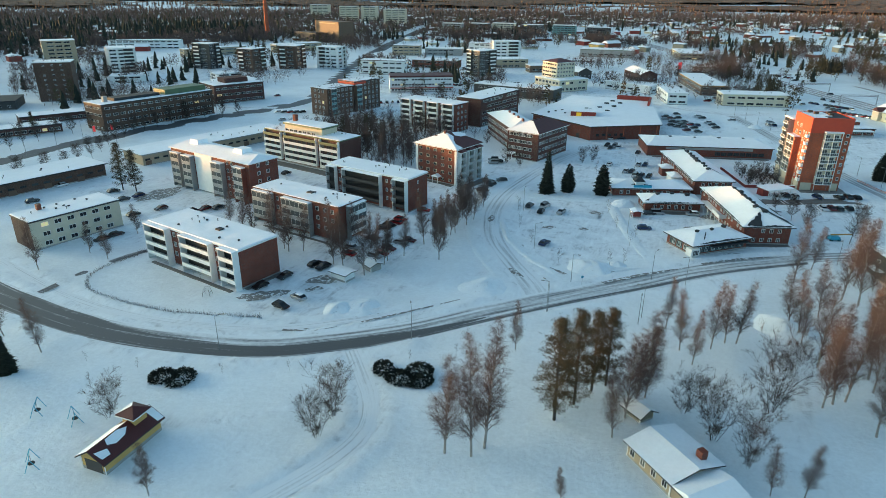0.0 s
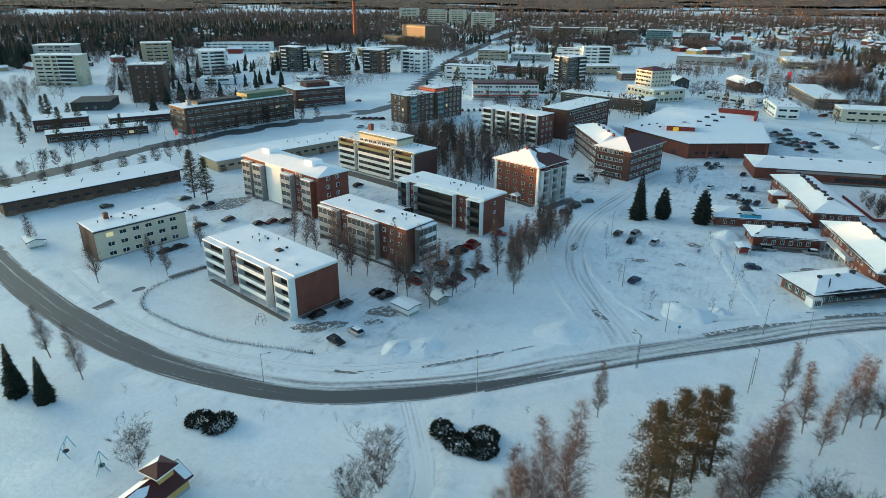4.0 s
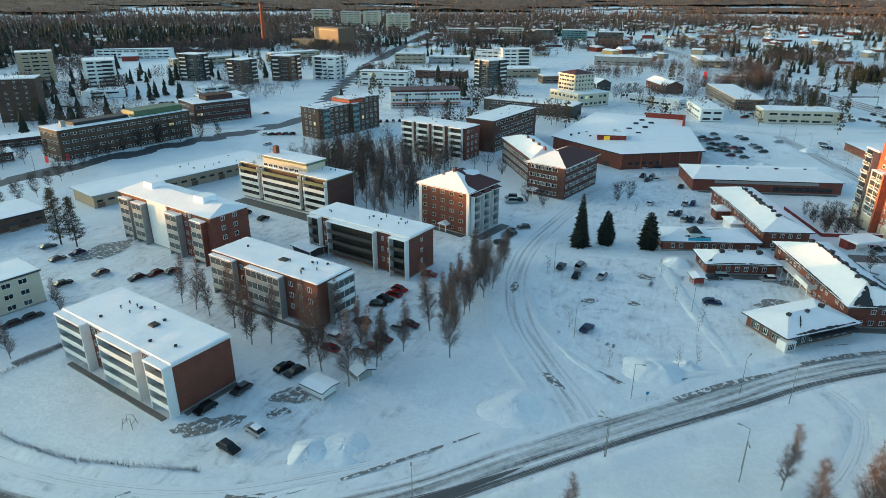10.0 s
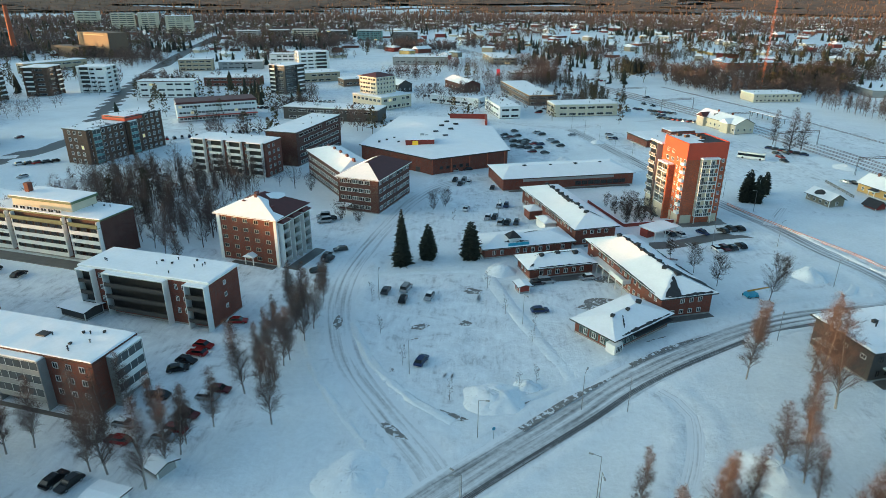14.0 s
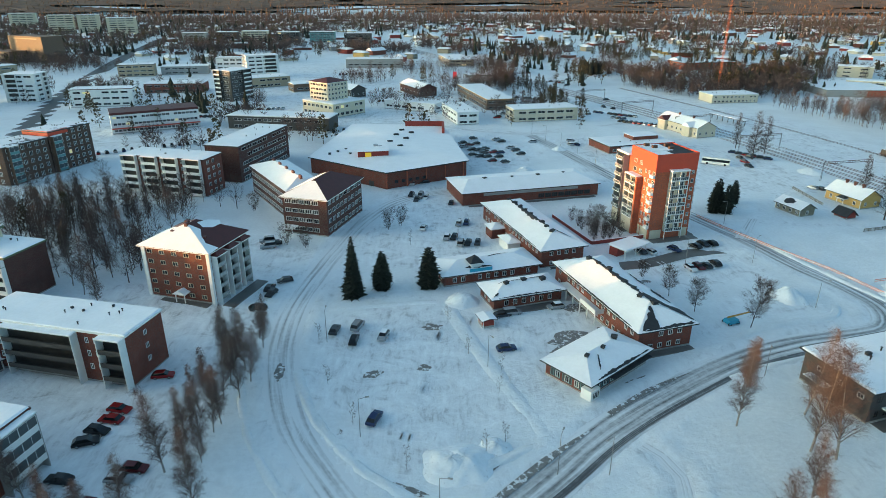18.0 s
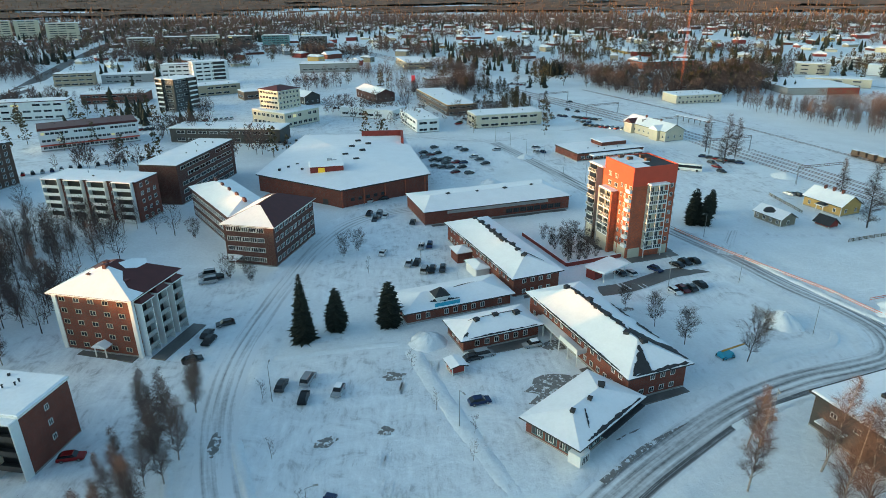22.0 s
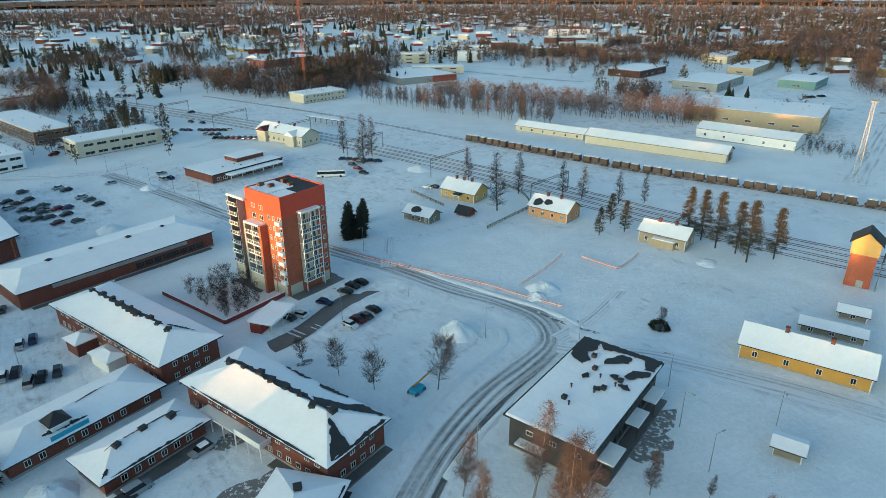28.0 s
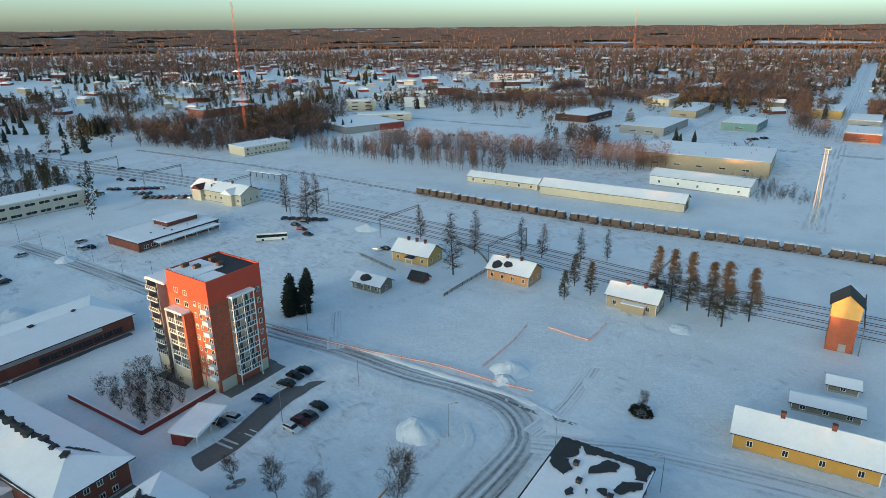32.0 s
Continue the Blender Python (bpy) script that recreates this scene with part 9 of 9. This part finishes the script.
def scatter(n, seed, keep, hs, reach=1550):
    r = random.Random(seed)
    out = []
    tries = 0
    while len(out) < n and tries < n * 30:
        tries += 1
        a, d = radians(r.uniform(-68, 84)), 180 + (reach - 180) * r.random() ** 0.8
        x, y = d * math.sin(a), 60 + d * math.cos(a)
        if keep(x, y, r):
            out.append((x, y, 0.0, r.uniform(*hs)))
    return out


def clear_of_routes(x, y, gap=14):
    return all(np.min((line[:, 0] - x) ** 2 + (line[:, 1] - y) ** 2) > gap * gap for line in ROUTES)


def grove(x, y, s):
    return noise.noise((x * 0.006 + s, y * 0.006, s))


def town_trees(x, y, r, s=1.0):
    if math.hypot(x - 20, y - 120) < 215 and not (x < -300 and y < 160):
        return False
    if -260 < x < -60 and 20 < y < 300:
        return False
    if 100 < x < 440 and y < 470 and x < 420 - 0.35 * y + 60:
        return False
    g = grove(x, y, s) + 0.55 * noise.noise((x * 0.021, y * 0.021, s))
    if -580 < x < 150 and 120 < y < 640:
        return g > r.uniform(0.12, 0.7) and clear_of_routes(x, y, 11) and free_of_blocks(x, y)
    d = math.hypot(x, y)
    west, east = x < -90 - 0.12 * y, math.degrees(math.atan2(x, y)) > 52
    if not west and not east and d < 1250:
        return g > r.uniform(0.16, 0.42) and clear_of_routes(x, y) and free_of_blocks(x, y)
    return g + ((d - 800) / 800 if west or east else (d - 1150) / 900) > r.uniform(-0.02, 0.3) and clear_of_routes(x, y) and free_of_blocks(x, y)


SITES = np.array(BUSY)


def free_of_blocks(x, y):
    return np.min((SITES[:, 0] - x) ** 2 + (SITES[:, 1] - y) ** 2) > 90


woods("conifers", scatter(2400, 5, lambda x, y, r: town_trees(x, y, r, 1.0), (8, 16), 1800), "conifer", "dark conifers between the far houses", NEEDLE, 1)
woods("pines", scatter(3600, 6, lambda x, y, r: town_trees(x, y, r, 2.3), (9, 16), 1700), "pine", "olive-brown pines between the far houses", PINE_N, 2)
woods("birches", scatter(5200, 7, lambda x, y, r: town_trees(x, y, r, 4.1), (7, 14), 850), "bare", "bare reddish birches between the far houses", TWIG_RED, 3)
woods("birches", scatter(19000, 17, lambda x, y, r: math.hypot(x, y) > 800 and town_trees(x, y, r, 4.1), (8, 15), 2000), "bare", "bare reddish birches between the far houses", TWIG_RED, 13, 0)


def groves(rows, seed):
    r = random.Random(seed)
    for x, y, rad, n, kind in rows:
        spots = [(x + r.gauss(0, rad * 0.6), y + r.gauss(0, rad * 0.6), 0.0, r.uniform(8, 14) if kind != "scrub" else r.uniform(2.5, 4.5)) for i in range(n)]
        if kind == "pine":
            woods("pine_grove", spots, "pine", "clump of olive-brown pines in the snow", PINE_N, seed + n, 2 if math.hypot(x, y) < 900 else 1)
        elif kind == "conifer":
            woods("spruce_grove", spots, "conifer", "clump of dark spruces in the snow", NEEDLE, seed + n)
        else:
            woods("birch_grove" if kind == "bare" else "thicket" if kind == "thicket" else "scrub", spots, "bare", "stand of bare reddish birches" if kind == "bare" else "bare brown scrub in the snow", TWIG_RED if kind == "bare" else TWIG, seed + n, 2 if math.hypot(x, y) < 700 else 1)


groves([(55, 525, 22, 70, "bare"), (70, 505, 16, 14, "pine"), (92, 802, 16, 20, "pine"), (118, 815, 18, 26, "bare"), (150, 616, 9, 26, "conifer"), (239, 515, 16, 30, "pine"), (294, 559, 18, 40, "pine"), (262, 540, 14, 24, "conifer"),
        (244, 484, 6, 16, "scrub"), (80, 433, 12, 18, "pine"), (70, 445, 14, 30, "scrub"), (339, 170, 14, 90, "scrub"), (352, 190, 10, 50, "scrub"), (695, 572, 22, 50, "bare"), (663, 381, 24, 70, "bare"), (573, 246, 10, 40, "bare"),
        (960, 440, 80, 260, "bare"), (268, 954, 60, 60, "pine"), (816, 930, 110, 260, "bare"), (414, 1036, 70, 70, "conifer"), (-118, 195, 30, 6, "pine"), (-118, 185, 26, 50, "thicket"), (-105, 215, 24, 40, "thicket"), (-92, 165, 12, 20, "bare"), (-135, 205, 20, 40, "bare"),
        (101, 845, 14, 16, "pine"), (143, 900, 18, 20, "pine"), (149, 614, 9, 16, "pine"), (164, 890, 14, 16, "pine"), (226, 745, 24, 34, "pine"), (215, 809, 18, 24, "pine"), (307, 773, 24, 34, "pine"), (240, 525, 12, 22, "pine"), (295, 574, 24, 44, "pine"), (348, 634, 26, 44, "pine"), (405, 694, 24, 34, "pine"), (270, 640, 30, 40, "pine"), (278, 1189, 40, 40, "conifer"), (608, 1085, 40, 40, "conifer"),
        (58, 611, 14, 40, "bare"), (50, 671, 20, 50, "bare"), (56, 540, 12, 40, "bare"), (446, 1326, 60, 90, "bare"), (395, 1370, 60, 90, "bare"), (230, 861, 18, 30, "bare"), (64, 629, 14, 30, "bare"), (66, 438, 9, 26, "scrub"), (86, 440, 12, 30, "scrub"), (94, 461, 12, 20, "scrub"), (82, 452, 10, 8, "pine"),
        (669, 566, 20, 50, "bare"), (716, 576, 16, 40, "bare"), (667, 378, 16, 44, "bare"), (860, 459, 40, 110, "bare"), (984, 466, 60, 160, "bare"), (534, 222, 8, 22, "bare"), (469, 478, 12, 12, "bare"), (452, 492, 10, 10, "bare"),
        (-705, 784, 60, 130, "conifer"), (-718, 958, 70, 130, "bare"), (-560, 740, 50, 90, "bare"), (-600, 700, 40, 50, "conifer"), (-417, 821, 34, 26, "conifer"), (-500, 850, 50, 90, "bare"), (-924, 647, 70, 150, "bare"), (-760, 500, 50, 90, "conifer"), (-640, 430, 40, 70, "bare"), (-600, 330, 40, 70, "bare"), (-470, 180, 40, 80, "bare"), (-440, 120, 40, 60, "pine"), (-350, 330, 14, 10, "conifer"), (-240, 470, 8, 6, "conifer"), (-180, 480, 9, 14, "bare"), (-120, 445, 7, 10, "bare"), (-345, 640, 30, 40, "bare"),
        (-700, 620, 90, 220, "bare"), (-800, 420, 90, 200, "bare"), (-620, 800, 110, 260, "bare"), (-60, 560, 20, 40, "bare"), (30, 520, 26, 60, "bare"), (-20, 640, 30, 60, "bare"), (-330, 240, 30, 60, "bare"), (-300, 360, 24, 40, "bare"), (-440, 290, 30, 50, "bare")], 31)


rb = random.Random(41)
row_line = smooth([(268.0, 402.0), (284.0, 366.0), (305.0, 311.0), (322.0, 274.0), (340.0, 240.0)], 0.8)
woods("birch_row", [(p.x + rb.uniform(-1, 16), p.y + rb.uniform(-3, 11), 0.0, rb.uniform(11, 17)) for p in row_line], "bare", "dense row of bare pink-lit birches beyond the railway", TWIG_RED, 43, 2)


def ring_spots(n, r0, r1, seed, hs):
    r = random.Random(seed)
    out = []
    while len(out) < n:
        a = r.uniform(0, 2 * math.pi)
        d = math.sqrt(r.uniform(r0 * r0, r1 * r1))
        x, y = d * math.sin(a), d * math.cos(a)
        if noise.noise((x * 0.0022, y * 0.0035, 3.3)) > 0.42 or not clear_of_routes(x, y, 16):
            continue
        out.append((x, y, height_at(x, y) - 0.5, r.uniform(*hs)))
    return out


woods("forest_edge", ring_spots(5200, 1650, 2700, 8, (12, 19)), "conifer", "dark forest beyond the town", FOREST, 4, 0)
woods("forest_edge", ring_spots(7000, 1500, 2600, 9, (10, 17)), "bare", "bare woods beyond the town", TWIG_RED, 5, 0)
woods("forest_far", ring_spots(14000, 2550, 4820, 10, (14, 22)), "conifer", "distant forest to the horizon", FOREST, 6, 0)


def canopy(r0, r1, rings, spokes, seed):
    """The closed roof of the far forest, broken by clearings."""
    rng = np.random.RandomState(seed)
    V, F = [], []
    for j in range(rings + 1):
        d = r0 * (r1 / r0) ** (j / rings)
        for i in range(spokes):
            a = 2 * math.pi * (i + 0.5 * (j % 2)) / spokes
            x, y = d * math.sin(a), d * math.cos(a)
            V.append((x, y, height_at(x, y) + 9 + 5 * noise.noise((x * 0.004, y * 0.004, 1)) + rng.uniform(-2.5, 3.5)))
    for j in range(rings):
        for i in range(spokes):
            x, y, z = V[j * spokes + i]
            thin = noise.noise((x * 0.0022, y * 0.0035, 3.3)) + 0.25 * noise.noise((x * 0.012, y * 0.012, 8))
            if thin > (0.45 if math.hypot(x, y) > 3000 else 0.25) or not clear_of_routes(x, y, 24):
                continue
            k = (i + 1) % spokes
            F.append((j * spokes + i, j * spokes + k, (j + 1) * spokes + k, (j + 1) * spokes + i))
    me = bpy.data.meshes.new("forest_canopy")
    me.from_pydata(V, [], F)
    me.materials.append(FOREST)
    tagged(new("forest_canopy", me), "closed canopy of the distant forest", "forest", "", "stuff")


canopy(2350, 4840, 70, 520, 3)


def west_wood(n, seed):
    """Tall wood added west of town, mostly unseen: it shades ground from low sun."""
    r = random.Random(seed)
    out = []
    while len(out) < n:
        x, y = r.uniform(-1150, -620), r.uniform(-700, 900)
        if y > 330 and r.random() < 0.88:
            continue
        if noise.noise((x * 0.01, y * 0.01, 5)) > -0.2 and clear_of_routes(x, y, 20):
            out.append((x, y, 0.0, r.uniform(18, 23)))
    return out


woods("west_wood", west_wood(6500, 12), "conifer", "tall wood added west of the town to block low sun", NEEDLE, 7, 0)


# ---- cars far off in the town and by the railway, small plain saloons
def far_car(word, c):
    s = Shape()
    s.box(-2.1, -0.85, 0.3, 2.1, 0.85, 0.9, 0, 0.08)
    s.box(-1.2, -0.75, 0.9, 1.6, 0.75, 1.45, 1, 0.25)
    for x in (-1.3, 1.3):
        s.tube((x, -0.88, 0.3), (x, 0.88, 0.3), 0.3, 0.3, 8, 1)
    return word, s.mesh("car", bpy.data.materials["paint_" + word.replace(" ", "_")], GLASS)


FAR_CARS = [far_car(w, c) for w, c in PAINTS[:6]]
rc = random.Random(77)
for x0, y0, dx, dy, n, a in ((20, 455, 3.0, 1.0, 8, 80), (95, 405, 2.6, -2.2, 9, 40), (112, 380, 2.4, -2.0, 8, 40), (-395, 250, 3, 0.6, 8, 70), (-380, 268, 3, 0.6, 7, 70), (-300, 285, 3, 1.2, 6, 60), (-205, 245, 3.2, 1.6, 6, 60), (-120, 420, 3, 0.8, 7, 80), (-40, 455, 3, 1, 6, 75), (-235, 560, 3, 0.8, 7, 80), (60, 620, 3, 1, 6, 60), (340, 415, 2.8, -2.0, 10, 45), (470, 350, 3, -1.2, 7, 60), (145, 300, 2.2, -2.6, 6, 150), (-150, 395, 3, 0.5, 6, 80), (-90, 610, 3, 0.6, 8, 85), (-163, 300, 3.2, 1.9, 15, 118), (-60, 350, 2.8, 1.2, 6, 110), (104, 410, 2.6, -2.0, 9, 120), (60, 470, 3.0, -1.5, 6, 60), (38, 392, 1.2, 3.0, 5, 20), (100, 560, 2.2, -2.6, 7, 60), (-300, 210, 2.6, 1.6, 6, 60), (-335, 300, 2.4, 2.0, 6, 40), (350, 330, 1.4, -3.2, 10, 20), (480, 250, 3.0, -1.0, 7, 70), (600, 300, 3, 0.5, 6, 80)):
    for i in range(n):
        if rc.random() < 0.25:
            continue
        word, me = rc.choice(FAR_CARS)
        ob = new("car", me)
        ob.matrix_world = pose(x0 + i * dx, y0 + i * dy, 0.12, 0, 0, a + rc.uniform(-5, 5))
        tagged(ob, word + " car parked in a far snowy yard", "car", "far parked cars")
